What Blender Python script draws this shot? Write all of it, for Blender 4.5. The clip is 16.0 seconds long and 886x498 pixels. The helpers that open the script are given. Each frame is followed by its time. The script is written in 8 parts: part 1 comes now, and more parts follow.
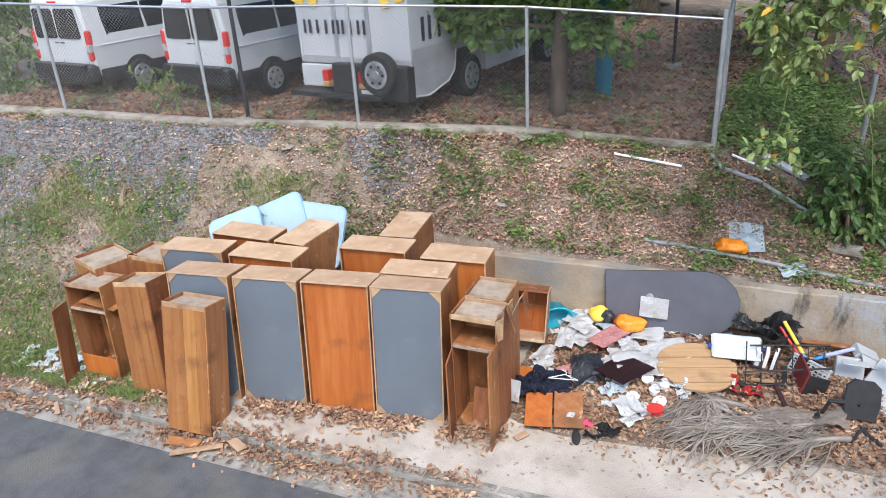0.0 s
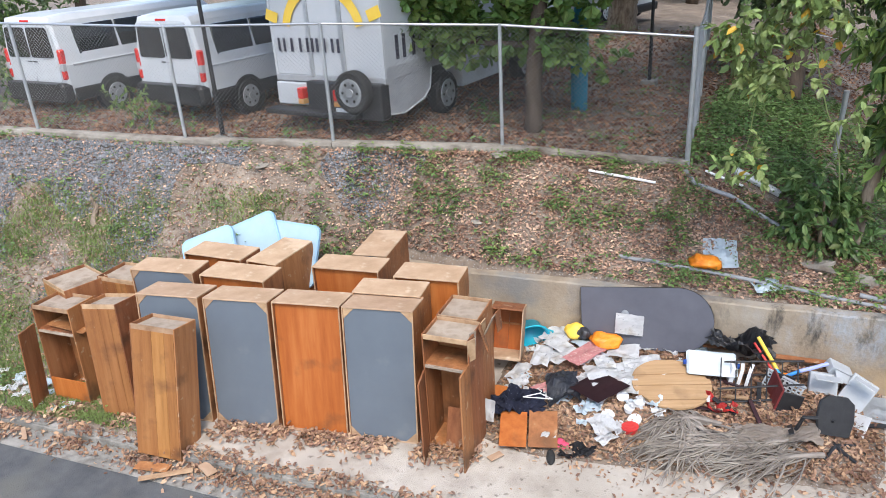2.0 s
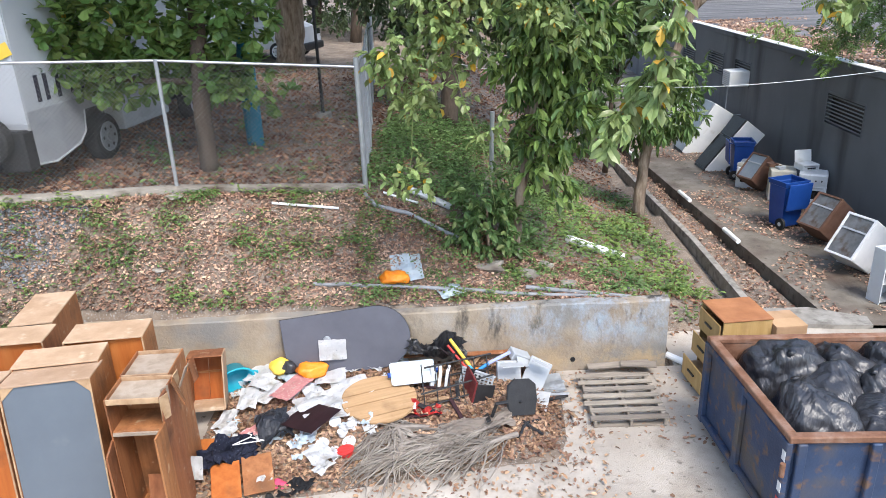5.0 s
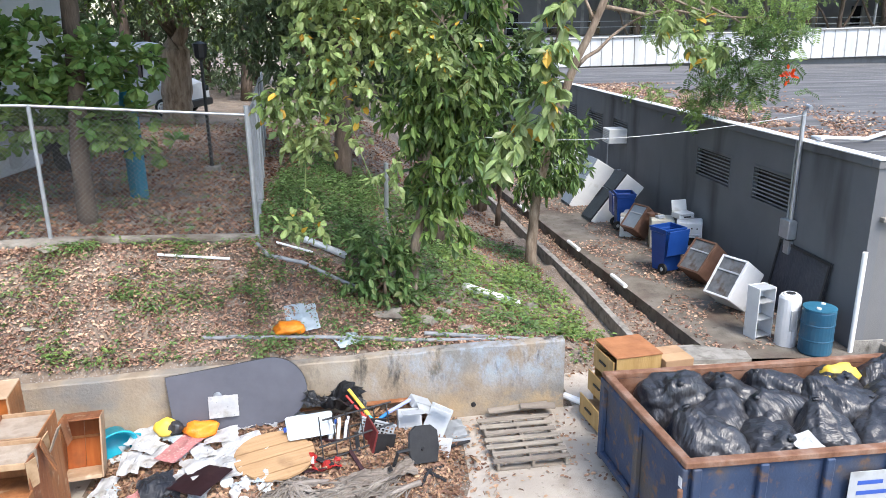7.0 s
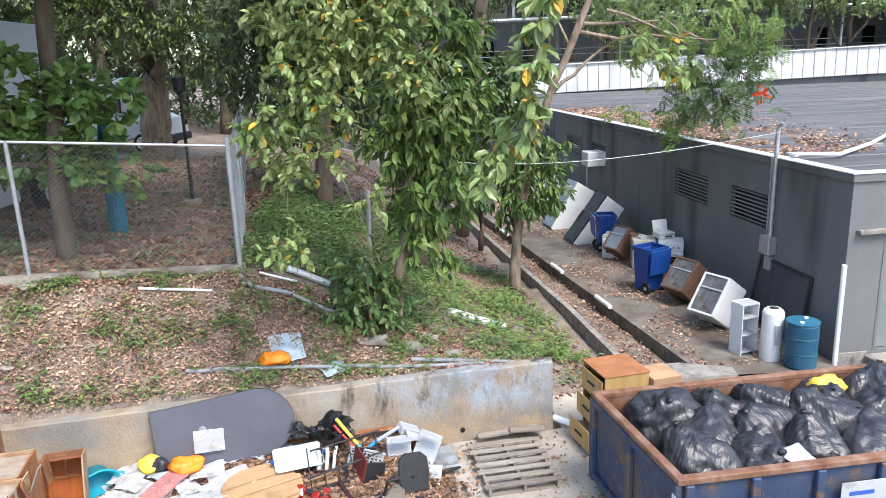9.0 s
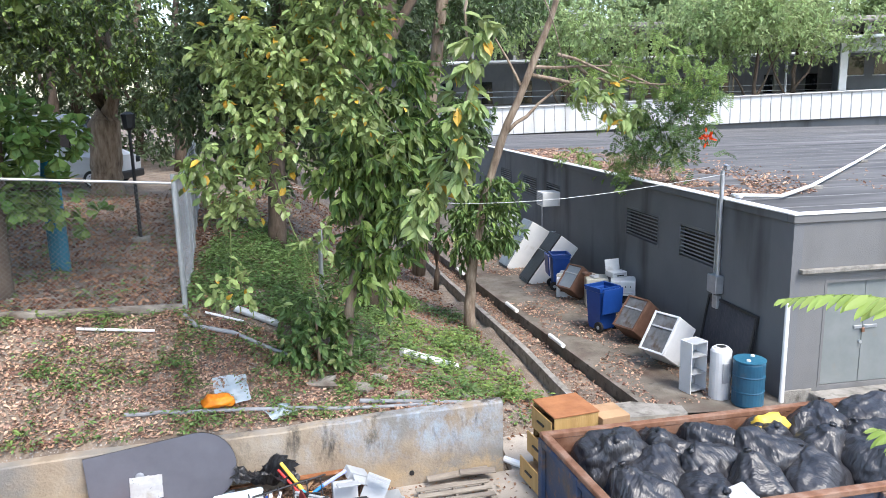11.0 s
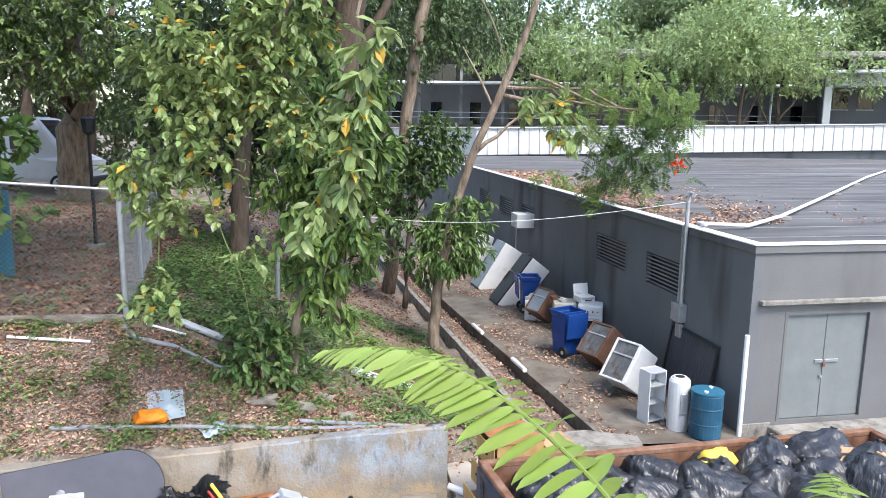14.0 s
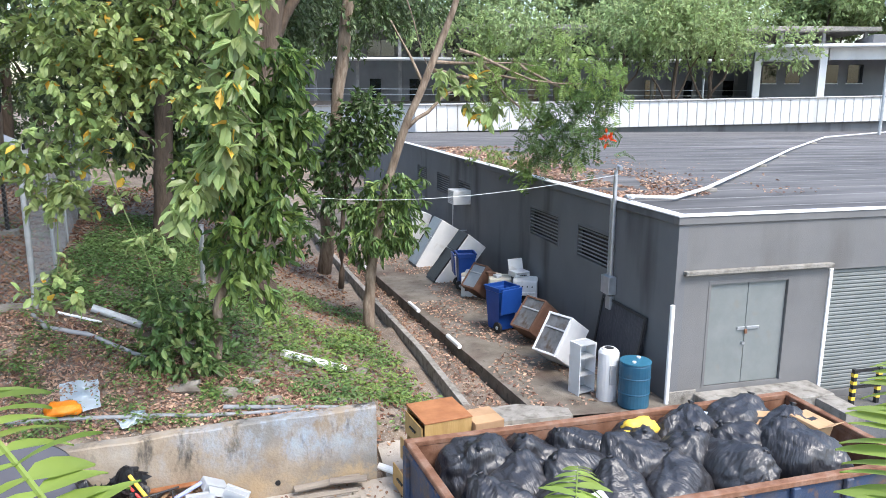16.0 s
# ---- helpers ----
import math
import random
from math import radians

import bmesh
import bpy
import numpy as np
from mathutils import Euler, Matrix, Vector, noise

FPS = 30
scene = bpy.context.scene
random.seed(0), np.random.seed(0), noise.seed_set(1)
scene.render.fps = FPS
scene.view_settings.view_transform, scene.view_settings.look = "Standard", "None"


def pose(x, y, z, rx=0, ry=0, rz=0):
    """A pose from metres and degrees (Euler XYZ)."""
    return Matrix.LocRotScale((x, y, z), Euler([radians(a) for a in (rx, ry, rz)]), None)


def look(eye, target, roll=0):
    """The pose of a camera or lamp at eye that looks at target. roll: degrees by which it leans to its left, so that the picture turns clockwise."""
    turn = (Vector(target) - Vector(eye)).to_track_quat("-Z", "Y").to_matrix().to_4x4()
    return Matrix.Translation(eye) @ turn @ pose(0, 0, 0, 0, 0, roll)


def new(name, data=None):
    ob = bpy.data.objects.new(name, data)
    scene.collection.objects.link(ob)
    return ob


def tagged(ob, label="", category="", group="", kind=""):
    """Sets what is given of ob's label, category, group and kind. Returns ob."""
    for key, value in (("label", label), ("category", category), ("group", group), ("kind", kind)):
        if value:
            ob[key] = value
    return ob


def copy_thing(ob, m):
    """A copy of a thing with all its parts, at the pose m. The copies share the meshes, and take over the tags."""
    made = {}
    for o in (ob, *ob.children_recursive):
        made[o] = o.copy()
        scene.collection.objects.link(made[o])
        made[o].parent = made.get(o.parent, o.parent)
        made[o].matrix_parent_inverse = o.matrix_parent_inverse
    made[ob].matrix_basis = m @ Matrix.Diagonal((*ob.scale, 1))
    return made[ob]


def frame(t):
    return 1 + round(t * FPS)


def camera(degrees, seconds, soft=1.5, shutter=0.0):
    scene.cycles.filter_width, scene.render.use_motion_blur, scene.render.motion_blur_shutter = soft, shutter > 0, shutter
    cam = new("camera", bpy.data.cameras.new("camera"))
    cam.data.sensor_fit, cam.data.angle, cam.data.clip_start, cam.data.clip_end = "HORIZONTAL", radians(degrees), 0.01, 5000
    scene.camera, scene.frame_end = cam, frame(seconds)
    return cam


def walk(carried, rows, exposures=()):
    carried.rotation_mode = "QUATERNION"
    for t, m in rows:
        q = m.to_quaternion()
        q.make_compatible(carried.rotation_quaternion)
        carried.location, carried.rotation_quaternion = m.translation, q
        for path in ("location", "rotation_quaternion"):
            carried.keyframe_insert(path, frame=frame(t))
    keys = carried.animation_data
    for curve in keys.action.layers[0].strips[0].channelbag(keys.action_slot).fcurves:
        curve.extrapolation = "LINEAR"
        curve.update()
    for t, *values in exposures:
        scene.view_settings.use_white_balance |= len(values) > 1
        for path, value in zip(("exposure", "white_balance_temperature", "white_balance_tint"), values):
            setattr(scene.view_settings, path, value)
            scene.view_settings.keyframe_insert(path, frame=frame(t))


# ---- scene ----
cam = camera(62.94, 16.0, soft=0.5)
PATH = [  # seconds, place, Euler angles
    (0.0, -0.069, -3.308, 6.233, 65.69, 3.32, 28.23),
    (0.5, -0.033, -3.264, 6.257, 65.91, 3.31, 28.17),
    (1.0, 0.007, -3.207, 6.262, 66.18, 3.20, 28.11),
    (1.5, 0.053, -3.160, 6.268, 66.47, 3.40, 27.99),
    (2.0, 0.071, -3.143, 6.252, 66.76, 3.35, 27.11),
    (2.5, 0.101, -3.113, 6.230, 66.89, 2.86, 23.35),
    (3.0, 0.143, -3.095, 6.212, 67.30, 3.42, 20.69),
    (3.5, 0.226, -3.059, 6.189, 67.46, 3.37, 16.13),
    (4.0, 0.313, -3.038, 6.179, 67.64, 2.35, 9.82),
    (4.5, 0.313, -3.049, 6.131, 68.23, 2.72, 6.75),
    (5.0, 0.276, -3.047, 6.079, 68.74, 2.09, 2.86),
    (7.5, 0.259, -3.060, 5.774, 74.34, 0.87, -5.76),
    (8.0, 0.256, -3.059, 5.757, 74.79, 0.93, -5.87),
    (8.5, 0.247, -3.061, 5.754, 75.20, 1.20, -6.16),
    (9.0, 0.241, -3.065, 5.758, 75.67, 2.11, -7.13),
    (9.5, 0.232, -3.055, 5.750, 76.19, 3.19, -8.08),
    (10.0, 0.272, -3.052, 5.752, 77.55, 3.08, -9.27),
    (12.5, 0.675, -2.993, 5.723, 79.20, -0.60, -9.96),
    (13.0, 0.761, -2.947, 5.710, 79.52, -0.98, -9.98),
    (13.5, 0.931, -2.894, 5.691, 79.99, -1.03, -9.98),
    (14.0, 1.067, -2.876, 5.694, 80.12, -0.80, -10.58),
    (14.5, 1.177, -2.838, 5.691, 80.17, -0.35, -11.69),
    (15.0, 1.253, -2.839, 5.677, 80.03, 0.11, -11.91),
    (15.5, 1.354, -2.816, 5.660, 79.45, 0.10, -12.61),
    (16.0, 1.419, -2.801, 5.661, 78.42, -0.29, -15.00),
]
walk(cam, [(t, pose(x, y, z, rx, ry, rz)) for t, x, y, z, rx, ry, rz in PATH], exposures=[(0.0, 1.15), (3.0, 1.2), (5.0, 1.42), (7.5, 1.55), (16.0, 1.55)])

# ---- light ----
world = bpy.data.worlds.new("sky")
scene.world = world
world.use_nodes = True
wn = world.node_tree.nodes
sky = wn.new("ShaderNodeTexSky")
sky.sky_type = "NISHITA"
sky.sun_disc = False
sky.sun_elevation = radians(58)
sky.sun_rotation = radians(150)
sky.air_density, sky.dust_density, sky.ozone_density = 1.2, 2.0, 1.5
wn["Background"].inputs["Strength"].default_value = 0.15
world.node_tree.links.new(sky.outputs["Color"], wn["Background"].inputs["Color"])
sun_data = bpy.data.lights.new("sun", "SUN")
sun_data.energy, sun_data.angle, sun_data.color = 1.5, radians(22), (1.0, 0.96, 0.9)
sun = new("sun", sun_data)
sun.matrix_world = look((20, -35, 60), (0, 0, 0))


# ---- materials ----
def mat(name, cols, scale=4.0, rough=0.8, metal=0.0, bump=0.15, bscale=None, rnd=0.0, island=0.0, stretch=(1, 1, 1),
        stain=None, stain2=None, spec=0.4, thin=0.0, detail=6.0, bdist=0.02):
    """A noise-mottled surface. cols: colours from dark to light; stain: (colour, scale, from, to) laid over by a second noise."""
    m = bpy.data.materials.new(name)
    m.use_nodes = True
    t = m.node_tree
    n, l = t.nodes, t.links
    bs = n["Principled BSDF"]
    co = n.new("ShaderNodeTexCoord")
    mp = n.new("ShaderNodeMapping")
    mp.inputs["Scale"].default_value = stretch
    l.new(co.outputs["Object"], mp.inputs["Vector"])
    vec = mp.outputs["Vector"]
    nz = n.new("ShaderNodeTexNoise")
    nz.inputs["Scale"].default_value, nz.inputs["Detail"].default_value, nz.inputs["Roughness"].default_value = scale, detail, 0.62
    l.new(vec, nz.inputs["Vector"])
    rp = n.new("ShaderNodeValToRGB")
    e = rp.color_ramp.elements
    lo, hi = 0.32, 0.68
    for i, c in enumerate(cols):
        at = lo + (hi - lo) * i / max(1, len(cols) - 1)
        el = e[i] if i < 2 else e.new(at)
        el.position, el.color = at, (*c, 1)
    if len(cols) == 1:
        e[1].position, e[1].color = hi, (*cols[0], 1)
    l.new(nz.outputs["Fac"], rp.inputs["Fac"])
    col = rp.outputs["Color"]
    for st in (stain, stain2):
        if not st:
            continue
        sn = n.new("ShaderNodeTexNoise")
        sn.inputs["Scale"].default_value, sn.inputs["Detail"].default_value = st[1], 5.0
        if len(st) > 4:
            sm_ = n.new("ShaderNodeMapping")
            sm_.inputs["Scale"].default_value = st[4]
            l.new(co.outputs["Object"], sm_.inputs["Vector"])
            l.new(sm_.outputs["Vector"], sn.inputs["Vector"])
        else:
            l.new(co.outputs["Object"], sn.inputs["Vector"])
        mr = n.new("ShaderNodeMapRange")
        mr.inputs["From Min"].default_value, mr.inputs["From Max"].default_value = st[2], st[3]
        l.new(sn.outputs["Fac"], mr.inputs["Value"])
        mx = n.new("ShaderNodeMixRGB")
        mx.inputs["Color2"].default_value = (*st[0], 1)
        l.new(mr.outputs["Result"], mx.inputs["Fac"])
        l.new(col, mx.inputs["Color1"])
        col = mx.outputs["Color"]
    if rnd or island:
        hs = n.new("ShaderNodeHueSaturation")
        src = n.new("ShaderNodeObjectInfo").outputs["Random"] if rnd else n.new("ShaderNodeNewGeometry").outputs["Random Per Island"]
        k = rnd or island
        mr = n.new("ShaderNodeMapRange")
        mr.inputs["To Min"].default_value, mr.inputs["To Max"].default_value = 1 - k, 1 + k
        l.new(src, mr.inputs["Value"])
        l.new(mr.outputs["Result"], hs.inputs["Value"])
        m2 = n.new("ShaderNodeMath")
        m2.operation = "MULTIPLY_ADD"
        m2.inputs[1].default_value, m2.inputs[2].default_value = 0.06 * k, 0.5 - 0.03 * k
        l.new(src, m2.inputs[0])
        l.new(m2.outputs[0], hs.inputs["Hue"])
        l.new(col, hs.inputs["Color"])
        col = hs.outputs["Color"]
    l.new(col, bs.inputs["Base Color"])
    bs.inputs["Roughness"].default_value, bs.inputs["Metallic"].default_value = rough, metal
    bs.inputs["Specular IOR Level"].default_value = spec
    if bump:
        bn = n.new("ShaderNodeTexNoise")
        bn.inputs["Scale"].default_value, bn.inputs["Detail"].default_value = bscale or scale * 4, 5.0
        l.new(vec, bn.inputs["Vector"])
        bp = n.new("ShaderNodeBump")
        bp.inputs["Strength"].default_value, bp.inputs["Distance"].default_value = min(1.0, bump * 2), bdist
        l.new(bn.outputs["Fac"], bp.inputs["Height"])
        l.new(bp.outputs["Normal"], bs.inputs["Normal"])
    if thin:
        tr = n.new("ShaderNodeBsdfTranslucent")
        l.new(col, tr.inputs["Color"])
        mx = n.new("ShaderNodeMixShader")
        mx.inputs["Fac"].default_value = thin
        l.new(bs.outputs["BSDF"], mx.inputs[1])
        l.new(tr.outputs["BSDF"], mx.inputs[2])
        l.new(mx.outputs["Shader"], n["Material Output"].inputs["Surface"])
    return m


ASPHALT = mat("asphalt", [(0.07, 0.073, 0.078), (0.115, 0.118, 0.122)], 3, 0.9, bump=0.4, bscale=90, stain=((0.14, 0.135, 0.12), 0.7, 0.52, 0.75))
CONCRETE = mat("pad_concrete", [(0.31, 0.27, 0.225), (0.42, 0.375, 0.325), (0.51, 0.465, 0.41)], 1.6, 0.9, bump=0.3, bscale=60, stain=((0.20, 0.165, 0.125), 0.8, 0.52, 0.8), stain2=((0.13, 0.11, 0.09), 9, 0.62, 0.75))
KERB = mat("kerb_concrete", [(0.20, 0.19, 0.17), (0.34, 0.32, 0.29)], 3, 0.9, bump=0.4, bscale=40, rnd=0.12, stain=((0.10, 0.09, 0.075), 5, 0.5, 0.75))
def wall_concrete():
    """Tan concrete with grey bloom, worn pale blue paint towards its free end and dark mould running down."""
    m = mat("retaining_concrete", [(0.23, 0.18, 0.13), (0.32, 0.26, 0.195), (0.375, 0.325, 0.26)], 1.6, 0.92, bump=0.3, bscale=25, stain=((0.22, 0.21, 0.195), 1.1, 0.46, 0.62))
    t = m.node_tree
    n, l = t.nodes, t.links
    bs = n["Principled BSDF"]
    col = bs.inputs["Base Color"].links[0].from_socket
    co = n.new("ShaderNodeTexCoord")
    xyz = n.new("ShaderNodeSeparateXYZ")
    l.new(co.outputs["Object"], xyz.inputs["Vector"])
    # colour, noise scale, stretch, noise span, span along x, span along z
    for c, sc, st, n0, n1, x0, x1, z0, z1 in (((0.32, 0.375, 0.44), 2.2, (1, 1, 0.7), 0.45, 0.62, -0.8, 1.6, 0.35, 0.7), ((0.36, 0.365, 0.37), 3.5, (1, 1, 0.6), 0.52, 0.66, 0.6, 2.8, 0.2, 0.6), ((0.05, 0.047, 0.042), 2.6, (1, 1, 0.35), 0.52, 0.64, -1.6, 0.2, 0.25, 0.8), ((0.40, 0.30, 0.19), 2.0, (1, 1, 1), 0.45, 0.6, -9.0, -8.0, 0.75, 0.2)):
        mp = n.new("ShaderNodeMapping")
        mp.inputs["Scale"].default_value = st
        l.new(co.outputs["Object"], mp.inputs["Vector"])
        nz = n.new("ShaderNodeTexNoise")
        nz.inputs["Scale"].default_value, nz.inputs["Detail"].default_value, nz.inputs["Roughness"].default_value = sc, 8.0, 0.7
        l.new(mp.outputs["Vector"], nz.inputs["Vector"])
        fac = None
        for src, lo, hi in ((nz.outputs["Fac"], n0, n1), (xyz.outputs["X"], x0, x1), (xyz.outputs["Z"], z0, z1)):
            mr = n.new("ShaderNodeMapRange")
            mr.inputs["From Min"].default_value, mr.inputs["From Max"].default_value = lo, hi
            l.new(src, mr.inputs["Value"])
            if fac is None:
                fac = mr.outputs["Result"]
            else:
                mu = n.new("ShaderNodeMath")
                mu.operation = "MULTIPLY"
                l.new(fac, mu.inputs[0])
                l.new(mr.outputs["Result"], mu.inputs[1])
                fac = mu.outputs[0]
        mx = n.new("ShaderNodeMixRGB")
        mx.inputs["Color2"].default_value = (*c, 1)
        l.new(fac, mx.inputs["Fac"])
        l.new(col, mx.inputs["Color1"])
        col = mx.outputs["Color"]
    l.new(col, bs.inputs["Base Color"])
    return m


WALLCON = wall_concrete()
SOIL = mat("bank_soil", [(0.13, 0.098, 0.075), (0.20, 0.155, 0.12), (0.28, 0.225, 0.175)], 1.1, 0.95, bump=0.6, bscale=22, stain=((0.13, 0.105, 0.085), 4, 0.5, 0.66), stain2=((0.34, 0.32, 0.30), 38, 0.58, 0.66))
WALKCON = mat("walkway_concrete", [(0.10, 0.085, 0.07), (0.165, 0.145, 0.12), (0.23, 0.205, 0.175)], 1.2, 0.92, bump=0.35, bscale=40, stain=((0.09, 0.06, 0.045), 0.9, 0.5, 0.72), stain2=((0.07, 0.06, 0.05), 6, 0.58, 0.75))
SLAT = mat("louvre_grey", [(0.19, 0.192, 0.196), (0.235, 0.238, 0.243)], 2, 0.7, bump=0.05)
GALV = mat("galvanised_steel", [(0.40, 0.42, 0.45), (0.52, 0.54, 0.57)], 6, 0.45, 0.75, 0.05, rnd=0.06)
WIRE = mat("fence_wire", [(0.22, 0.23, 0.235), (0.32, 0.325, 0.33)], 6, 0.5, 0.5, 0.0)
DARKGREY = mat("dark_grey_paint", [(0.135, 0.14, 0.15), (0.165, 0.17, 0.18)], 0.7, 0.75, bump=0.12, bscale=50, stain=((0.05, 0.05, 0.052), 0.8, 0.55, 0.75, (1, 1, 0.2)))
MIDGREY = mat("grey_paint", [(0.142, 0.143, 0.146), (0.172, 0.172, 0.174)], 0.8, 0.75, bump=0.12, bscale=50, stain=((0.118, 0.115, 0.112), 0.9, 0.55, 0.75, (1, 1, 0.25)))
DOORGREY = mat("door_paint", [(0.165, 0.185, 0.185), (0.205, 0.22, 0.22)], 2, 0.6, bump=0.05, stain=((0.2, 0.19, 0.17), 3, 0.6, 0.8))
ROOFING = mat("roof_membrane", [(0.05, 0.048, 0.05), (0.10, 0.096, 0.096), (0.15, 0.145, 0.142)], 0.9, 0.8, bump=0.2, bscale=8, stretch=(0.25, 1.2, 1), stain=((0.21, 0.20, 0.20), 0.35, 0.55, 0.8, (0.2, 1.2, 1)))
SEAM = mat("roof_seam", [(0.15, 0.148, 0.148), (0.27, 0.265, 0.26)], 1.5, 0.8, bump=0.1)
WHITE = mat("white_paint", [(0.72, 0.73, 0.74), (0.8, 0.8, 0.8)], 2, 0.5, bump=0.04, stain=((0.55, 0.53, 0.48), 2, 0.6, 0.85))
FASCIA = mat("white_fascia", [(0.52, 0.53, 0.54), (0.66, 0.66, 0.66)], 0.6, 0.55, bump=0.05, stain=((0.42, 0.41, 0.38), 0.6, 0.56, 0.8, (1, 1, 0.2)))
CARWHITE = mat("white_car_paint", [(0.47, 0.495, 0.53), (0.54, 0.555, 0.58)], 1, 0.25, bump=0.0, spec=0.6, stain=((0.42, 0.42, 0.41), 1.4, 0.6, 0.85))
BLACKPL = mat("black_plastic", [(0.016, 0.016, 0.018), (0.028, 0.028, 0.03)], 8, 0.45, bump=0.08)
RUBBER = mat("tyre_rubber", [(0.018, 0.018, 0.018), (0.03, 0.03, 0.03)], 12, 0.85, bump=0.15)
DARKGLASS = mat("tinted_glass", [(0.012, 0.014, 0.017), (0.02, 0.022, 0.026)], 1, 0.06, bump=0.0, spec=0.7)
REDLENS = mat("red_lens", [(0.45, 0.02, 0.02), (0.6, 0.04, 0.03)], 9, 0.2, bump=0.0)
YELLOWP = mat("yellow_vinyl", [(0.80, 0.52, 0.06), (0.85, 0.58, 0.10)], 3, 0.4, bump=0.0)
LETTER = mat("dark_vinyl", [(0.03, 0.03, 0.05), (0.04, 0.04, 0.06)], 3, 0.4, bump=0.0)
ORANGEWOOD = mat("orange_plywood", [(0.30, 0.080, 0.018), (0.37, 0.108, 0.026), (0.42, 0.14, 0.04)], 1.4, 0.5, bump=0.08, bscale=30, stretch=(6, 6, 0.6), rnd=0.16, stain=((0.16, 0.06, 0.025), 2.5, 0.58, 0.8), spec=0.3)
BROWNWOOD = mat("brown_cabinet_wood", [(0.20, 0.076, 0.032), (0.285, 0.115, 0.048), (0.35, 0.152, 0.068)], 1.5, 0.55, bump=0.1, bscale=30, stretch=(6, 6, 0.6), rnd=0.2, stain=((0.09, 0.045, 0.025), 2.2, 0.5, 0.74), stain2=((0.38, 0.25, 0.16), 8, 0.63, 0.72), spec=0.3)
PALEWOOD = mat("weathered_top_wood", [(0.34, 0.22, 0.135), (0.43, 0.29, 0.19), (0.51, 0.37, 0.26)], 2.0, 0.7, bump=0.1, bscale=30, rnd=0.14, stain=((0.22, 0.13, 0.075), 2.2, 0.55, 0.78), stain2=((0.6, 0.5, 0.38), 5, 0.62, 0.8))
RAWPLY = mat("stained_raw_plywood", [(0.22, 0.165, 0.12), (0.34, 0.275, 0.215), (0.45, 0.385, 0.32)], 3.0, 0.85, bump=0.2, bscale=30, rnd=0.12, stain=((0.16, 0.09, 0.05), 3, 0.54, 0.75))
FRONTWOOD = mat("brown_veneer_front", [(0.215, 0.086, 0.028), (0.29, 0.124, 0.042), (0.345, 0.158, 0.058)], 1.4, 0.5, bump=0.1, bscale=30, stretch=(6, 6, 0.5), rnd=0.2, stain=((0.13, 0.055, 0.025), 2.4, 0.54, 0.74), stain2=((0.42, 0.31, 0.2), 9, 0.74, 0.8), spec=0.3)
EDGEWOOD = mat("worn_edge_wood", [(0.26, 0.15, 0.08), (0.46, 0.31, 0.19)], 5.0, 0.7, bump=0.15, rnd=0.15)
GREYPANEL = mat("grey_laminate", [(0.108, 0.128, 0.155), (0.125, 0.147, 0.175)], 1.2, 0.55, bump=0.05, rnd=0.06, stain=((0.17, 0.185, 0.2), 2.2, 0.62, 0.85))
DRYLEAF = mat("dry_leaves", [(0.24, 0.138, 0.096), (0.38, 0.235, 0.17), (0.52, 0.365, 0.28)], 1.3, 0.85, bump=0.0, island=0.5, thin=0.1)
DRYLEAF_RED = mat("reddish_dry_leaves", [(0.15, 0.076, 0.05), (0.26, 0.135, 0.088), (0.39, 0.23, 0.155)], 1.3, 0.85, bump=0.0, island=0.5, thin=0.1)
DRYLEAF_PALE = mat("pale_dry_leaves", [(0.21, 0.115, 0.072), (0.325, 0.195, 0.128), (0.45, 0.305, 0.215)], 1.3, 0.85, bump=0.0, island=0.5, thin=0.1)
GRAVEL = mat("blue_grey_gravel", [(0.11, 0.115, 0.125), (0.21, 0.215, 0.228)], 3, 0.85, bump=0.0, island=0.5)
GRASS = mat("grass_blades", [(0.14, 0.20, 0.06), (0.23, 0.30, 0.10)], 0.8, 0.7, bump=0.0, island=0.3, thin=0.3)
LEAF_DARK = mat("dark_green_leaves", [(0.085, 0.125, 0.06), (0.14, 0.19, 0.09)], 0.6, 0.42, bump=0.0, island=0.4, thin=0.25)
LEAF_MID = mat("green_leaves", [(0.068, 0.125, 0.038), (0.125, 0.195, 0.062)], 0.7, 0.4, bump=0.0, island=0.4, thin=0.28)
# Pale base green, lightened to imitate sky gloss on the leaves.
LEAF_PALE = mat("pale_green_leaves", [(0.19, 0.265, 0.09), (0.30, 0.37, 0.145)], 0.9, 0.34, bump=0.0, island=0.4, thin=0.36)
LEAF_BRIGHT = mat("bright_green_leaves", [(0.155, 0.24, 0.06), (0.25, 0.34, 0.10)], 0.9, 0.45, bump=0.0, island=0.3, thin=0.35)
# Far foliage: distance haze is put into this paler green.
LEAF_FAR_HAZED = mat("far_hazed_leaves", [(0.24, 0.32, 0.13), (0.36, 0.44, 0.21)], 0.5, 0.6, bump=0.0, island=0.4, thin=0.45)
WEED = mat("weed_leaves", [(0.10, 0.175, 0.055), (0.19, 0.28, 0.095)], 0.9, 0.5, bump=0.0, island=0.4, thin=0.3)
LEAF_ALMOND = mat("almond_leaves", [(0.10, 0.19, 0.05), (0.18, 0.29, 0.085)], 0.8, 0.4, bump=0.0, island=0.35, thin=0.32)
# Farthest row, likewise paled in colour for haze.
LEAF_HILL_HAZED = mat("hazed_hill_tree_leaves", [(0.20, 0.27, 0.12), (0.30, 0.37, 0.19)], 0.5, 0.6, bump=0.0, island=0.4, thin=0.42)
LEAF_YELLOW = mat("yellowed_leaves", [(0.55, 0.30, 0.03), (0.65, 0.42, 0.07)], 2, 0.5, bump=0.0, island=0.2, thin=0.3)
FROND = mat("fern_green", [(0.25, 0.35, 0.075), (0.36, 0.46, 0.13)], 3, 0.5, bump=0.0, island=0.18, thin=0.4)
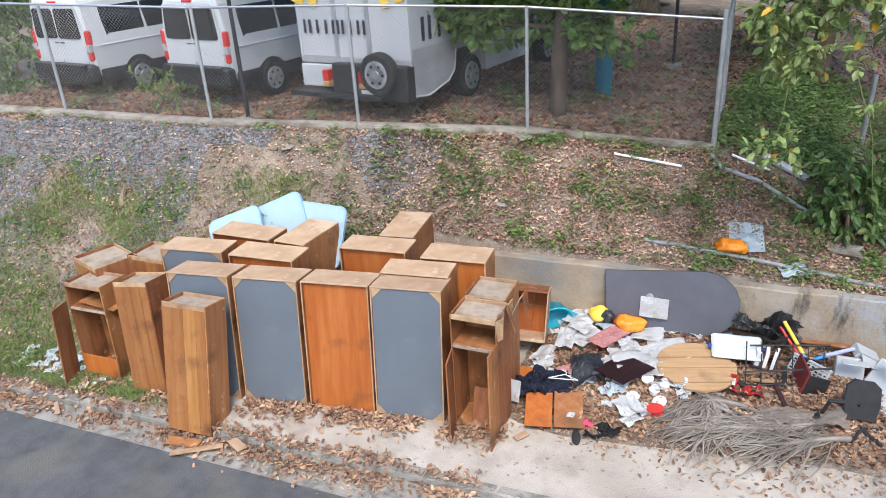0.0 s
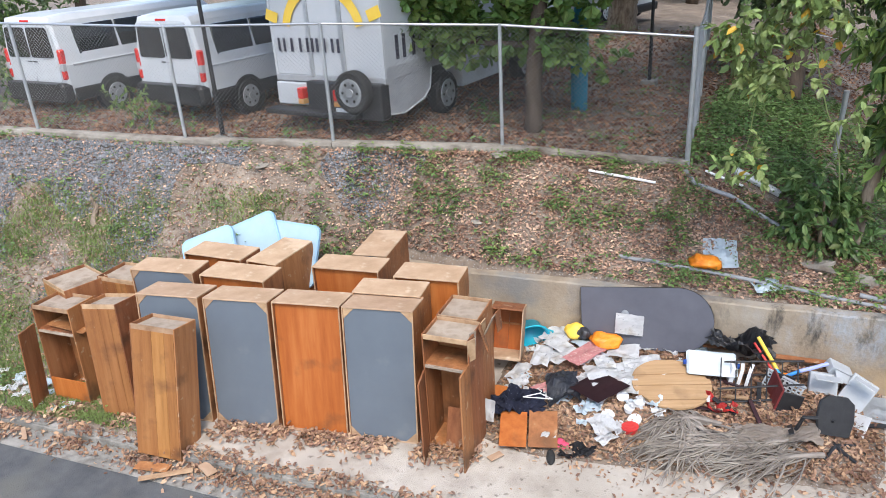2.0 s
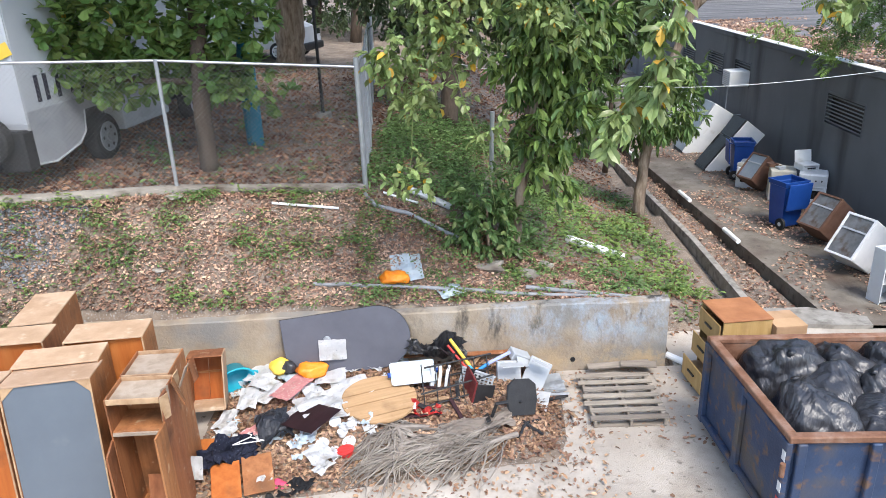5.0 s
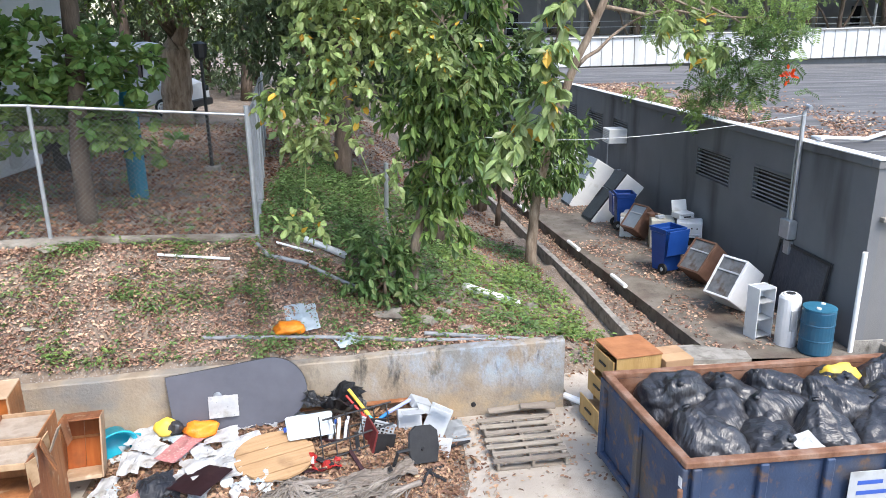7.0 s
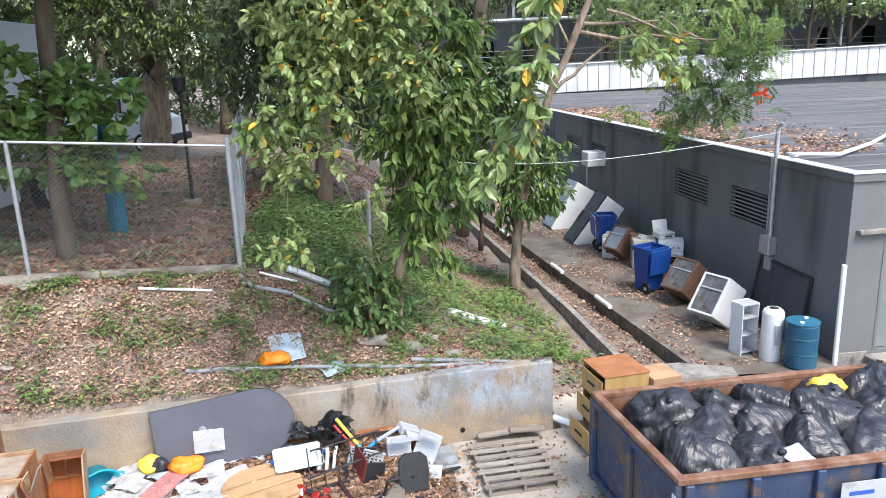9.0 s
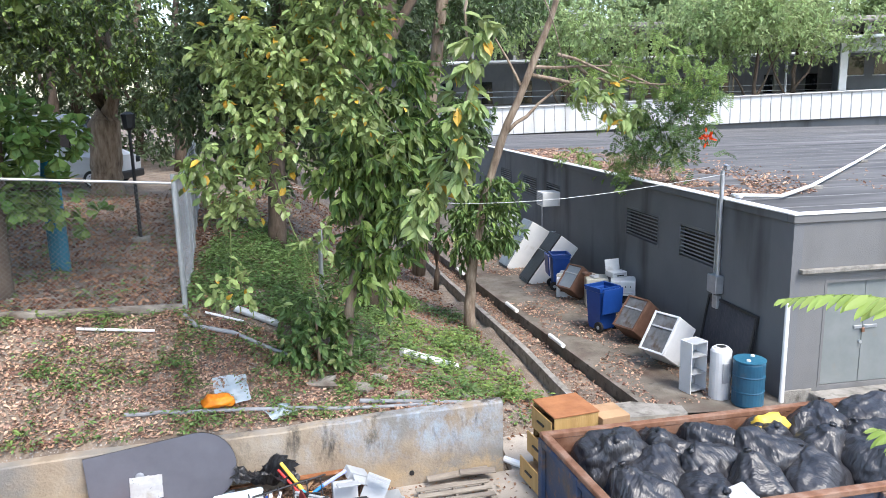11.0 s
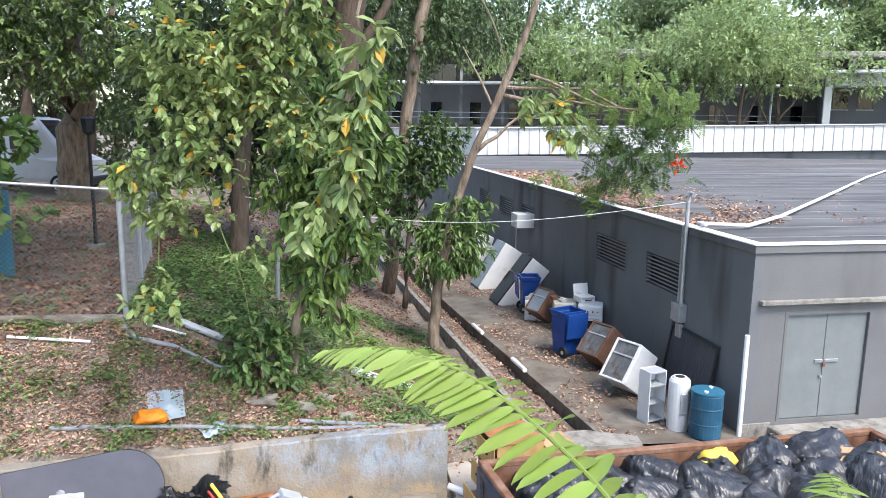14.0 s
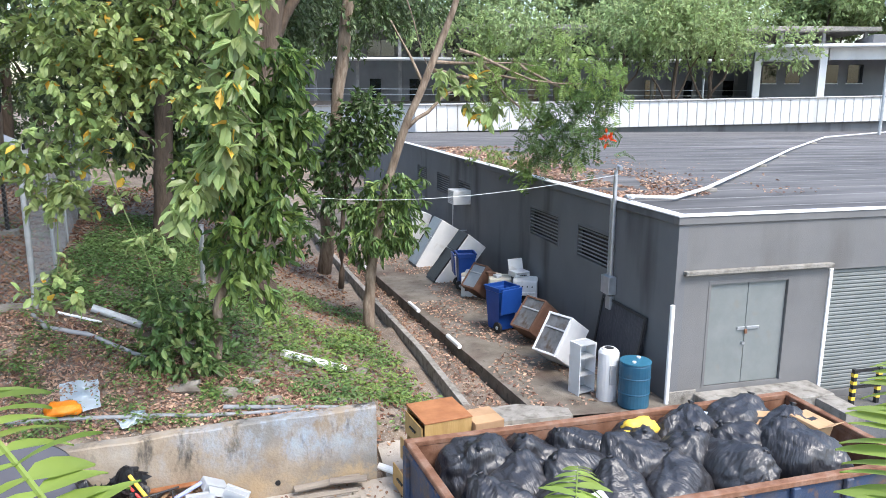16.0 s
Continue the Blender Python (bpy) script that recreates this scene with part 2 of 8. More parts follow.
BARK = mat("grey_brown_bark", [(0.12, 0.085, 0.06), (0.24, 0.185, 0.14), (0.33, 0.27, 0.21)], 3, 0.95, bump=0.6, bscale=14, stretch=(3, 3, 0.7))
BARK_DARK = mat("dark_bark", [(0.065, 0.047, 0.036), (0.14, 0.105, 0.08)], 3, 0.95, bump=0.7, bscale=12, stretch=(3, 3, 0.6))
RUSTBLUE = mat("rusty_blue_paint", [(0.028, 0.046, 0.095), (0.05, 0.08, 0.15)], 1.5, 0.6, 0.1, bump=0.12, bscale=30, stain=((0.10, 0.085, 0.075), 1.6, 0.48, 0.7), stain2=((0.17, 0.10, 0.06), 7, 0.56, 0.72))
RUST = mat("rusted_steel", [(0.13, 0.055, 0.03), (0.23, 0.115, 0.07), (0.30, 0.19, 0.14)], 4, 0.85, 0.2, bump=0.2, bscale=30)
BAG = mat("black_bag_film", [(0.022, 0.022, 0.026), (0.038, 0.038, 0.043)], 2, 0.33, bump=0.4, bscale=7, stretch=(3.2, 1.2, 0.6), spec=0.65, bdist=0.03)


# ---- mesh helpers ----
def thing(name, label, category, at=(0, 0, 0), rz=0.0, group="", kind="", rx=0.0, ry=0.0):
    ob = new(name)
    ob.matrix_basis = pose(*at, rx, ry, rz)
    return tagged(ob, label, category, group, kind)


def part(name, bm, material, parent=None, label="", smooth=False):
    me = bpy.data.meshes.new(name)
    bm.to_mesh(me)
    bm.free()
    me.materials.append(material)
    if smooth:
        for p in me.polygons:
            p.use_smooth = True
    ob = new(name, me)
    ob.parent = parent
    if label:
        ob["label"] = label
    return ob


def box(x0, y0, z0, x1, y1, z1, bevel=0.0, bm=None, m=None):
    bm = bm or bmesh.new()
    mm = Matrix.Translation(((x0 + x1) / 2, (y0 + y1) / 2, (z0 + z1) / 2)) @ Matrix.Diagonal((abs(x1 - x0), abs(y1 - y0), abs(z1 - z0), 1))
    if m is not None:
        mm = m @ mm
    r = bmesh.ops.create_cube(bm, size=1, matrix=mm)
    if bevel:
        es = list({e for v in r["verts"] for e in v.link_edges})
        bmesh.ops.bevel(bm, geom=es, offset=bevel, segments=1, affect="EDGES")
    return bm


def tube(pts, radii, seg=8, bm=None, caps=True):
    bm = bm or bmesh.new()
    pts = [Vector(p) for p in pts]
    if isinstance(radii, (int, float)):
        radii = [radii] * len(pts)
    rings = []
    for i, (p, r) in enumerate(zip(pts, radii)):
        d = (pts[min(i + 1, len(pts) - 1)] - pts[max(i - 1, 0)]).normalized()
        a = d.cross(Vector((0, 0, 1)))
        a = Vector((1, 0, 0)) if a.length < 0.05 else a.normalized()
        b = d.cross(a)
        rings.append([bm.verts.new(p + r * (math.cos(k * math.tau / seg) * a + math.sin(k * math.tau / seg) * b)) for k in range(seg)])
    for q, s in zip(rings, rings[1:]):
        for k in range(seg):
            bm.faces.new((q[k], q[(k + 1) % seg], s[(k + 1) % seg], s[k]))
    if caps and seg > 2:
        bm.faces.new(rings[0][::-1])
        bm.faces.new(rings[-1])
    return bm


def prism(outline, z0, z1, bm=None):
    """An outline of (x, y), extruded from z0 to z1."""
    bm = bm or bmesh.new()
    lo = [bm.verts.new((x, y, z0)) for x, y in outline]
    hi = [bm.verts.new((x, y, z1)) for x, y in outline]
    n = len(lo)
    for i in range(n):
        bm.faces.new((lo[i], lo[(i + 1) % n], hi[(i + 1) % n], hi[i]))
    bm.faces.new(lo[::-1])
    bm.faces.new(hi)
    bmesh.ops.recalc_face_normals(bm, faces=bm.faces[:])
    return bm


def ragged(bm, amount, seed=0, scale=3.0):
    for v in bm.verts:
        v.co += amount * noise.noise_vector(v.co * scale + Vector((seed, seed * 2, 0)))
    return bm


def raw(name, verts, faces, material, parent=None, label="", smooth=False):
    me = bpy.data.meshes.new(name)
    me.from_pydata(verts if isinstance(verts, list) else verts.tolist(), [], faces if isinstance(faces, list) else faces.tolist())
    me.materials.append(material)
    if smooth:
        me.polygons.foreach_set("use_smooth", [True] * len(me.polygons))
    ob = new(name, me)
    ob.parent = parent
    if label:
        ob["label"] = label
    return ob


def leaf_mesh(centres, dirs, ups, length, width, blunt=False):
    """Folded oval leaves: seven points and six triangles each; large far leaves are folded diamonds."""
    c, d, u = (np.asarray(a, float) for a in (centres, dirs, ups))
    d = d / np.maximum(np.linalg.norm(d, axis=1, keepdims=True), 1e-6)
    s = np.cross(d, u)
    s /= np.maximum(np.linalg.norm(s, axis=1, keepdims=True), 1e-6)
    n = np.cross(s, d)
    L = np.asarray(length, float)[:, None]
    W = L * width
    f = 0.16 * L
    if np.mean(length) > 0.27:
        v = np.stack([c, c + d * L * 0.5 + s * W * 0.45 + n * f, c + d * L, c + d * L * 0.5 - s * W * 0.45 + n * f], 1).reshape(-1, 3)
        return v, (np.arange(len(c))[:, None, None] * 4 + np.array([(0, 1, 2), (0, 2, 3)])[None]).reshape(-1, 3)
    a, wa, b, wb = (0.4, 0.27, 0.8, 0.5) if blunt else (0.24, 0.4, 0.68, 0.44)
    pts = [c, c + d * L * a + s * W * wa + n * f * 0.6, c + d * L * b + s * W * wb + n * f * 0.3, c + d * L - n * f * (0.2 if blunt else 0.8),
           c + d * L * b - s * W * wb + n * f * 0.3, c + d * L * a - s * W * wa + n * f * 0.6, c + d * L * 0.5]
    v = np.stack(pts, 1).reshape(-1, 3)
    tri = np.array([(6, 0, 5), (6, 5, 4), (6, 4, 3), (6, 3, 2), (6, 2, 1), (6, 1, 0)])
    return v, (np.arange(len(c))[:, None, None] * 7 + tri[None]).reshape(-1, 3)


def leaf_cloud(name, material, parent, c, d, u, length, width, label="", kind="", blunt=False):
    v, f = leaf_mesh(c, d, u, length, width, blunt)
    ob = raw(name, v, f, material, parent, label)
    return tagged(ob, kind=kind)


def sprays(rng, clumps, per_m3, leaf, twig=0.35, droop=0.6, leaves_per=9, wild=0.5):
    """Leaves set along short twigs that fill ellipsoids (x, y, z, rx, ry, rz) more densely near their skins."""
    C, D, U, L = [], [], [], []
    for x, y, z, rx, ry, rz in clumps:
        n = max(4, int(per_m3 * rx * ry * rz * 4.19))
        p = rng.normal(size=(n, 3))
        p /= np.linalg.norm(p, axis=1, keepdims=True)
        p *= rng.uniform(0.25, 1.0, (n, 1)) ** 0.5
        out = p.copy()
        root = p * (rx, ry, rz) + (x, y, z)
        out[:, 2] -= droop
        out += rng.normal(scale=wild, size=(n, 3))
        out /= np.linalg.norm(out, axis=1, keepdims=True)
        for k in range(leaves_per):
            t = (k + 0.5) / leaves_per
            side = rng.normal(size=(n, 3))
            d = out * 0.7 + side * 0.6
            d[:, 2] -= droop * 0.35
            C.append(root + out * twig * t)
            D.append(d)
            U.append(np.tile((0, 0, 1.0), (n, 1)) + rng.normal(scale=0.35, size=(n, 3)))
            L.append(leaf * rng.uniform(0.65, 1.15, n))
    return np.concatenate(C), np.concatenate(D), np.concatenate(U), np.concatenate(L)


def bark_limb(pts, r0, r1, seed=0, seg=9, wob=0.06):
    n = len(pts)
    rr = [r0 + (r1 - r0) * (i / (n - 1)) ** 0.8 for i in range(n)]
    bm = tube(pts, rr, seg)
    return ragged(bm, wob * r0 * 3, seed, 2.5)


def bent(a, b, n=7, bow=0.15, seed=0):
    """Points of a crooked line from a to b."""
    a, b = Vector(a), Vector(b)
    out = []
    for i in range(n):
        t = i / (n - 1)
        w = math.sin(math.pi * t) * bow * (b - a).length
        out.append(a.lerp(b, t) + w * noise.noise_vector(Vector((t * 2.3 + seed * 7.1, seed * 3.3, 0.5))))
    return out

# ---- ground ----
def lerp(a, b, t):
    return a + (b - a) * t


def ease(a, b, x):
    t = min(1.0, max(0.0, (x - a) / (b - a)))
    return t * t * (3 - 2 * t)


FENCE = [(-40.0, -1.0, 3.6), (-16.7, 4.9, 3.3), (-13.62, 5.65, 3.14), (-10.45, 6.40, 2.98), (-7.60, 7.13, 2.93), (-4.79, 8.19, 2.77), (-1.82, 9.10, 2.47)]


def fence_at(x):
    for a, b in zip(FENCE, FENCE[1:]):
        if x <= b[0]:
            t = (x - a[0]) / (b[0] - a[0])
            return lerp(a[1], b[1], t), lerp(a[2], b[2], t)
    return 9.1, 2.47


def kerb_y(x):
    return 2.52 + 0.135 * (x + 5.16)


def wall_y(x):
    return 7.24 + 0.08 * (x - 3.06)


def drain_x(y):
    return 5.3 - 0.075 * (y - 9)


def height(x, y):
    fy, fz = fence_at(x)
    d = max(0.0, y - fy)
    back = fz + 0.02 * min(3.0, d) + 0.012 * min(60.0, d)
    dx = drain_x(max(9.0, y))
    back = lerp(back, -0.3, ease(-1.9, dx - 0.15, x))
    w = ease(-8.6, -6.2, x)
    ly, lz = lerp(kerb_y(x) + 1.0, wall_y(x) + 0.15, w), lerp(0.02, 1.1 - 0.3 * ease(2.0, 3.4, x), w)
    if x > -1.82:
        fy = lerp(9.1, 10.2, ease(-1.8, 3, x))
    t = min(1.0, max(0.0, (y - ly) / (fy - (0.3 if x < -1.7 else 0.0) - ly)))
    z = lerp(lz, back, t)
    if x < -7.55 and kerb_y(x) + 0.02 < y < ly:
        return 0.015 + 0.02 * noise.noise(Vector((x * 3, y * 3, 1)))
    if y < ly - 0.06 or x > dx + 0.1:
        return -0.62 if dx + 0.1 < x < dx + 0.75 and y > 9 else -0.45
    if x > 3.05 and y < wall_y(x) + 2.5:
        z = lerp(-0.12, z, ease(0.6, 2.5, y - wall_y(x)))
    return z + 0.05 * noise.noise(Vector((x * 1.3, y * 1.3, 0))) + 0.02 * noise.noise(Vector((x * 5, y * 5, 3)))


def ground_sheet():
    xs = [-400, -200, -110, -70, -48, -36, -29, -25, -22, -20] + [-18.5 + 0.2 * i for i in range(118)] + [5.3, 5.6, 6, 7, 9, 14, 20, 30, 45, 70, 110, 200, 400]
    vs = [-400, -150, -60, -25, -12] + [-6.0 + 0.2 * i for i in range(30)] + [0.04, 0.16] + [0.3 + 0.2 * i for i in range(60)] + [12.6 + 0.6 * i for i in range(28)] + [31, 36, 45, 60, 90, 150, 250, 400]
    verts, faces = [], []
    for v in vs:
        for x in xs:
            y = v + wall_y(max(-25.0, min(9.0, x)))
            verts.append((x, y, height(x, y)))
    n = len(xs)
    for j in range(len(vs) - 1):
        for i in range(n - 1):
            a = j * n + i
            faces.append((a, a + 1, a + n + 1, a + n))
    return tagged(raw("ground", verts, faces, SOIL, smooth=True), "sloping bank of bare brown soil under dead leaves", "ground", kind="structure")


ground_sheet()


def slab(name, outline, z0, z1, material, label, category):
    return tagged(part(name, prism(outline, z0, z1), material), label, category, kind="structure")


slab("road", [(-60, kerb_y(-60) - 0.62), (-12, kerb_y(-12) - 0.45), (-2.2, kerb_y(-2.2) - 0.62), (6, kerb_y(6) - 0.8), (60, 2.0), (60, -12), (-60, -12)], -0.4, -0.115, ASPHALT, "dark grey worn asphalt street beside a concrete gutter", "road")
slab("gutter", [(-40, kerb_y(-40) - 0.62), (-12, kerb_y(-12) - 0.47), (-2.2, kerb_y(-2.2) - 0.66), (5, kerb_y(5) - 0.85), (5, kerb_y(5) - 0.13), (-40, kerb_y(-40) - 0.13)], -0.4, -0.105, KERB, "weathered concrete gutter strip with leaf litter", "gutter")
slab("pavement", [(-7.6, kerb_y(-7.6) + 0.04), (-4, kerb_y(-4) + 0.04), (9.4, kerb_y(9.4) - 2.2), (9.4, 8.4), (5.2, 8.7), (3.3, 8.7), (3.25, wall_y(3.2)), (-6.4, wall_y(-6.4)), (-7.4, 4.6)], -0.4, 0.0, CONCRETE, "stained pale concrete pad with scattered litter", "pavement")
slab("parking_lot", [(9.4, 1.5), (60, 1.5), (60, 8.4), (9.4, 8.4)], -0.4, -0.17, ASPHALT, "dark asphalt yard in front of a grey building", "parking lot")
slab("walkway", [(6.35, 9.05), (5.6, 17.0), (5.0, 24), (4.6, 44), (8.98, 44), (8.98, 8.45), (6.7, 8.45)], -0.6, 0.0, WALKCON, "old concrete walkway along a grey building", "walkway")
slab("leaf_strip", [(5.42, 9.2), (5.3, 13.3), (4.95, 18), (4.4, 26), (3.6, 44), (4.55, 44), (4.95, 24), (5.55, 17), (6.3, 9.1)], -0.6, -0.28, SOIL, "sunken soil strip filled with dead leaves", "ground")
tagged(part("drain_lip", prism([(5.28, 9.2), (5.16, 13.3), (4.81, 18), (4.26, 26), (3.46, 44), (3.6, 44), (4.4, 26), (4.95, 18), (5.3, 13.3), (5.42, 9.2)], -0.6, -0.17), KERB), "low concrete lip of a drain channel", "drain", kind="structure")
tagged(part("drain_channel", prism([(4.95, 9.2), (4.85, 13.3), (4.5, 18), (3.9, 26), (3.1, 44), (3.46, 44), (4.26, 26), (4.81, 18), (5.16, 13.3), (5.28, 9.2)], -0.6, -0.5), KERB), "narrow concrete drain channel", "drain", kind="structure")
tagged(part("drain_headwall", prism([(4.6, 8.55), (6.9, 8.42), (6.95, 8.75), (6.1, 9.15), (4.65, 9.1)], -0.5, 0.08), KERB), "broken concrete headwall at the end of a drain", "drain", kind="structure")


def kerb():
    k = thing("kerb", "weathered concrete kerb along a street", "kerb", kind="structure")
    x = -26.0
    while x < 2.2:
        x1 = x + 0.92
        pts = [(x + 0.006, kerb_y(x) - 0.13), (x1, kerb_y(x1) - 0.13), (x1, kerb_y(x1) + 0.03), (x + 0.006, kerb_y(x) + 0.03)]
        bm = prism(pts, -0.35, 0.015 - 0.11 * ease(-1.5, 2.0, x))
        bmesh.ops.bevel(bm, geom=[e for e in bm.edges if all(v.co.z > -0.2 for v in e.verts)], offset=0.025, segments=2, affect="EDGES")
        part("kerb_stone", ragged(bm, 0.012, x), KERB, k)
        x = x1
    return k


kerb()


def retaining_wall():
    bm = bmesh.new()
    n = 40
    rows = []
    for i in range(n + 1):
        x = lerp(-7.2, 3.1, i / n)
        y, top = wall_y(x), 1.15 + 0.015 * math.sin(x * 1.7) + 0.02 * noise.noise(Vector((x * 2, 0, 0))) + 0.03 * ease(0, 3, x)
        rows.append([bm.verts.new(p) for p in ((x, y, -0.3), (x, y + 0.01, top - 0.02), (x, y + 0.025, top), (x, y + 0.2, top), (x, y + 0.22, -0.3))])
    for a, b in zip(rows, rows[1:]):
        for k in range(4):
            bm.faces.new((a[k], b[k], b[k + 1], a[k + 1]))
    bm.faces.new(rows[0])
    bm.faces.new(rows[-1][::-1])
    bmesh.ops.recalc_face_normals(bm, faces=bm.faces[:])
    w = tagged(part("retaining_wall", bm, WALLCON), "low stained concrete retaining wall with faded blue paint", "wall", kind="structure")
    hole = tube([(1.62, wall_y(1.62) - 0.012, 0.2), (1.62, wall_y(1.62) + 0.01, 0.2)], 0.04, 12)
    part("weep_hole", hole, BLACKPL, w, "dark round weep hole")
    return w


retaining_wall()


# ---- chain-link fence ----
def fence_line(name, posts, label, corner_last=True, high=2.13):
    f = thing(name, label, "fence", kind="structure")
    for i, p in enumerate(posts):
        r = 0.045 if corner_last and i == len(posts) - 1 else 0.032
        lean = 0.02 * noise.noise(Vector((p[0], 1, 2)))
        part("post", tube([(p[0], p[1], p[2] - 0.3), (p[0] + lean, p[1], p[2] + high + (0.15 if r > 0.04 else 0.02))], r, 10), GALV, f, smooth=False)
    for a, b in zip(posts, posts[1:]):
        a, b = Vector(a), Vector(b)
        up = Vector((0, 0, high))
        part("top_rail", tube([a + up, b + up], 0.022, 8), GALV, f)
        L = (b - a).length
        bm = bmesh.new()
        step, H = 0.075, high
        k = -int(H / step) - 1
        while k * step < L:
            for sgn in (1, -1):
                s0, s1 = k * step, k * step + H
                z0, z1 = 0.0, H
                if s0 < 0:
                    z0, s0 = -s0, 0.0
                if s1 > L:
                    z1, s1 = H - (s1 - L), L
                if s1 > s0 + 0.02:
                    p, q = (s0, z0), (s1, z1)
                    if sgn < 0:
                        p, q = (s0, H - z0), (s1, H - z1)
                    off = Vector((0, 0.004 * sgn, 0.03))
                    tube([a.lerp(b, p[0] / L) + Vector((0, 0, p[1] * 0.985)) + off, a.lerp(b, q[0] / L) + Vector((0, 0, q[1] * 0.985)) + off], 0.0022, 3, bm, False)
            k += 1
        part("wire_mesh", bm, WIRE, f, "woven diamond wire")
    return f


fence_line("fence", [FENCE[1], *FENCE[2:]], "galvanised chain-link fence on a concrete footing")
fence_line("fence", [(-1.82, 9.10, 2.47), (-2.05, 11.4, 2.53), (-2.4, 14.0, 2.58), (-2.75, 16.7, 2.6), (-3.1, 19.5, 2.64), (-3.5, 22.5, 2.68)], "galvanised chain-link fence running back under trees", False)


FOOTCON = mat("footing_concrete", [(0.23, 0.205, 0.175), (0.38, 0.35, 0.305)], 2.5, 0.95, bump=0.5, bscale=25, rnd=0.15, stain=((0.10, 0.075, 0.055), 1.6, 0.48, 0.7))


def footing():
    """A thin cast beam with a chipped front edge, broken here and there."""
    f = thing("fence_footing", "cracked thin concrete footing under a chain-link fence", "footing", kind="structure")
    pts = [FENCE[1], *FENCE[2:]]
    for a, b in zip(pts, pts[1:]):
        d = (Vector(b) - Vector(a)).normalized()
        s = Vector((-d.y, d.x, 0)) * 0.1
        bm = bmesh.new()
        n, rows = 34, []
        for j in range(n + 1):
            w = Vector(a).lerp(Vector(b), j / n * 0.998)
            t = noise.noise(Vector((w.x * 2.3, w.y, 5))) * 0.5 + noise.noise(Vector((w.x * 9, w.y, 8))) * 0.5
            chip = max(0.0, noise.noise(Vector((w.x * 1.6, 3, 2)))) * 0.1
            front = -s * (1.5 + 0.8 * t - 5 * chip)
            rows.append([bm.verts.new(w + o + Vector((0, 0, h))) for o, h in ((front * 0.86, -0.04 + 0.05 * t), (front, 0.06 + 0.02 * t), (front * 0.94, 0.115 + 0.02 * t - 0.2 * chip), (s * 0.2, 0.13 + 0.015 * t), (s, 0.12), (s, -0.2), (-s * 0.3, -0.2))])
        for p, q in zip(rows, rows[1:]):
            for k in range(7):
                bm.faces.new((p[k], q[k], q[(k + 1) % 7], p[(k + 1) % 7]))
        bm.faces.new(rows[0])
        bm.faces.new(rows[-1][::-1])
        bmesh.ops.recalc_face_normals(bm, faces=bm.faces[:])
        part("footing_beam", bm, FOOTCON, f)
    return f


footing()


# ---- grey building ----
def wall_strip(a0, a1, z0, z1, openings, make):
    """Boxes that fill a wall from a0 to a1 around openings (b0, b1, lo, hi)."""
    bm = bmesh.new()
    at = a0
    for b0, b1, lo, hi in sorted(openings):
        make(bm, at, b0, z0, z1)
        if lo > z0:
            make(bm, b0, b1, z0, lo)
        make(bm, b0, b1, hi, z1)
        at = b1
    make(bm, at, a1, z0, z1)
    return bm


VENTS = [(11.02, 12.95, 1.97, 2.82), (13.98, 16.0, 1.97, 2.82), (21.6, 23.2, 1.97, 2.82), (24.4, 26.4, 1.97, 2.82), (28.2, 30.0, 1.97, 2.82)]


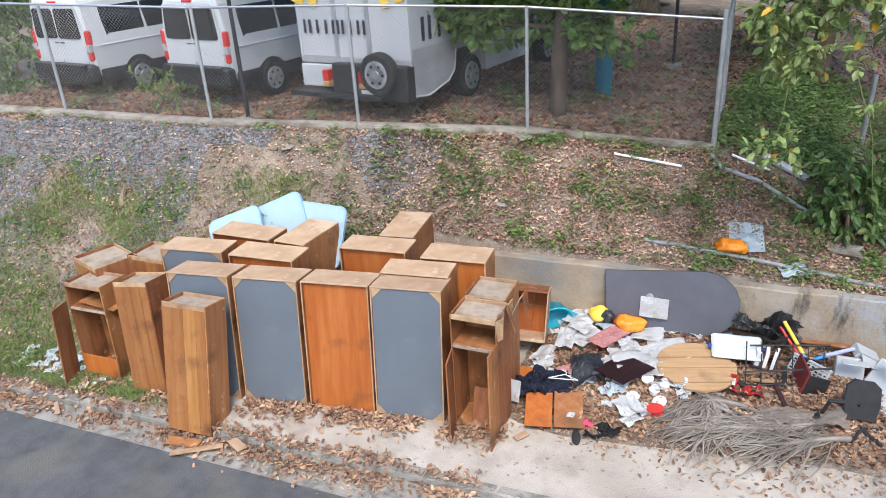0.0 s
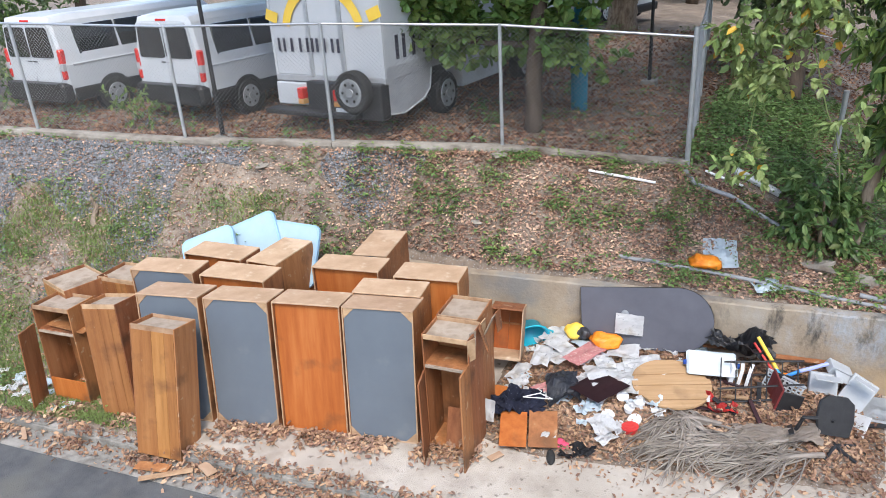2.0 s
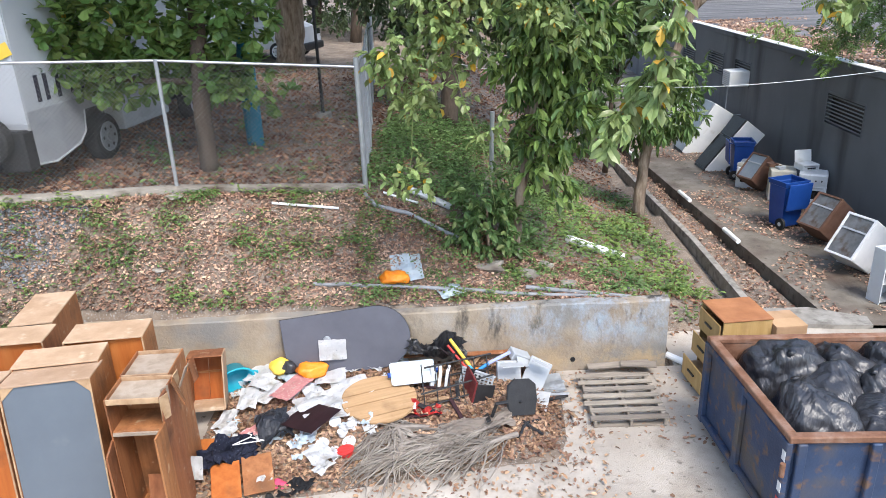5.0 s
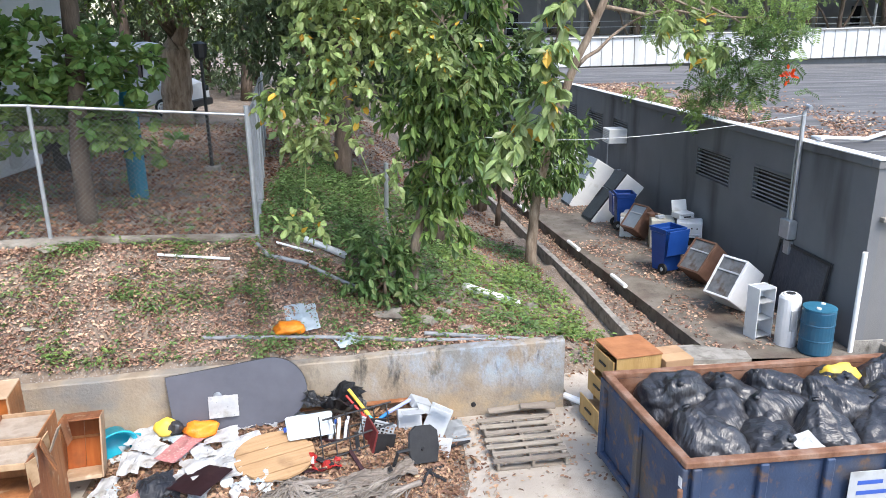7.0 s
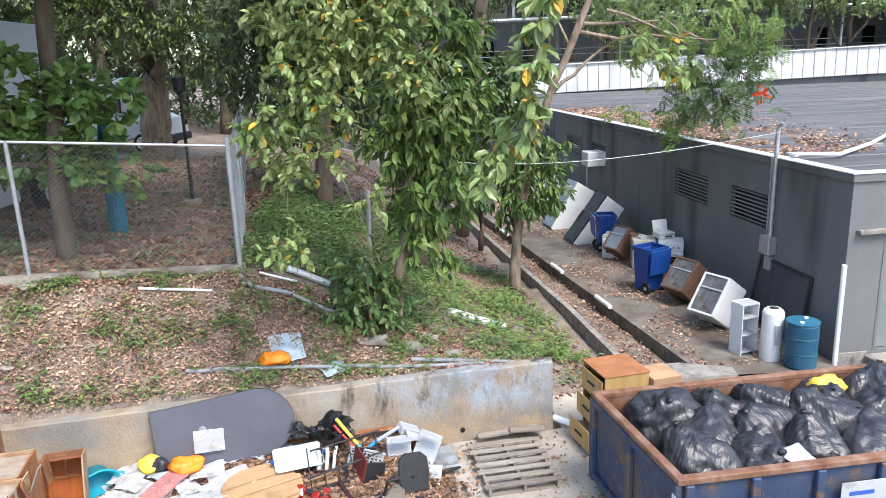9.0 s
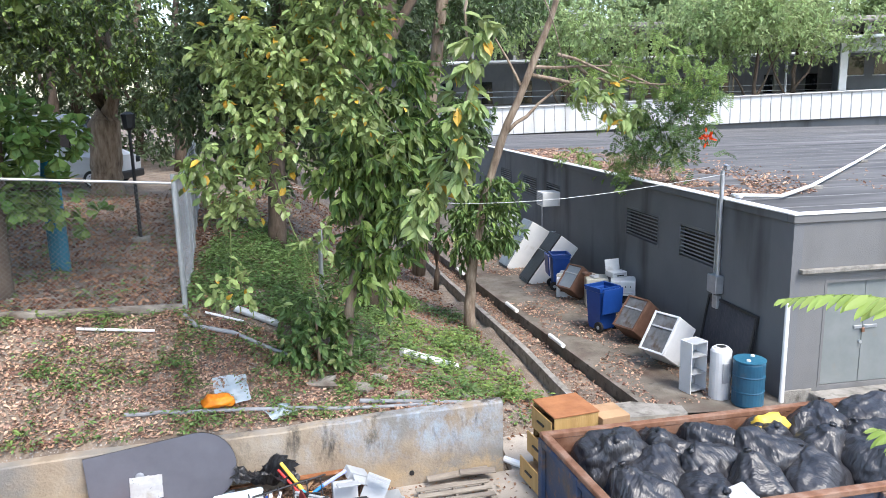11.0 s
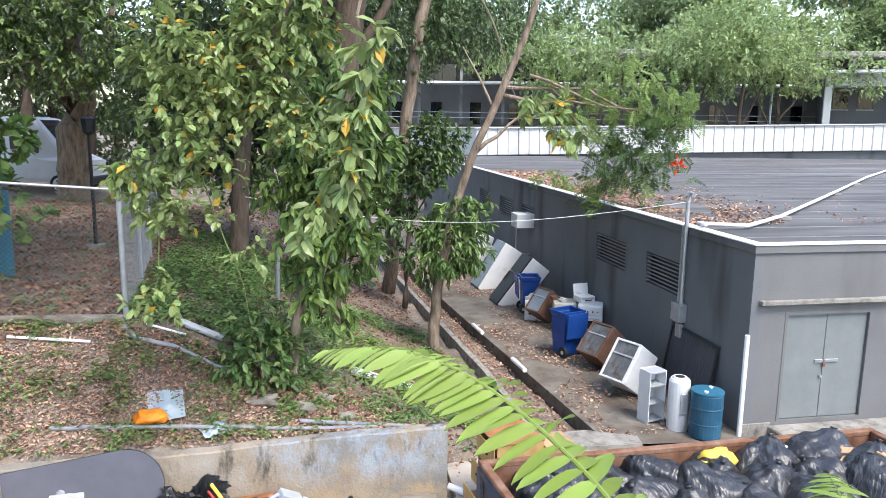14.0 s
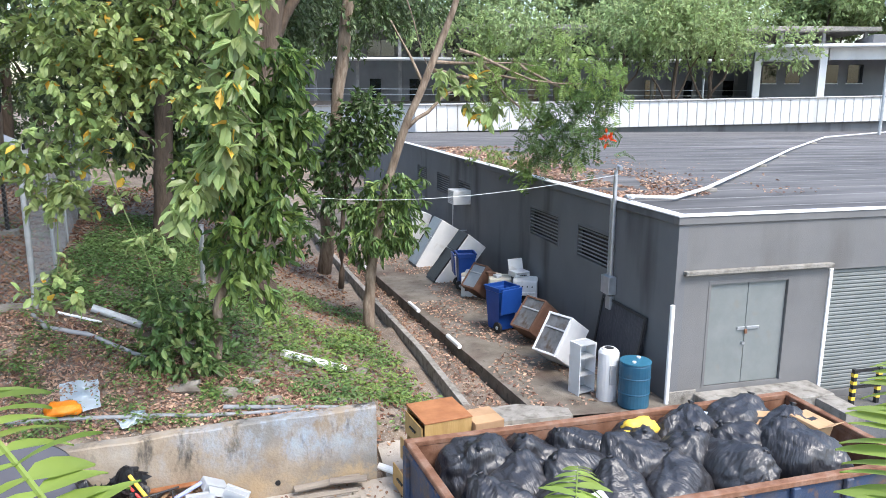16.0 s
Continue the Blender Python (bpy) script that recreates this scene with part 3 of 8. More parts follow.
def grey_building():
    b = thing("building", "single-storey grey painted concrete building with flat roof", "building", (9.0, 8.7, 0))
    X, Y = 9.0, 8.7
    wall_strip(0, 37.6, -0.5, 3.45, [(a - Y, c - Y, lo, hi) for a, c, lo, hi in VENTS], lambda bm, p, q, lo, hi: part("wall_section", box(0, p, lo, 0.2, q, hi), DARKGREY, b, "dark grey painted wall"))
    wall_strip(0.2, 40, -0.5, 3.45, [(0.75, 2.53, 0.22, 2.3), (3.5, 7.2, -0.17, 2.42)], lambda bm, p, q, lo, hi: part("wall_section", box(p, 0, lo, q, 0.2, hi), MIDGREY, b, "lighter grey painted front wall"))
    part("roof", box(0.1, 0.1, 3.3, 60, 38.2, 3.47, 0), ROOFING, b, "dark streaked flat roof membrane")
    part("roof_edge", box(-0.04, -0.04, 3.45, 40, 0.16, 3.6, 0.01), MIDGREY, b, "grey roof edge")
    part("roof_edge", box(-0.04, 0.16, 3.45, 0.16, 37.6, 3.6, 0.01), DARKGREY, b)
    part("edge_cap", box(-0.06, -0.06, 3.6, 40, 0.2, 3.625, 0.004), WHITE, b, "thin white edge flashing")
    part("edge_cap", box(-0.06, 0.2, 3.6, 0.2, 37.6, 3.625, 0.004), WHITE, b)
    for i in range(27):
        y = 1.6 + 1.35 * i + 0.15 * noise.noise(Vector((i, 0, 0)))
        x0 = 0.3 + 2.5 * max(0, noise.noise(Vector((i * 3.1, 1, 0))))
        bm = ragged(box(x0, y, 3.465, 38 - 9 * max(0, noise.noise(Vector((i * 1.7, 5, 0)))), y + 0.055, 3.476), 0.004, i)
        part("roof_seam", bm, SEAM, b, "pale sealed roof seam")
    for a, c, lo, hi in VENTS:
        v = part("vent", wall_strip(a - Y, c - Y, lo, hi, [(a - Y + 0.06, c - Y - 0.06, lo + 0.06, hi - 0.06)], lambda bm, p, q, l0, h0: box(-0.012, p, l0, 0.1, q, h0, 0, bm)), DARKGREY, b, "dark louvred vent")
        n = 8
        for i in range(n):
            z = lo + 0.08 + (hi - lo - 0.14) * (i + 0.5) / n
            part("slat", box(0, a - Y + 0.06, -0.004, 0.038, c - Y - 0.06, 0.006, 0, m=Matrix.Translation((0.0, 0, z - 0.02)) @ Matrix.Rotation(radians(-30), 4, "Y")), SLAT, v)
        part("duct", box(0.15, a - Y, lo, 0.19, c - Y, hi), BLACKPL, v)
    d = part("door", box(0.78, 0.05, 0.23, 1.635, 0.1, 2.27, 0.006), DOORGREY, b, "pale grey-green steel door leaf")
    part("hasp", box(1.45, 0.02, 1.32, 1.62, 0.05, 1.38, 0.004), GALV, d)
    d2 = part("door", box(1.645, 0.05, 0.23, 2.5, 0.1, 2.27, 0.006), DOORGREY, b, "pale grey-green steel door leaf")
    part("hasp", box(1.66, 0.02, 1.32, 1.95, 0.05, 1.38, 0.004), GALV, d2)
    part("knob", tube([(1.6, 0.05, 1.05), (1.6, 0.0, 1.05)], 0.03, 10), GALV, d)
    part("padlock", box(1.61, 0.0, 1.24, 1.67, 0.03, 1.33, 0.006), RUST, d2)
    part("door_frame", wall_strip(0.72, 2.56, 0.22, 2.34, [(0.775, 2.505, 0.22, 2.28)], lambda bm, p, q, lo, hi: box(p, -0.01, lo, q, 0.12, hi, 0, bm)), MIDGREY, b)
    part("canopy_stub", box(0.15, -0.12, 2.5, 3.45, 0.0, 2.58, 0.01), KERB, b, "weathered ledge over the door")
    sh = part("roller_shutter", box(3.5, 0.08, -0.17, 7.2, 0.12, 2.42), DOORGREY, b, "ribbed grey roller shutter")
    for i in range(32):
        z = -0.15 + i * 0.08
        part("slat", box(3.54, 0.045, z, 7.16, 0.085, z + 0.062, 0.012), DOORGREY, sh)
    part("shutter_guide", box(3.44, -0.03, -0.17, 3.52, 0.06, 2.45, 0.005), WHITE, b)
    part("step", box(0.55, -0.75, -0.3, 3.2, 0.0, 0.14, 0.02), KERB, b, "concrete door step")
    part("step", box(0.7, -1.1, -0.3, 2.6, -0.75, -0.02, 0.02), KERB, b)
    part("ramp", prism([(2.75, -1.5), (3.2, -1.5), (3.2, 0), (2.75, 0)], -0.3, 0.1), KERB, b)
    part("wall_base", box(-0.03, -0.03, -0.5, 0.6, 0.0, 0.2, 0.01), KERB, b)
    # service mast and pipes at the corner
    mast = part("service_mast", tube([(-0.09, 2.32, 1.75), (-0.09, 2.32, 4.2), (-0.09, 2.22, 4.33), (-0.09, 2.1, 4.3)], 0.045, 10), GALV, b, "galvanised service mast with weatherhead")
    part("conduit", tube([(-0.06, 2.5, 1.4), (-0.06, 2.5, 3.6)], 0.025, 8), GALV, mast)
    part("meter_box", box(-0.2, 2.18, 1.55, -0.01, 2.55, 1.95, 0.015), GALV, mast, "grey electric meter box")
    part("meter_box", box(-0.12, 2.25, 1.2, -0.01, 2.45, 1.5, 0.01), GALV, mast)
    part("drain_pipe", tube([(-0.07, -0.07, -0.1), (-0.07, -0.07, 1.95)], 0.045, 10), WHITE, b, "white plastic drain pipe")
    part("roof_pipe", tube([(0.1, 1.9, 3.72), (0.42, 2.75, 3.62), (1.6, 2.7, 3.56), (3.3, 4.0, 3.58), (8.4, 8.8, 3.6), (16.3, 16.4, 3.6), (26.5, 25.6, 3.6), (40, 33, 3.6)], 0.045, 10), WHITE, b, "white plastic pipe laid across the roof", True)
    for x, y in ((3.5, 4.2), (9.6, 10.0), (13.5, 13.7), (22.0, 21.5)):
        part("pipe_block", box(x - 0.2, y - 0.1, 3.47, x + 0.2, y + 0.1, 3.555, 0.01), KERB, b, "concrete block under the pipe")
    part("red_patch", prism([(20, 13.5), (34, 8), (38, 14), (24, 18)], 3.474, 3.482), mat("red_roof_paint", [(0.20, 0.05, 0.04), (0.28, 0.08, 0.06)], 2, 0.8), b, "patch of red roof coating")
    return b


grey_building()


def annex():
    a = thing("building", "long low building with a white ribbed metal fascia", "building", (13.0, 47.5, 0), -6.6, ry=-1.3)
    part("wall", prism([(0.3, 0.4), (76, 0.4), (76, 22), (-8.0, 18)], -0.5, 3.5), DARKGREY, a)
    part("roof", prism([(-0.1, -0.1), (78, -0.1), (78, 24), (-10.4, 22)], 5.3, 5.36), SEAM, a, "pale flat roof")
    for i in range(104):
        x = i * 0.75
        part("fascia_panel", box(x + 0.012, 0, 3.46, x + 0.738, 0.08, 5.34, 0.035), FASCIA, a)
    m = Matrix.Rotation(radians(114.8), 4, "Z")
    for i in range(30):
        part("fascia_panel", box(i * 0.75 + 0.012, -0.08, 3.46, i * 0.75 + 0.738, 0.0, 5.34, 0, m=m), FASCIA, a)
    part("fascia_cap", box(-0.05, -0.06, 5.34, 78, 0.2, 5.4, 0.01), WHITE, a)
    return a


annex()

# ---- heap of bed platforms and wardrobes ----
ROW = 13.7  # turn of the front row


def bed_platform(at, rz, front, w=0.98, d=0.46, h=1.93, tip=0.0):
    """A box platform stood on its end, closed by a recessed panel."""
    t = thing("bed_platform", "bed platform stood on end with %s" % ("grey braced panel" if front is GREYPANEL else "orange plywood panel"), "bed frame", at, rz, "discarded bed platforms", rx=tip)
    e = 0.022
    part("top_board", box(0, -0.006, h - e, w, d, h, 0.004), PALEWOOD, t, "pale weathered end board")
    part("side_board", box(0, 0, 0, e, d, h - e, 0.004), BROWNWOOD, t)
    part("side_board", box(w - e, 0, 0, w, d, h - e, 0.004), BROWNWOOD, t)
    part("bottom_board", box(e, 0, 0, w - e, d, e, 0.004), PALEWOOD, t)
    part("face_panel", box(e, 0.014 if front is GREYPANEL else 0.05, e, w - e, 0.04 if front is GREYPANEL else 0.07, h - e), front, t, "grey laminate" if front is GREYPANEL else "orange varnished plywood")
    part("edge_strip", box(0.0, -0.008, 0, 0.02, 0, h - e, 0.003), EDGEWOOD, t)
    part("edge_strip", box(w - 0.02, -0.008, 0, w, 0, h - e, 0.003), EDGEWOOD, t)
    if front is GREYPANEL:
        k = 0.15
        for x, z, sx, sz in ((e, e, 1, 1), (w - e, e, -1, 1), (e, h - e, 1, -1), (w - e, h - e, -1, -1)):
            bm = bmesh.new()
            p = [(x, z), (x + sx * k, z), (x, z + sz * k)]
            lo = [bm.verts.new((a, 0.002, b)) for a, b in p]
            hi = [bm.verts.new((a, 0.016, b)) for a, b in p]
            bm.faces.new(lo), bm.faces.new(hi)
            for i in range(3):
                bm.faces.new((lo[i], lo[(i + 1) % 3], hi[(i + 1) % 3], hi[i]))
            bmesh.ops.recalc_face_normals(bm, faces=bm.faces[:])
            part("corner_brace", bm, EDGEWOOD, t, "triangular wooden corner brace")
    return t


for x, y, fr in ((-8.13, 2.66, GREYPANEL), (-7.1, 2.90, GREYPANEL), (-6.10, 3.15, ORANGEWOOD), (-5.12, 3.38, GREYPANEL)):
    bed_platform((x, y, 0.0), ROW - 0.5, fr, d=0.52, tip=-7.0)
bed_platform((-8.9, 3.42, 0.02), 12, GREYPANEL, w=1.08, d=0.45)
bed_platform((-7.77, 3.70, -0.02), 8, ORANGEWOOD, w=1.1, d=0.5)
bed_platform((-8.55, 4.18, 0.02), 5, ORANGEWOOD, w=1.08, d=0.5)
bed_platform((-7.38, 4.30, 0.02), 2, ORANGEWOOD, w=0.55, d=0.95)
bed_platform((-6.27, 4.45, 0.02), 10, ORANGEWOOD, w=1.05, d=0.48)
bed_platform((-5.3, 4.05, 0.0), 12, ORANGEWOOD, w=0.98, d=0.45, h=1.9)
bed_platform((-4.98, 4.62, 0.0), 10, ORANGEWOOD, w=0.96, d=0.5)
bed_platform((-5.95, 5.05, 0.02), 12, GREYPANEL, w=0.55, d=1.0)


def wardrobe(at, rz, label, w=0.7, d=0.45, h=1.9, mode="closed", rx=0.0, ry=0.0):
    t = thing("wardrobe", label, "wardrobe", at, rz, "discarded wardrobes", rx=rx, ry=ry)
    e = 0.02
    part("side_panel", box(0, 0, 0, e, d, h, 0.004), BROWNWOOD, t)
    part("side_panel", box(w - e, 0, 0, w, d, h, 0.004), BROWNWOOD, t)
    part("back_panel", box(e, d - 0.012, 0.0, w - e, d, h - 0.05), BROWNWOOD, t)
    part("top_board", box(e, 0.01, h - 0.07, w - e, d - 0.012, h - 0.05), RAWPLY, t, "stained raw plywood top set below the rim")
    for a in (box(e, 0, h - 0.07, w - e, 0.018, h, 0.003), box(e, d - 0.018, h - 0.05, w - e, d, h, 0.003)):
        part("top_rim", a, EDGEWOOD, t)
    part("bottom_board", box(e, 0.02, 0.05, w - e, d - 0.02, 0.07), BROWNWOOD, t)
    if mode == "closed":
        part("front_panel", box(e, -0.004, 0.02, w * 0.48, 0.016, h - 0.07, 0.003), FRONTWOOD, t)
        part("front_panel", box(w * 0.48 + 0.003, -0.004, 0.02, w * 0.76, 0.016, h - 0.07, 0.003), FRONTWOOD, t)
        part("front_panel", box(w * 0.76 + 0.003, -0.004, 0.02, w - e, 0.016, h - 0.07, 0.003), FRONTWOOD, t)
    else:
        part("shelf", box(e, 0.03, h * 0.74, w - e, d - 0.02, h * 0.74 + 0.02), BROWNWOOD, t)
        part("shelf_edge", ragged(box(e, 0.0, h * 0.74 - 0.03, w - e, 0.03, h * 0.74 + 0.005), 0.01, 3), RAWPLY, t, "splintered shelf edge")
        if mode == "kick":
            part("kick_panel", box(e, 0.0, 0.02, w - e, 0.02, h * 0.24, 0.003), ORANGEWOOD, t)
            part("loose_board", ragged(box(e, 0.05, h * 0.8, w - e, d - 0.05, h * 0.8 + 0.015, 0, m=Matrix.Rotation(radians(6), 4, "Y")), 0.012, 5), BROWNWOOD, t)
        else:
            part("door", box(-0.01, -0.36, 0.0, 0.012, 0.0, h * 0.7, 0.003, m=Matrix.Rotation(radians(12), 4, "Z")), BROWNWOOD, t, "open door leaf")
            part("door", box(w - 0.012, -0.34, -0.02, w + 0.01, 0.0, h * 0.82, 0.003, m=Matrix.Rotation(radians(0), 4, "Z")), BROWNWOOD, t, "open door leaf")
            part("fallen_board", box(w * 0.35, 0.02, 0.08, w * 0.9, 0.03, 0.6, 0, m=Matrix.Rotation(radians(-18), 4, "X")), BROWNWOOD, t)
    return t


wardrobe((-9.98, 2.38, 0.0), 7, "open brown bookcase wardrobe with a broken shelf", 0.72, 0.5, 1.62, "kick", rx=-2)
wardrobe((-8.86, 2.37, 0.0), 12, "brown wooden wardrobe with peeling veneer", 0.6, 0.5, 1.75, "closed", rx=-8, ry=-4)
wardrobe((-7.7, 1.96, -0.04), 10, "brown plank-fronted wardrobe with a dirty sunken top", 0.7, 0.46, 1.9, "closed", rx=-11, ry=2)
wardrobe((-4.0, 3.62, 0.0), 5, "empty brown wardrobe with its doors hanging open", 0.63, 0.5, 1.74, "open")
wardrobe((-4.06, 4.14, 0.0), 6, "brown wardrobe with a splintered top", 0.58, 0.6, 1.74, "closed")
wardrobe((-10.55, 3.05, 0.15), -14, "brown wardrobe with a split plank top", 0.82, 0.68, 1.53, "closed")
wardrobe((-9.7, 3.4, 0.1), 5, "brown wooden wardrobe with a dusty top", 0.74, 0.58, 1.6, "closed")


def tipped_cabinet():
    """An open box leaning back, its planked inside towards the street."""
    c = thing("cabinet", "open brown wooden cabinet leaning back on rubbish", "cabinet", (-3.98, 5.52, 0.3), 14, rx=-14, ry=3)
    w, d, h = 0.5, 0.42, 0.8
    part("side_panel", box(0, 0, 0, 0.02, d, h, 0.003), BROWNWOOD, c)
    part("side_panel", box(w - 0.02, 0, 0, w, d, h, 0.003), PALEWOOD, c)
    part("bottom_board", box(0.02, -0.02, 0, w - 0.02, d, 0.05, 0.004), PALEWOOD, c)
    part("top_board", box(0.02, 0.0, h - 0.02, w - 0.02, d, h, 0.004), BROWNWOOD, c)
    for k in range(2):
        part("back_plank", box(0.02 + k * 0.23, d - 0.02, 0.05, 0.246 + k * 0.23, d, h - 0.02, 0.003), ORANGEWOOD, c)
    part("cleat", box(0.03, d - 0.05, 0.46, w - 0.03, d - 0.02, 0.49, 0.004), BROWNWOOD, c)


tipped_cabinet()


def splinters():
    """Peeled veneer and splinters along the open wardrobe's broken top."""
    g = np.random.default_rng(17)
    for k in range(6):
        x, y = -3.36 + g.normal() * 0.02, lerp(3.7, 4.5, k / 5)
        b = part("veneer_strip", ragged(box(-0.012, -0.06, -0.3, 0.0, 0.06, 0.04), 0.02, k, 6), (EDGEWOOD, RAWPLY, BROWNWOOD)[k % 3])
        b.matrix_basis = pose(x, y, 1.72, g.normal() * 12, 14 + g.normal() * 14, g.normal() * 20)
        tagged(b, "splintered strip of veneer on a broken wardrobe", "veneer strip", "peeled veneer strips")


splinters()

# ---- parked vehicles behind the fence ----
def wheel_of(parent, x, y, z, r=0.34, w=0.22, side=1, steel=WHITE):
    bm = tube([(x - w / 2, y, z), (x - w / 2 + 0.03, y, z), (x + w / 2 - 0.03, y, z), (x + w / 2, y, z)], [r * 0.92, r, r, r * 0.92], 24)
    wh = part("wheel", bm, RUBBER, parent)
    o = x + side * w / 2
    part("rim", tube([(o - side * 0.02, y, z), (o + side * 0.012, y, z), (o + side * 0.012, y, z), (o - side * 0.004, y, z)], [r * 0.68, r * 0.64, r * 0.5, r * 0.42], 20), steel, wh, "worn steel rim")
    part("hub", tube([(o, y, z), (o + side * 0.03, y, z)], [r * 0.24, r * 0.2], 12), GALV, wh)
    for k in range(6):
        a = k * math.tau / 6
        part("rim_hole", tube([(o, y + math.cos(a) * r * 0.43, z + math.sin(a) * r * 0.43), (o + side * 0.016, y + math.cos(a) * r * 0.43, z + math.sin(a) * r * 0.43)], r * 0.075, 8), BLACKPL, wh)
    return wh


def loft(sections, bm=None):
    """Skin between closed outlines with equal counts of points; ends capped."""
    bm = bm or bmesh.new()
    rows = [[bm.verts.new(p) for p in s] for s in sections]
    n = len(rows[0])
    for a, b in zip(rows, rows[1:]):
        for k in range(n):
            bm.faces.new((a[k], a[(k + 1) % n], b[(k + 1) % n], b[k]))
    bm.faces.new(rows[0][::-1])
    bm.faces.new(rows[-1])
    bmesh.ops.recalc_face_normals(bm, faces=bm.faces[:])
    return bm


def van_outline(y, z0, z1, zs, w, wt, r=0.14):
    """Half widths: w at the shoulder zs, wt at the roof z1."""
    right = [(w * 0.97, z0), (w, z0 + 0.12), (w, zs), (lerp(w, wt, 0.9), z1 - r), (wt - r * 0.4, z1 - 0.03), (wt - r * 1.6, z1)]
    return [(x, y, z) for x, z in right] + [(-x, y, z) for x, z in reversed(right)]


def rounded(w0, z0, w1, z1, r, y0, y1, n=4):
    """A panel with rounded corners, standing across y: z0 to z1, w0 wide below and w1 above (half widths)."""
    o = []
    for cx, cz, a0 in ((w1 - r, z1 - r, 0), (-w1 + r, z1 - r, 90), (-w0 + r, z0 + r, 180), (w0 - r, z0 + r, 270)):
        o += [(cx + r * math.cos(radians(a0 + 90 * i / n)), cz + r * math.sin(radians(a0 + 90 * i / n))) for i in range(n + 1)]
    bm = bmesh.new()
    lo, hi = [bm.verts.new((x, y0, z)) for x, z in o], [bm.verts.new((x, y1, z)) for x, z in o]
    for i in range(len(o)):
        j = (i + 1) % len(o)
        bm.faces.new((lo[i], lo[j], hi[j], hi[i]))
    bm.faces.new(lo[::-1])
    bm.faces.new(hi)
    bmesh.ops.recalc_face_normals(bm, faces=bm.faces[:])
    return bm


def swung(bm, m):
    bmesh.ops.transform(bm, matrix=m, verts=bm.verts[:])
    return bm


def passenger_van(at, rz):
    """A white passenger van; its tail at y = 0, nose towards +y."""
    v = thing("van", "white passenger van with dark windows parked on gravel", "van", at, rz, "parked white vans")
    H, W = 2.1, 1.02
    secs = [van_outline(0.0, 0.6, H - 0.14, 1.1, W - 0.05, 0.78), van_outline(0.06, 0.5, H - 0.04, 1.1, W - 0.01, 0.82), van_outline(0.5, 0.42, H, 1.1, W + 0.01, 0.85),
            van_outline(3.6, 0.42, H, 1.1, W + 0.01, 0.85), van_outline(4.2, 0.42, H - 0.08, 1.1, W, 0.82), van_outline(4.9, 0.42, 1.55, 1.15, W - 0.02, 0.82), van_outline(5.4, 0.42, 1.2, 0.95, W - 0.08, 0.75), van_outline(5.6, 0.45, 0.95, 0.8, W - 0.16, 0.65)]
    part("body", loft(secs), CARWHITE, v)
    part("rear_bumper", box(-W, -0.16, 0.34, W, 0.12, 0.74, 0.06), BLACKPL, v, "black plastic bumper")
    part("step_pad", box(-W + 0.14, -0.2, 0.66, W - 0.14, 0.0, 0.745, 0.012), BLACKPL, v)
    tip = Matrix.Translation((0, -0.012, 0.75))
    for s in (-1, 1):
        shear = Matrix.Identity(4)
        shear[0][2] = -s * 0.035
        d = part("rear_door", swung(rounded(0.428, 0.0, 0.385, 1.18, 0.08, -0.012, 0.03), tip @ Matrix.Translation((s * 0.434, 0, 0)) @ shear), CARWHITE, v)
        part("window", swung(rounded(0.385, 0.5, 0.35, 1.11, 0.07, -0.024, -0.006), tip @ Matrix.Translation((s * 0.424, 0, 0)) @ shear), DARKGLASS, d)
        part("pull_handle", swung(box(s * 0.1 - 0.07, -0.03, 0.4, s * 0.1 + 0.07, -0.012, 0.43, 0.008), tip), BLACKPL, d)
        part("hinge", swung(box(s * 0.84, -0.03, 0.25, s * 0.9, -0.005, 0.31, 0.006), tip), CARWHITE, d)
        part("badge_bar", swung(box(s * 0.5 - 0.12, -0.018, 0.47, s * 0.5 + 0.12, -0.012, 0.49), tip), GREYTRIM, d)
        lamp = part("tail_lamp", box(s * 0.885, -0.03, 0.8, s * 1.0, 0.1, 1.42, 0.03), REDLENS, v, "tall red tail lamp")
        part("lens_band", box(s * 0.9, -0.036, 0.98, s * 1.004, 0.07, 1.14, 0.012), GREYTRIM, lamp, "clear middle lens")
        part("side_skirt", box(s * (W - 0.02), 0.1, 0.36, s * (W + 0.03), 5.0, 0.62, 0.02), BLACKPL, v, "black lower trim")
        part("body_crease", box(s * (W - 0.03), 0.2, 1.08, s * (W + 0.022), 5.0, 1.12, 0.012), CARWHITE, v)
        lean = Matrix.Translation((s * 1.0, 0, 1.1)) @ Matrix.Rotation(radians(-s * 7.5), 4, "Y") @ Matrix.Translation((-s * 1.0, 0, -1.1))
        for y0, y1 in ((0.42, 1.42), (1.46, 2.52), (2.56, 3.55), (3.62, 4.3)):
            part("side_window", swung(box(s * 0.98, y0, 1.25, s * 1.018, y1, 1.86, 0.018), lean), DARKGLASS, v)
        part("slide_rail", swung(box(s * 1.0, 0.5, 1.16, s * 1.02, 2.4, 1.2, 0.004), lean), BLACKPL, v)
        for y in (1.05, 4.7):
            part("wheel_arch", tube([(s * (W - 0.14), y, 0.36), (s * (W + 0.036), y, 0.36)], 0.42, 28), BLACKPL, v)
            wheel_of(v, s * (W - 0.06), y, 0.35, 0.35, 0.24, s, GALV)
    part("high_brake_lamp", box(-0.16, -0.0, H - 0.16, 0.16, 0.07, H - 0.1, 0.01), REDLENS, v)
    return v


GREYTRIM = mat("grey_trim", [(0.30, 0.31, 0.33), (0.38, 0.39, 0.41)], 4, 0.4, bump=0.0)
van = passenger_van((-11.72, 7.5, height(-12, 8.5) - 0.02), -5)
copy_thing(van, pose(-14.9, 6.8, 3.2, 0, 0, -3))


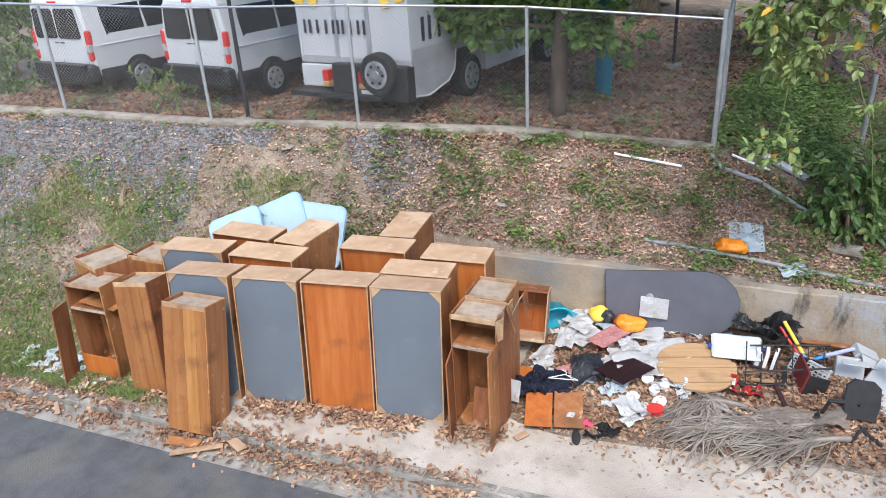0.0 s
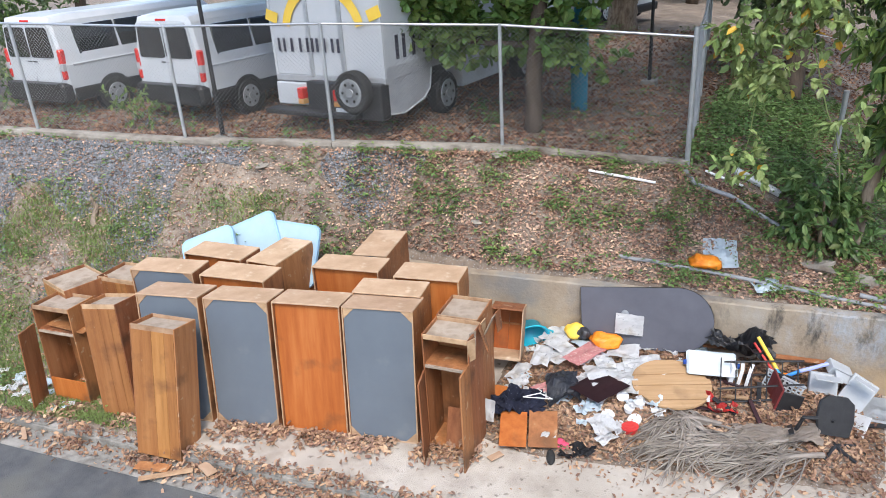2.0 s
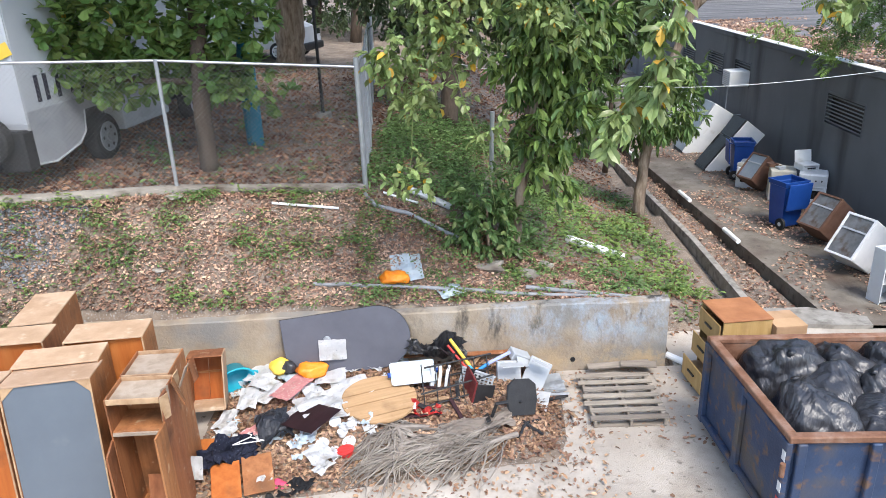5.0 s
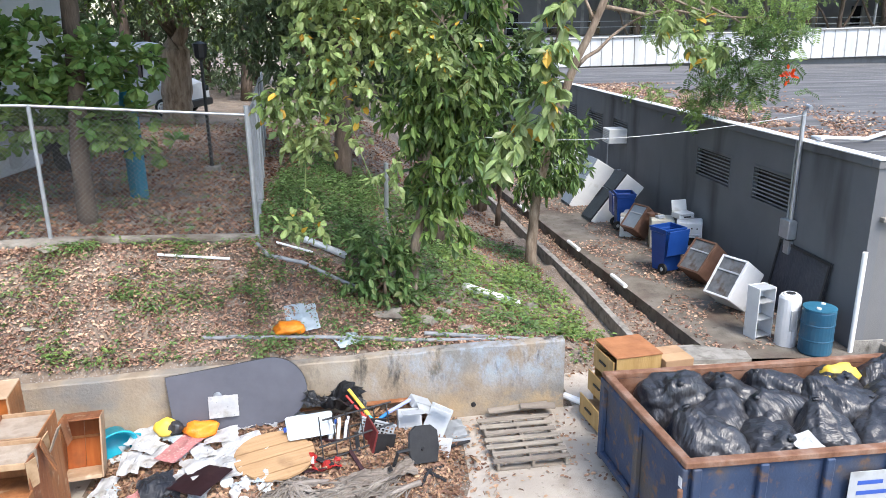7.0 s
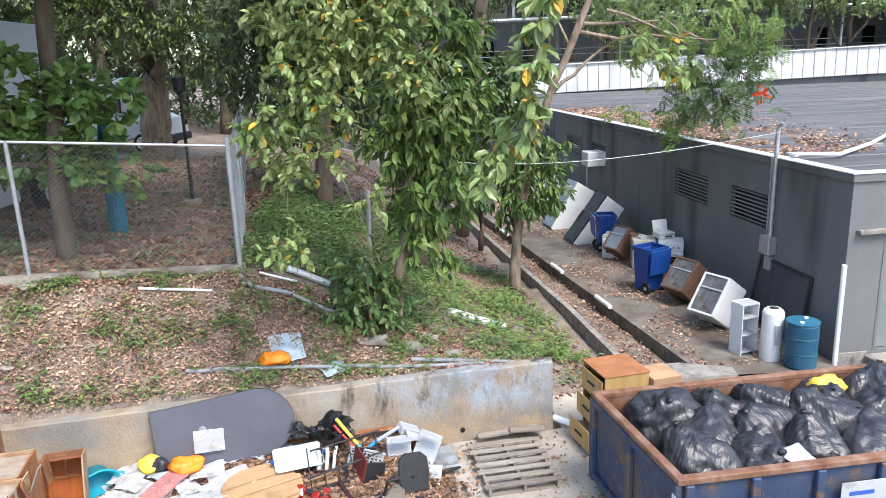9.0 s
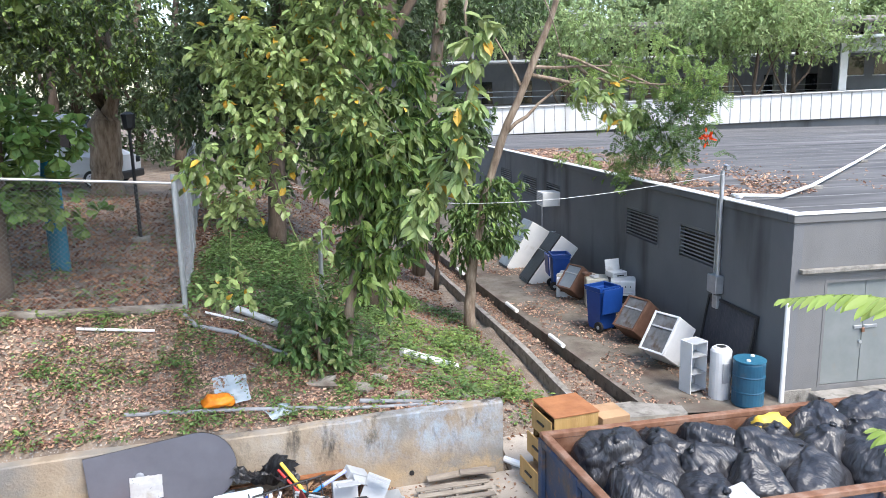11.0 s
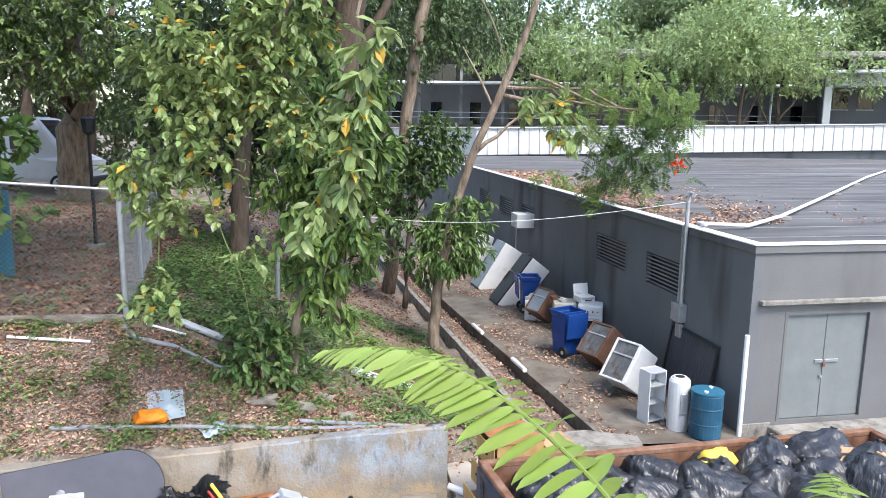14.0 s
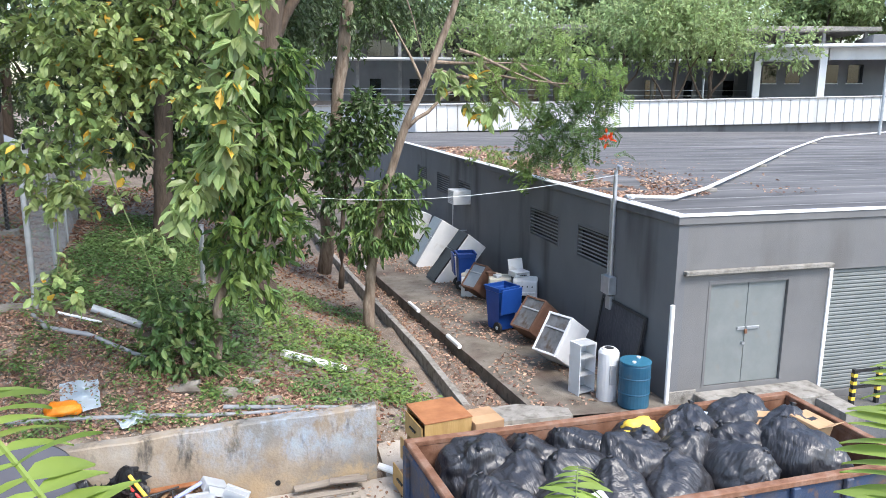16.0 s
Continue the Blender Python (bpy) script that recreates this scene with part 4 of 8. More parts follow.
def arc_band(cx, cz, r0, r1, a0, a1, y, n=18):
    bm = bmesh.new()
    for i in range(n):
        p, q = (radians(lerp(a0, a1, (i + j) / n)) for j in (0, 1))
        c = [bm.verts.new((cx + r * math.cos(a), y, cz + r * math.sin(a))) for r, a in ((r0, p), (r1, p), (r1, q), (r0, q))]
        bm.faces.new(c)
    return bm


def word_bars(parent, place, x0, size, shear=0.0):
    """Dark marks in place of a painted name: plain upright bars in six groups."""
    x = x0
    for stems in (2, 1, 1, 3, 1, 2):
        w = size * (0.42 + 0.32 * stems)
        for k in range(stems):
            at = x + (k + 0.5) * w / stems
            part("word_mark", place(at - size * 0.12, 0.0, at + size * 0.12, size), LETTER, parent, "dark plain bar")
        x += w + size * 0.1


def box_truck(at, rz):
    t = thing("box_truck", "white box truck with yellow sunburst graphics behind a fence", "truck", at, rz)
    W, L, z0, z1 = 1.3, 6.4, 1.05, 3.95
    part("cargo_box", box(-W, 0, z0, W, L, z1, 0.03), CARWHITE, t, "white cargo box")
    for x in (-0.36, 0.4):
        part("rear_rib", box(x - 0.045, -0.03, z0, x + 0.045, 0.0, z1, 0.006), GALV, t, "galvanised door post")
    for x in (-W + 0.03, W - 0.03):
        part("corner_post", box(x - 0.03, -0.015, z0, x + 0.03, 0.02, z1, 0.006), CARWHITE, t)
    part("rear_rail", box(-W, -0.02, z0 - 0.1, W, 0.05, z0 + 0.02, 0.01), GREYTRIM, t)
    part("rear_window", box(-0.14, -0.03, 2.95, 0.16, 0.01, 3.22, 0.01), DARKGLASS, t)
    for x in (-0.85, 0.78):
        part("vent_plate", box(x - 0.12, -0.025, 3.15, x + 0.12, 0.0, 3.35, 0.01), GALV, t)
    part("bumper", box(-W - 0.05, -0.4, 0.38, W - 0.45, -0.05, 0.47, 0.015), BLACKPL, t, "black step bumper")
    part("lower_panel", box(-0.42, -0.2, 0.34, W, 0.1, z0 - 0.06, 0.03), BLACKPL, t, "black lower rear panel")
    part("undercarriage", box(-0.9, 0.0, 0.5, 0.9, L - 0.3, z0, 0.03), BLACKPL, t)
    part("corner_panel", box(-W, -0.06, 0.5, -0.44, 0.1, 0.93, 0.02), CARWHITE, t, "white lower corner panel")
    for x in (-0.56, 0.3):
        lamp = part("tail_lamp", box(x - 0.07, -0.23, 0.66, x + 0.07, -0.05, 0.86, 0.012), REDLENS, t)
        part("amber_lens", box(x - 0.07, -0.232, 0.56, x + 0.07, -0.06, 0.65, 0.01), mat("amber_lens", [(0.5, 0.25, 0.08), (0.6, 0.32, 0.1)], 5, 0.3, bump=0.0), lamp)
    part("number_plate", box(0.28, -0.235, 0.4, 0.66, -0.205, 0.54, 0.004), PLATE, t)
    spare = wheel_of(t, 0.9, -0.2, 1.0, 0.38, 0.22, 1, GALV)
    spare.matrix_basis = Matrix.Translation((0.76, -0.26, 0.86)) @ Matrix.Rotation(radians(-90), 4, "Z") @ Matrix.Translation((-0.9, 0.2, -1.0))
    part("belt_band", box(W, 0.02, z0 - 0.02, W + 0.012, L, z0 + 0.2, 0.003), GREYTRIM, t, "grey band along the side")
    skirt = bmesh.new()
    o = [(0.06, 0.42), (0.5, 0.36), (1.2, 0.5), (1.42, 0.66), (1.5, z0 - 0.02), (0.06, z0 - 0.02)]
    lo, hi = [skirt.verts.new((W - 0.06, y, z)) for y, z in o], [skirt.verts.new((W, y, z)) for y, z in o]
    for i in range(6):
        skirt.faces.new((lo[i], lo[(i + 1) % 6], hi[(i + 1) % 6], hi[i]))
    skirt.faces.new(lo[::-1]), skirt.faces.new(hi)
    bmesh.ops.recalc_face_normals(skirt, faces=skirt.faces[:])
    part("side_skirt", skirt, GREYTRIM, t, "curved grey side skirt")
    part("skirt_edge", tube([(W + 0.004, y, z) for y, z in o[:5]], 0.018, 6), CARWHITE, t)
    part("side_locker", box(W - 0.4, 2.7, 0.42, W, 4.5, z0 - 0.02, 0.02), CARWHITE, t, "white side locker")
    part("locker_door", swung(rounded(0.2, 0.0, 0.2, 0.42, 0.06, 0, 0.012), Matrix.Translation((W + 0.012, 3.5, 0.52)) @ Matrix.Rotation(radians(90), 4, "Z")), GREYTRIM, t)
    for s in (-1, 1):
        for y in (2.1, 5.8):
            wheel_of(t, s * (W - 0.14), y, 0.42, 0.42, 0.26, s, GALV)
    part("cab", box(-1.0, L + 0.05, 0.5, 1.0, L + 1.5, 2.3, 0.12), CARWHITE, t, "white truck cab")
    # sunburst and name as plain shapes
    mark = part("sun_mark", arc_band(0.0, 1.75, 0.8, 0.98, 14, 166, -0.034), YELLOWP, t, "yellow sunburst graphic")
    for a in (20, 50, 78, 106, 134, 162):
        r = radians(a)
        part("ray_mark", box(-0.05, -0.0345, -0.1, 0.24, -0.0325, 0.1, 0, m=Matrix.Translation((math.cos(r) * 1.16, 0, 1.75 + math.sin(r) * 1.16)) @ Matrix.Rotation(-r, 4, "Y")), YELLOWP, mark)
    word_bars(t, lambda a, lo, b, hi: box(a, -0.038, 1.5 + lo, b, -0.0355, 1.5 + hi), -1.16, 0.25)
    word_bars(t, lambda a, lo, b, hi: box(W + 0.004, a, 1.35 + lo, W + 0.008, b, 1.35 + hi), 0.3, 0.42)
    bm = arc_band(2.1, 2.1, 0.72, 0.9, 18, 162, 0)
    for vtx in bm.verts:
        vtx.co = Vector((W + 0.005, vtx.co.x, vtx.co.z))
    part("sun_mark", bm, YELLOWP, t, "yellow sunburst graphic")
    return t


PLATE = mat("plate_white", [(0.6, 0.62, 0.66), (0.7, 0.71, 0.73)], 9, 0.5, bump=0.0)
box_truck((-8.14, 7.95, height(-8.25, 9.0) - 0.03), -4)


def far_van(at, rz):
    v = thing("van", "white cargo van parked under trees", "van", at, rz)
    H, W = 2.5, 1.0
    secs = [van_outline(-0.6, 0.4, H, 1.15, W, 0.8), van_outline(2.5, 0.4, H, 1.15, W, 0.8), van_outline(2.9, 0.4, H - 0.05, 1.15, W, 0.78), van_outline(3.8, 0.4, 1.35, 1.05, W, 0.76), van_outline(4.5, 0.4, 1.08, 0.9, W - 0.1, 0.64)]
    part("body", loft(secs), CARWHITE, v)
    part("windscreen", box(-0.55, 0.06, -0.012, 0.55, 1.3, 0.014, 0.008, m=Matrix.Translation((0, 2.92, H - 0.06)) @ Matrix.Rotation(math.atan2(1.35 - H + 0.05, 0.9), 4, "X")), DARKGLASS, v)
    for s in (-1, 1):
        part("side_window", box(s * 0.86, 2.1, 1.32, s * 0.955, 3.05, 1.86, 0.02), DARKGLASS, v)
        part("headlamp", box(s * 0.55, 4.25, 0.78, s * 0.86, 4.52, 0.98, 0.02), DARKGLASS, v)
        for y in (0.8, 3.7):
            wheel_of(v, s * (W - 0.08), y, 0.32, 0.32, 0.2, s)
    part("front_bumper", box(-W + 0.06, 4.3, 0.28, W - 0.06, 4.6, 0.55, 0.04), BLACKPL, v)
    return v


far_van((-10.3, 24.6, height(-8, 24)), -103)
far_van((-15.5, 27, height(-14, 27)), -103)

# ---- yard posts ----
bl = thing("blue_post", "thick blue painted round post standing in leaves", "post", (-4.4, 11.35, 2.8))
part("shaft", tube([(0, 0, -0.1), (0, 0, 1.7), (0, 0, 2.3)], [0.17, 0.17, 0.09], 16), mat("blue_post_paint", [(0.012, 0.14, 0.22), (0.02, 0.2, 0.30)], 2, 0.6, stain=((0.05, 0.07, 0.08), 3, 0.55, 0.75)), bl)


def yard_lamp(at, h, block=True):
    o = thing("lamp_post", "slim black lamp post set in a concrete block", "lamp post", at, group="yard lamp posts")
    part("pole", tube([(0, 0, 0), (0, 0, h)], [0.045, 0.035], 10), BLACKPL, o)
    part("base_block", box(-0.18, -0.18, -0.1, 0.18, 0.18, 0.16 if block else 0.06, 0.02), KERB, o, "concrete base block")
    part("lantern", loft([[(math.cos(a) * r, math.sin(a) * r, z) for a in [k * math.tau / 8 for k in range(8)]] for z, r in ((h, 0.05), (h + 0.06, 0.13), (h + 0.36, 0.17), (h + 0.42, 0.05))]), BLACKPL, o, "dark lantern head")
    return o


yard_lamp((-3.66, 14.5, 2.72), 2.6)
yard_lamp((-10.05, 6.95, 2.98), 2.7, False)

# ---- rubbish heap ----
rng = np.random.default_rng(5)


def pile_z(x, y):
    """Surface of the leaf and rubbish heap on the pad."""
    e = min(ease(-3.9, -3.1, x), ease(1.45, 0.6, x)) * ease(lerp(4.0, 4.75, ease(-3, 1, x)) - 0.15, lerp(4.0, 4.75, ease(-3, 1, x)) + 0.9, y)
    e *= 1 if y < wall_y(x) else 0
    return e * (0.10 + 0.14 * ease(4.5, 6.6, y) + 0.09 * noise.noise(Vector((x * 1.4, y * 1.4, 7))))


def mound():
    verts, faces = [], []
    nx, ny = 74, 44
    for j in range(ny + 1):
        for i in range(nx + 1):
            x = lerp(-4.0, 1.9, i / nx)
            y = lerp(3.75, wall_y(x) - 0.004, j / ny)
            verts.append((x, y, pile_z(x, y) + 0.004 + 0.02 * (noise.noise(Vector((x * 9, y * 9, 1))) if pile_z(x, y) > 0.02 else 0) - (0.012 if pile_z(x, y) < 0.012 else 0)))
    for j in range(ny):
        for i in range(nx):
            a = j * (nx + 1) + i
            faces.append((a, a + 1, a + nx + 2, a + nx + 1))
    return tagged(raw("leaf_heap", verts, faces, SOIL, smooth=True), "low heap of soil and dead leaves on concrete", "leaf heap", kind="stuff")


mound()


def litter(name, n, pick, zfun, size, material, label, lift=0.012, tilt=0.5, seed=1):
    r = np.random.default_rng(seed)
    C = []
    while len(C) < n:
        x, y = pick(r)
        if x is None:
            continue
        C.append((x, y, zfun(x, y) + lift * r.uniform(0.4, 2.2)))
    C = np.array(C)
    D = r.normal(size=(n, 3))
    D[:, 2] *= tilt * 0.5
    U = np.tile((0, 0, 1.0), (n, 1)) + r.normal(scale=tilt, size=(n, 3))
    return tagged(leaf_cloud(name, material, None, C, D, U, size * r.uniform(0.55, 1.25, n), 0.55), label, "leaf litter", kind="stuff")


def in_heap(r):
    x, y = r.uniform(-3.7, 1.8), r.uniform(3.85, 7.05)
    return (x, y) if y < wall_y(x) - 0.02 and pile_z(x, y) > 0.015 + 0.05 * r.random() ** 2 - 0.02 * (r.random() < 0.25) else (None, None)


litter("dead_leaves", 19000, in_heap, pile_z, 0.072, DRYLEAF_PALE, "curled brown dead leaves over a rubbish heap", 0.02, 0.8, 2)


def along_gutter(r):
    x = r.uniform(-11.5, -3.2)
    y = kerb_y(x) + r.normal(-0.2, 0.16)
    dens = 0.35 + 0.65 * (noise.noise(Vector((x * 0.9, 0, 3))) > -0.1)
    return (x, y) if r.random() < dens and y < kerb_y(x) + 0.15 else (None, None)


def flat_z(x, y):
    return 0.02 if y > kerb_y(x) - 0.13 else -0.1


litter("dead_leaves", 3200, along_gutter, flat_z, 0.075, DRYLEAF_PALE, "brown dead leaves drifted along a kerb and gutter", 0.02, 0.7, 3)


def before_beds(r):
    x = r.uniform(-9.8, -3.3)
    f = 2.9 + 0.235 * (x + 7.1)
    y = f - abs(r.normal(0.0, 0.2)) + 0.02
    return (x, y) if y > kerb_y(x) - 0.05 and noise.noise(Vector((x * 1.3, 4, 3))) > -0.25 else (None, None)


litter("dead_leaves", 2200, before_beds, lambda x, y: 0.01 + 0.05 * max(0, noise.noise(Vector((x * 2, y * 2, 2)))), 0.085, DRYLEAF_PALE, "brown dead leaves heaped before bed platforms", 0.025, 0.8, 4)


def on_pad(r):
    x, y = r.uniform(-3.5, 4.0), r.uniform(3.2, 7.2)
    return (x, y) if y < wall_y(x) and (r.random() < 0.12 or (x > 1.5 and y > 5.2)) else (None, None)


litter("dead_leaves", 420, on_pad, lambda x, y: 0.0, 0.07, DRYLEAF_PALE, "scattered dead leaves on a concrete pad", 0.01, 0.4, 6)

PAPER = mat("white_paper", [(0.66, 0.67, 0.69), (0.78, 0.78, 0.78)], 4, 0.7, bump=0.1, stain=((0.48, 0.44, 0.38), 3, 0.58, 0.72), stain2=((0.36, 0.38, 0.42), 26, 0.66, 0.7))
BLUEPAPER = mat("pale_blue_paper", [(0.56, 0.66, 0.74), (0.7, 0.76, 0.8)], 4, 0.7, bump=0.1)
PINK = mat("pink_patterned_card", [(0.66, 0.30, 0.30), (0.72, 0.37, 0.36)], 8, 0.6, bump=0.05, stain=((0.78, 0.6, 0.56), 30, 0.58, 0.62))
DARKFILM = mat("dark_grey_film", [(0.035, 0.04, 0.055), (0.06, 0.065, 0.08)], 3, 0.4, bump=0.4)
MAROON = mat("dark_maroon_board", [(0.035, 0.016, 0.02), (0.055, 0.025, 0.03)], 3, 0.45, bump=0.05)
CARD = mat("brown_cardboard", [(0.38, 0.235, 0.125), (0.48, 0.31, 0.18)], 2.5, 0.85, bump=0.1, rnd=0.1, stain=((0.25, 0.15, 0.08), 3, 0.58, 0.8))
NAVY = mat("navy_spotted_cloth", [(0.018, 0.022, 0.045), (0.03, 0.035, 0.065)], 6, 0.85, bump=0.3, stain=((0.25, 0.27, 0.34), 55, 0.66, 0.7))
BLACKCLOTH = mat("black_cloth", [(0.015, 0.015, 0.018), (0.03, 0.03, 0.034)], 6, 0.85, bump=0.3)
ORANGEBAG = mat("orange_film", [(0.75, 0.18, 0.01), (0.85, 0.30, 0.03)], 7, 0.35, bump=0.3)
TURQ = mat("turquoise_plastic", [(0.01, 0.33, 0.47), (0.02, 0.42, 0.56)], 3, 0.35, bump=0.02)
REDFILM = mat("red_film", [(0.5, 0.03, 0.03), (0.65, 0.06, 0.05)], 6, 0.4, bump=0.3)
GREYMETAL = mat("pale_grey_sheet", [(0.40, 0.42, 0.44), (0.5, 0.52, 0.54)], 2, 0.5, 0.2, bump=0.05, stain=((0.3, 0.28, 0.26), 3, 0.58, 0.8))
SLATE = mat("slate_tabletop", [(0.085, 0.087, 0.108), (0.115, 0.117, 0.142)], 1.5, 0.6, bump=0.05, stain=((0.13, 0.13, 0.14), 2.5, 0.6, 0.8))
PALMGREY = mat("dry_palm", [(0.20, 0.17, 0.145), (0.36, 0.32, 0.28)], 3, 0.9, bump=0.1, island=0.3)
RAWBOARD = mat("raw_round_board", [(0.36, 0.22, 0.11), (0.48, 0.31, 0.17)], 2, 0.8, bump=0.2, stretch=(0.6, 7, 1), stain=((0.22, 0.13, 0.07), 2, 0.58, 0.75))
PALLETWOOD = mat("weathered_pallet_wood", [(0.19, 0.16, 0.13), (0.31, 0.27, 0.225)], 2.5, 0.9, bump=0.25, stretch=(0.7, 6, 6), rnd=0.2)


def sheet(name, label, category, x, y, z, rz, w, d, material, crumple=0.03, tilt=0.0, seed=0, nx=9, ny=9, ragged_edge=0.06, thick=0.003):
    """A crumpled sheet of paper or film with a thickness."""
    bm = bmesh.new()
    g = [[bm.verts.new(((i / nx - 0.5) * w * (1 + ragged_edge * noise.noise(Vector((j * 0.7, seed, i)))), (j / ny - 0.5) * d * (1 + ragged_edge * noise.noise(Vector((i * 0.7, seed + 9, j)))),
                       crumple * noise.noise(Vector((i * 2.4 / nx, j * 2.4 / ny, seed * 3.7))) + 0.4 * crumple * abs(noise.noise(Vector((i * 0.45, j * 0.5, seed)))))) for i in range(nx + 1)] for j in range(ny + 1)]
    for j in range(ny):
        for i in range(nx):
            bm.faces.new((g[j][i], g[j][i + 1], g[j + 1][i + 1], g[j + 1][i]))
    bmesh.ops.solidify(bm, geom=bm.faces[:], thickness=thick)
    ob = part(name, bm, material)
    ob.matrix_basis = pose(x, y, z, tilt, 0, rz)
    return tagged(ob, label, category)


def lump(name, label, category, at, size, material, rz=0, wrinkle=0.25, seed=0, parent=None, sub=3):
    """A wrinkled bag or cloth."""
    bm = bmesh.new()
    bmesh.ops.create_icosphere(bm, subdivisions=sub, radius=1)
    for v in bm.verts:
        n = v.co.normalized()
        k = 1 + wrinkle * noise.noise(n * 1.6 + Vector((seed, 0, seed))) + wrinkle * 0.45 * noise.noise(n * 5 + Vector((0, seed, 0))) - wrinkle * 0.55 * abs(noise.noise(Vector((n.x * 6, n.y * 6, n.z * 1.5 + seed))))
        k -= wrinkle * 0.16 * abs(math.sin(5.5 * math.atan2(n.y, n.x) + 2 * noise.noise(n * 2 + Vector((seed, 0, 0))) + seed)) * (0.4 + 0.6 * max(0, n.z))
        v.co = Vector((n.x * size[0] * k, n.y * size[1] * k, max(-0.45, n.z) * size[2] * k))
    ob = part(name, bm, material, parent, smooth=True)
    ob.matrix_basis = pose(*at, 0, 0, rz)
    return tagged(ob, label, category) if parent is None else ob


def pz(x, y, up=0.03):
    return pile_z(x, y) + up


for i, (x, y, w, d, rz, m, lab) in enumerate((
        (-3.22, 5.84, 0.24, 0.5, 10, PAPER, "crumpled white paper sheet"), (-3.47, 5.5, 0.22, 0.4, -6, PAPER, "torn white paper bag"), (-2.96, 5.97, 0.34, 0.46, -25, PAPER, "white and blue food carton flattened"),
        (-3.2, 6.5, 0.4, 0.4, -20, PAPER, "white printed paper sheet"), (-2.96, 6.72, 0.44, 0.34, 30, PAPER, "white crumpled paper on leaves"), (-2.17, 5.76, 0.56, 0.5, 32, PAPER, "open white exercise paper"), (-1.76, 6.14, 0.5, 0.5, 22, PAPER, "open white paper pages"),
        (-2.12, 6.38, 0.42, 0.36, 12, PAPER, "pale paper sheet on rubbish"), (-1.5, 6.9, 0.44, 0.32, 5, PAPER, "crumpled white paper on leaves"), (-1.9, 5.6, 0.34, 0.42, 14, PAPER, "white folded paper sheet"), (-2.72, 6.42, 0.3, 0.3, 50, BLUEPAPER, "crumpled translucent plastic wrap sheet"),
        (-3.5, 6.88, 0.36, 0.2, 10, PAPER, "white paper scraps on leaves"), (-3.35, 5.2, 0.26, 0.2, 40, PAPER, "crumpled white tissue on leaves"), (-1.95, 4.72, 0.3, 0.34, 40, PAPER, "torn white paper on leaves"), (-2.62, 4.36, 0.24, 0.26, 15, PAPER, "torn white paper on a board"), (-2.95, 5.2, 0.16, 0.4, -40, PINK, "strip of pale pink paper"),
        (-0.95, 5.72, 0.34, 0.18, 5, PAPER, "crumpled white tissue on leaves"), (-1.85, 4.5, 0.26, 0.16, 60, PAPER, "white paper scrap on leaves"), (-3.1, 6.2, 0.3, 0.34, 70, PAPER, "torn white paper on leaves"), (-2.3, 6.02, 0.26, 0.3, 30, PAPER, "torn grey-white paper on leaves"), (-2.6, 6.75, 0.3, 0.24, 15, PAPER, "torn white paper bag on leaves"), (-1.1, 6.75, 0.3, 0.2, 25, BLUEPAPER, "pale paper scrap on leaves"))):
    sheet("paper", lab, "paper", x, y, pz(x, y, 0.11), rz, w * 1.12, d * 1.12, m, 0.055, seed=i + 1)
sheet("paper", "white paper leaning on a dark tabletop", "paper", -2.1, wall_y(-2.1) - 0.2, 0.68, 5, 0.42, 0.32, PAPER, 0.03, 76, 33)
sheet("paper", "white paper stuck beside a wardrobe", "paper", -3.42, 4.3, 0.3, 0, 0.16, 0.3, PAPER, 0.02, 70, 34)
g2 = np.random.default_rng(12)
for i in range(75):
    x, y = g2.uniform(-3.6, -1.2), g2.uniform(4.6, 6.95)
    sheet("paper", "crumpled scrap of white paper on rubbish", "paper", x, y, pz(x, y, 0.07), g2.uniform(0, 180), g2.uniform(0.1, 0.3), g2.uniform(0.1, 0.26), (PAPER, PAPER, BLUEPAPER)[i % 3], 0.07, g2.uniform(-15, 15), 200 + i, 6, 6, 0.3)
for i in range(16):
    x, y = g2.uniform(-1.0, 1.5), g2.uniform(5.5, 6.95)
    b = part("debris", ragged(box(-0.2, -0.03, 0, 0.2, 0.03, 0.02), 0.01, i), (BLACKPL, GREYMETAL, EDGEWOOD, MAROON)[i % 4])
    b.matrix_basis = pose(x, y, pz(x, y, 0.06), g2.uniform(-20, 20), g2.uniform(-25, 25), g2.uniform(0, 180))
    tagged(b, "splintered strip of broken furniture on rubbish", "debris", "debris strips")
sheet("gift_bag", "pink patterned paper gift bag lying flat", "bag", -2.62, 6.06, pz(-2.6, 6.06, 0.17), -24, 0.34, 0.66, PINK, 0.025, seed=30)
sheet("plastic_bag", "dark grey crumpled plastic bag", "bag", -2.68, 5.22, pz(-2.68, 5.2, 0.16), 25, 0.46, 0.56, DARKFILM, 0.16, 4, 28, 14, 14, 0.2)
sheet("dark_board", "dark maroon square board on leaves", "board", -2.2, 5.38, pz(-2.2, 5.38, 0.15), 62, 0.64, 0.58, MAROON, 0.01, -4, 31, ragged_edge=0.02, thick=0.015)
lump("plastic_bag", "orange printed plastic bag", "bag", (-2.45, 6.5, 0.4), (0.25, 0.17, 0.15), ORANGEBAG, 5, 0.35, 5)
lump("plastic_bag", "yellow and black plastic bag", "bag", (-2.92, 6.56, 0.42), (0.2, 0.13, 0.14), YELLOWP, 5, 0.3, 7)
lump("plastic_bag", "black wet plastic bag", "bag", (-2.78, 6.52, 0.42), (0.12, 0.09, 0.12), BAG, 5, 0.3, 8)
sheet("plastic_bag", "crumpled red plastic bag", "bag", -0.6, 5.68, 0.24, 10, 0.38, 0.28, REDFILM, 0.18, 6, 29, 12, 12, 0.35)
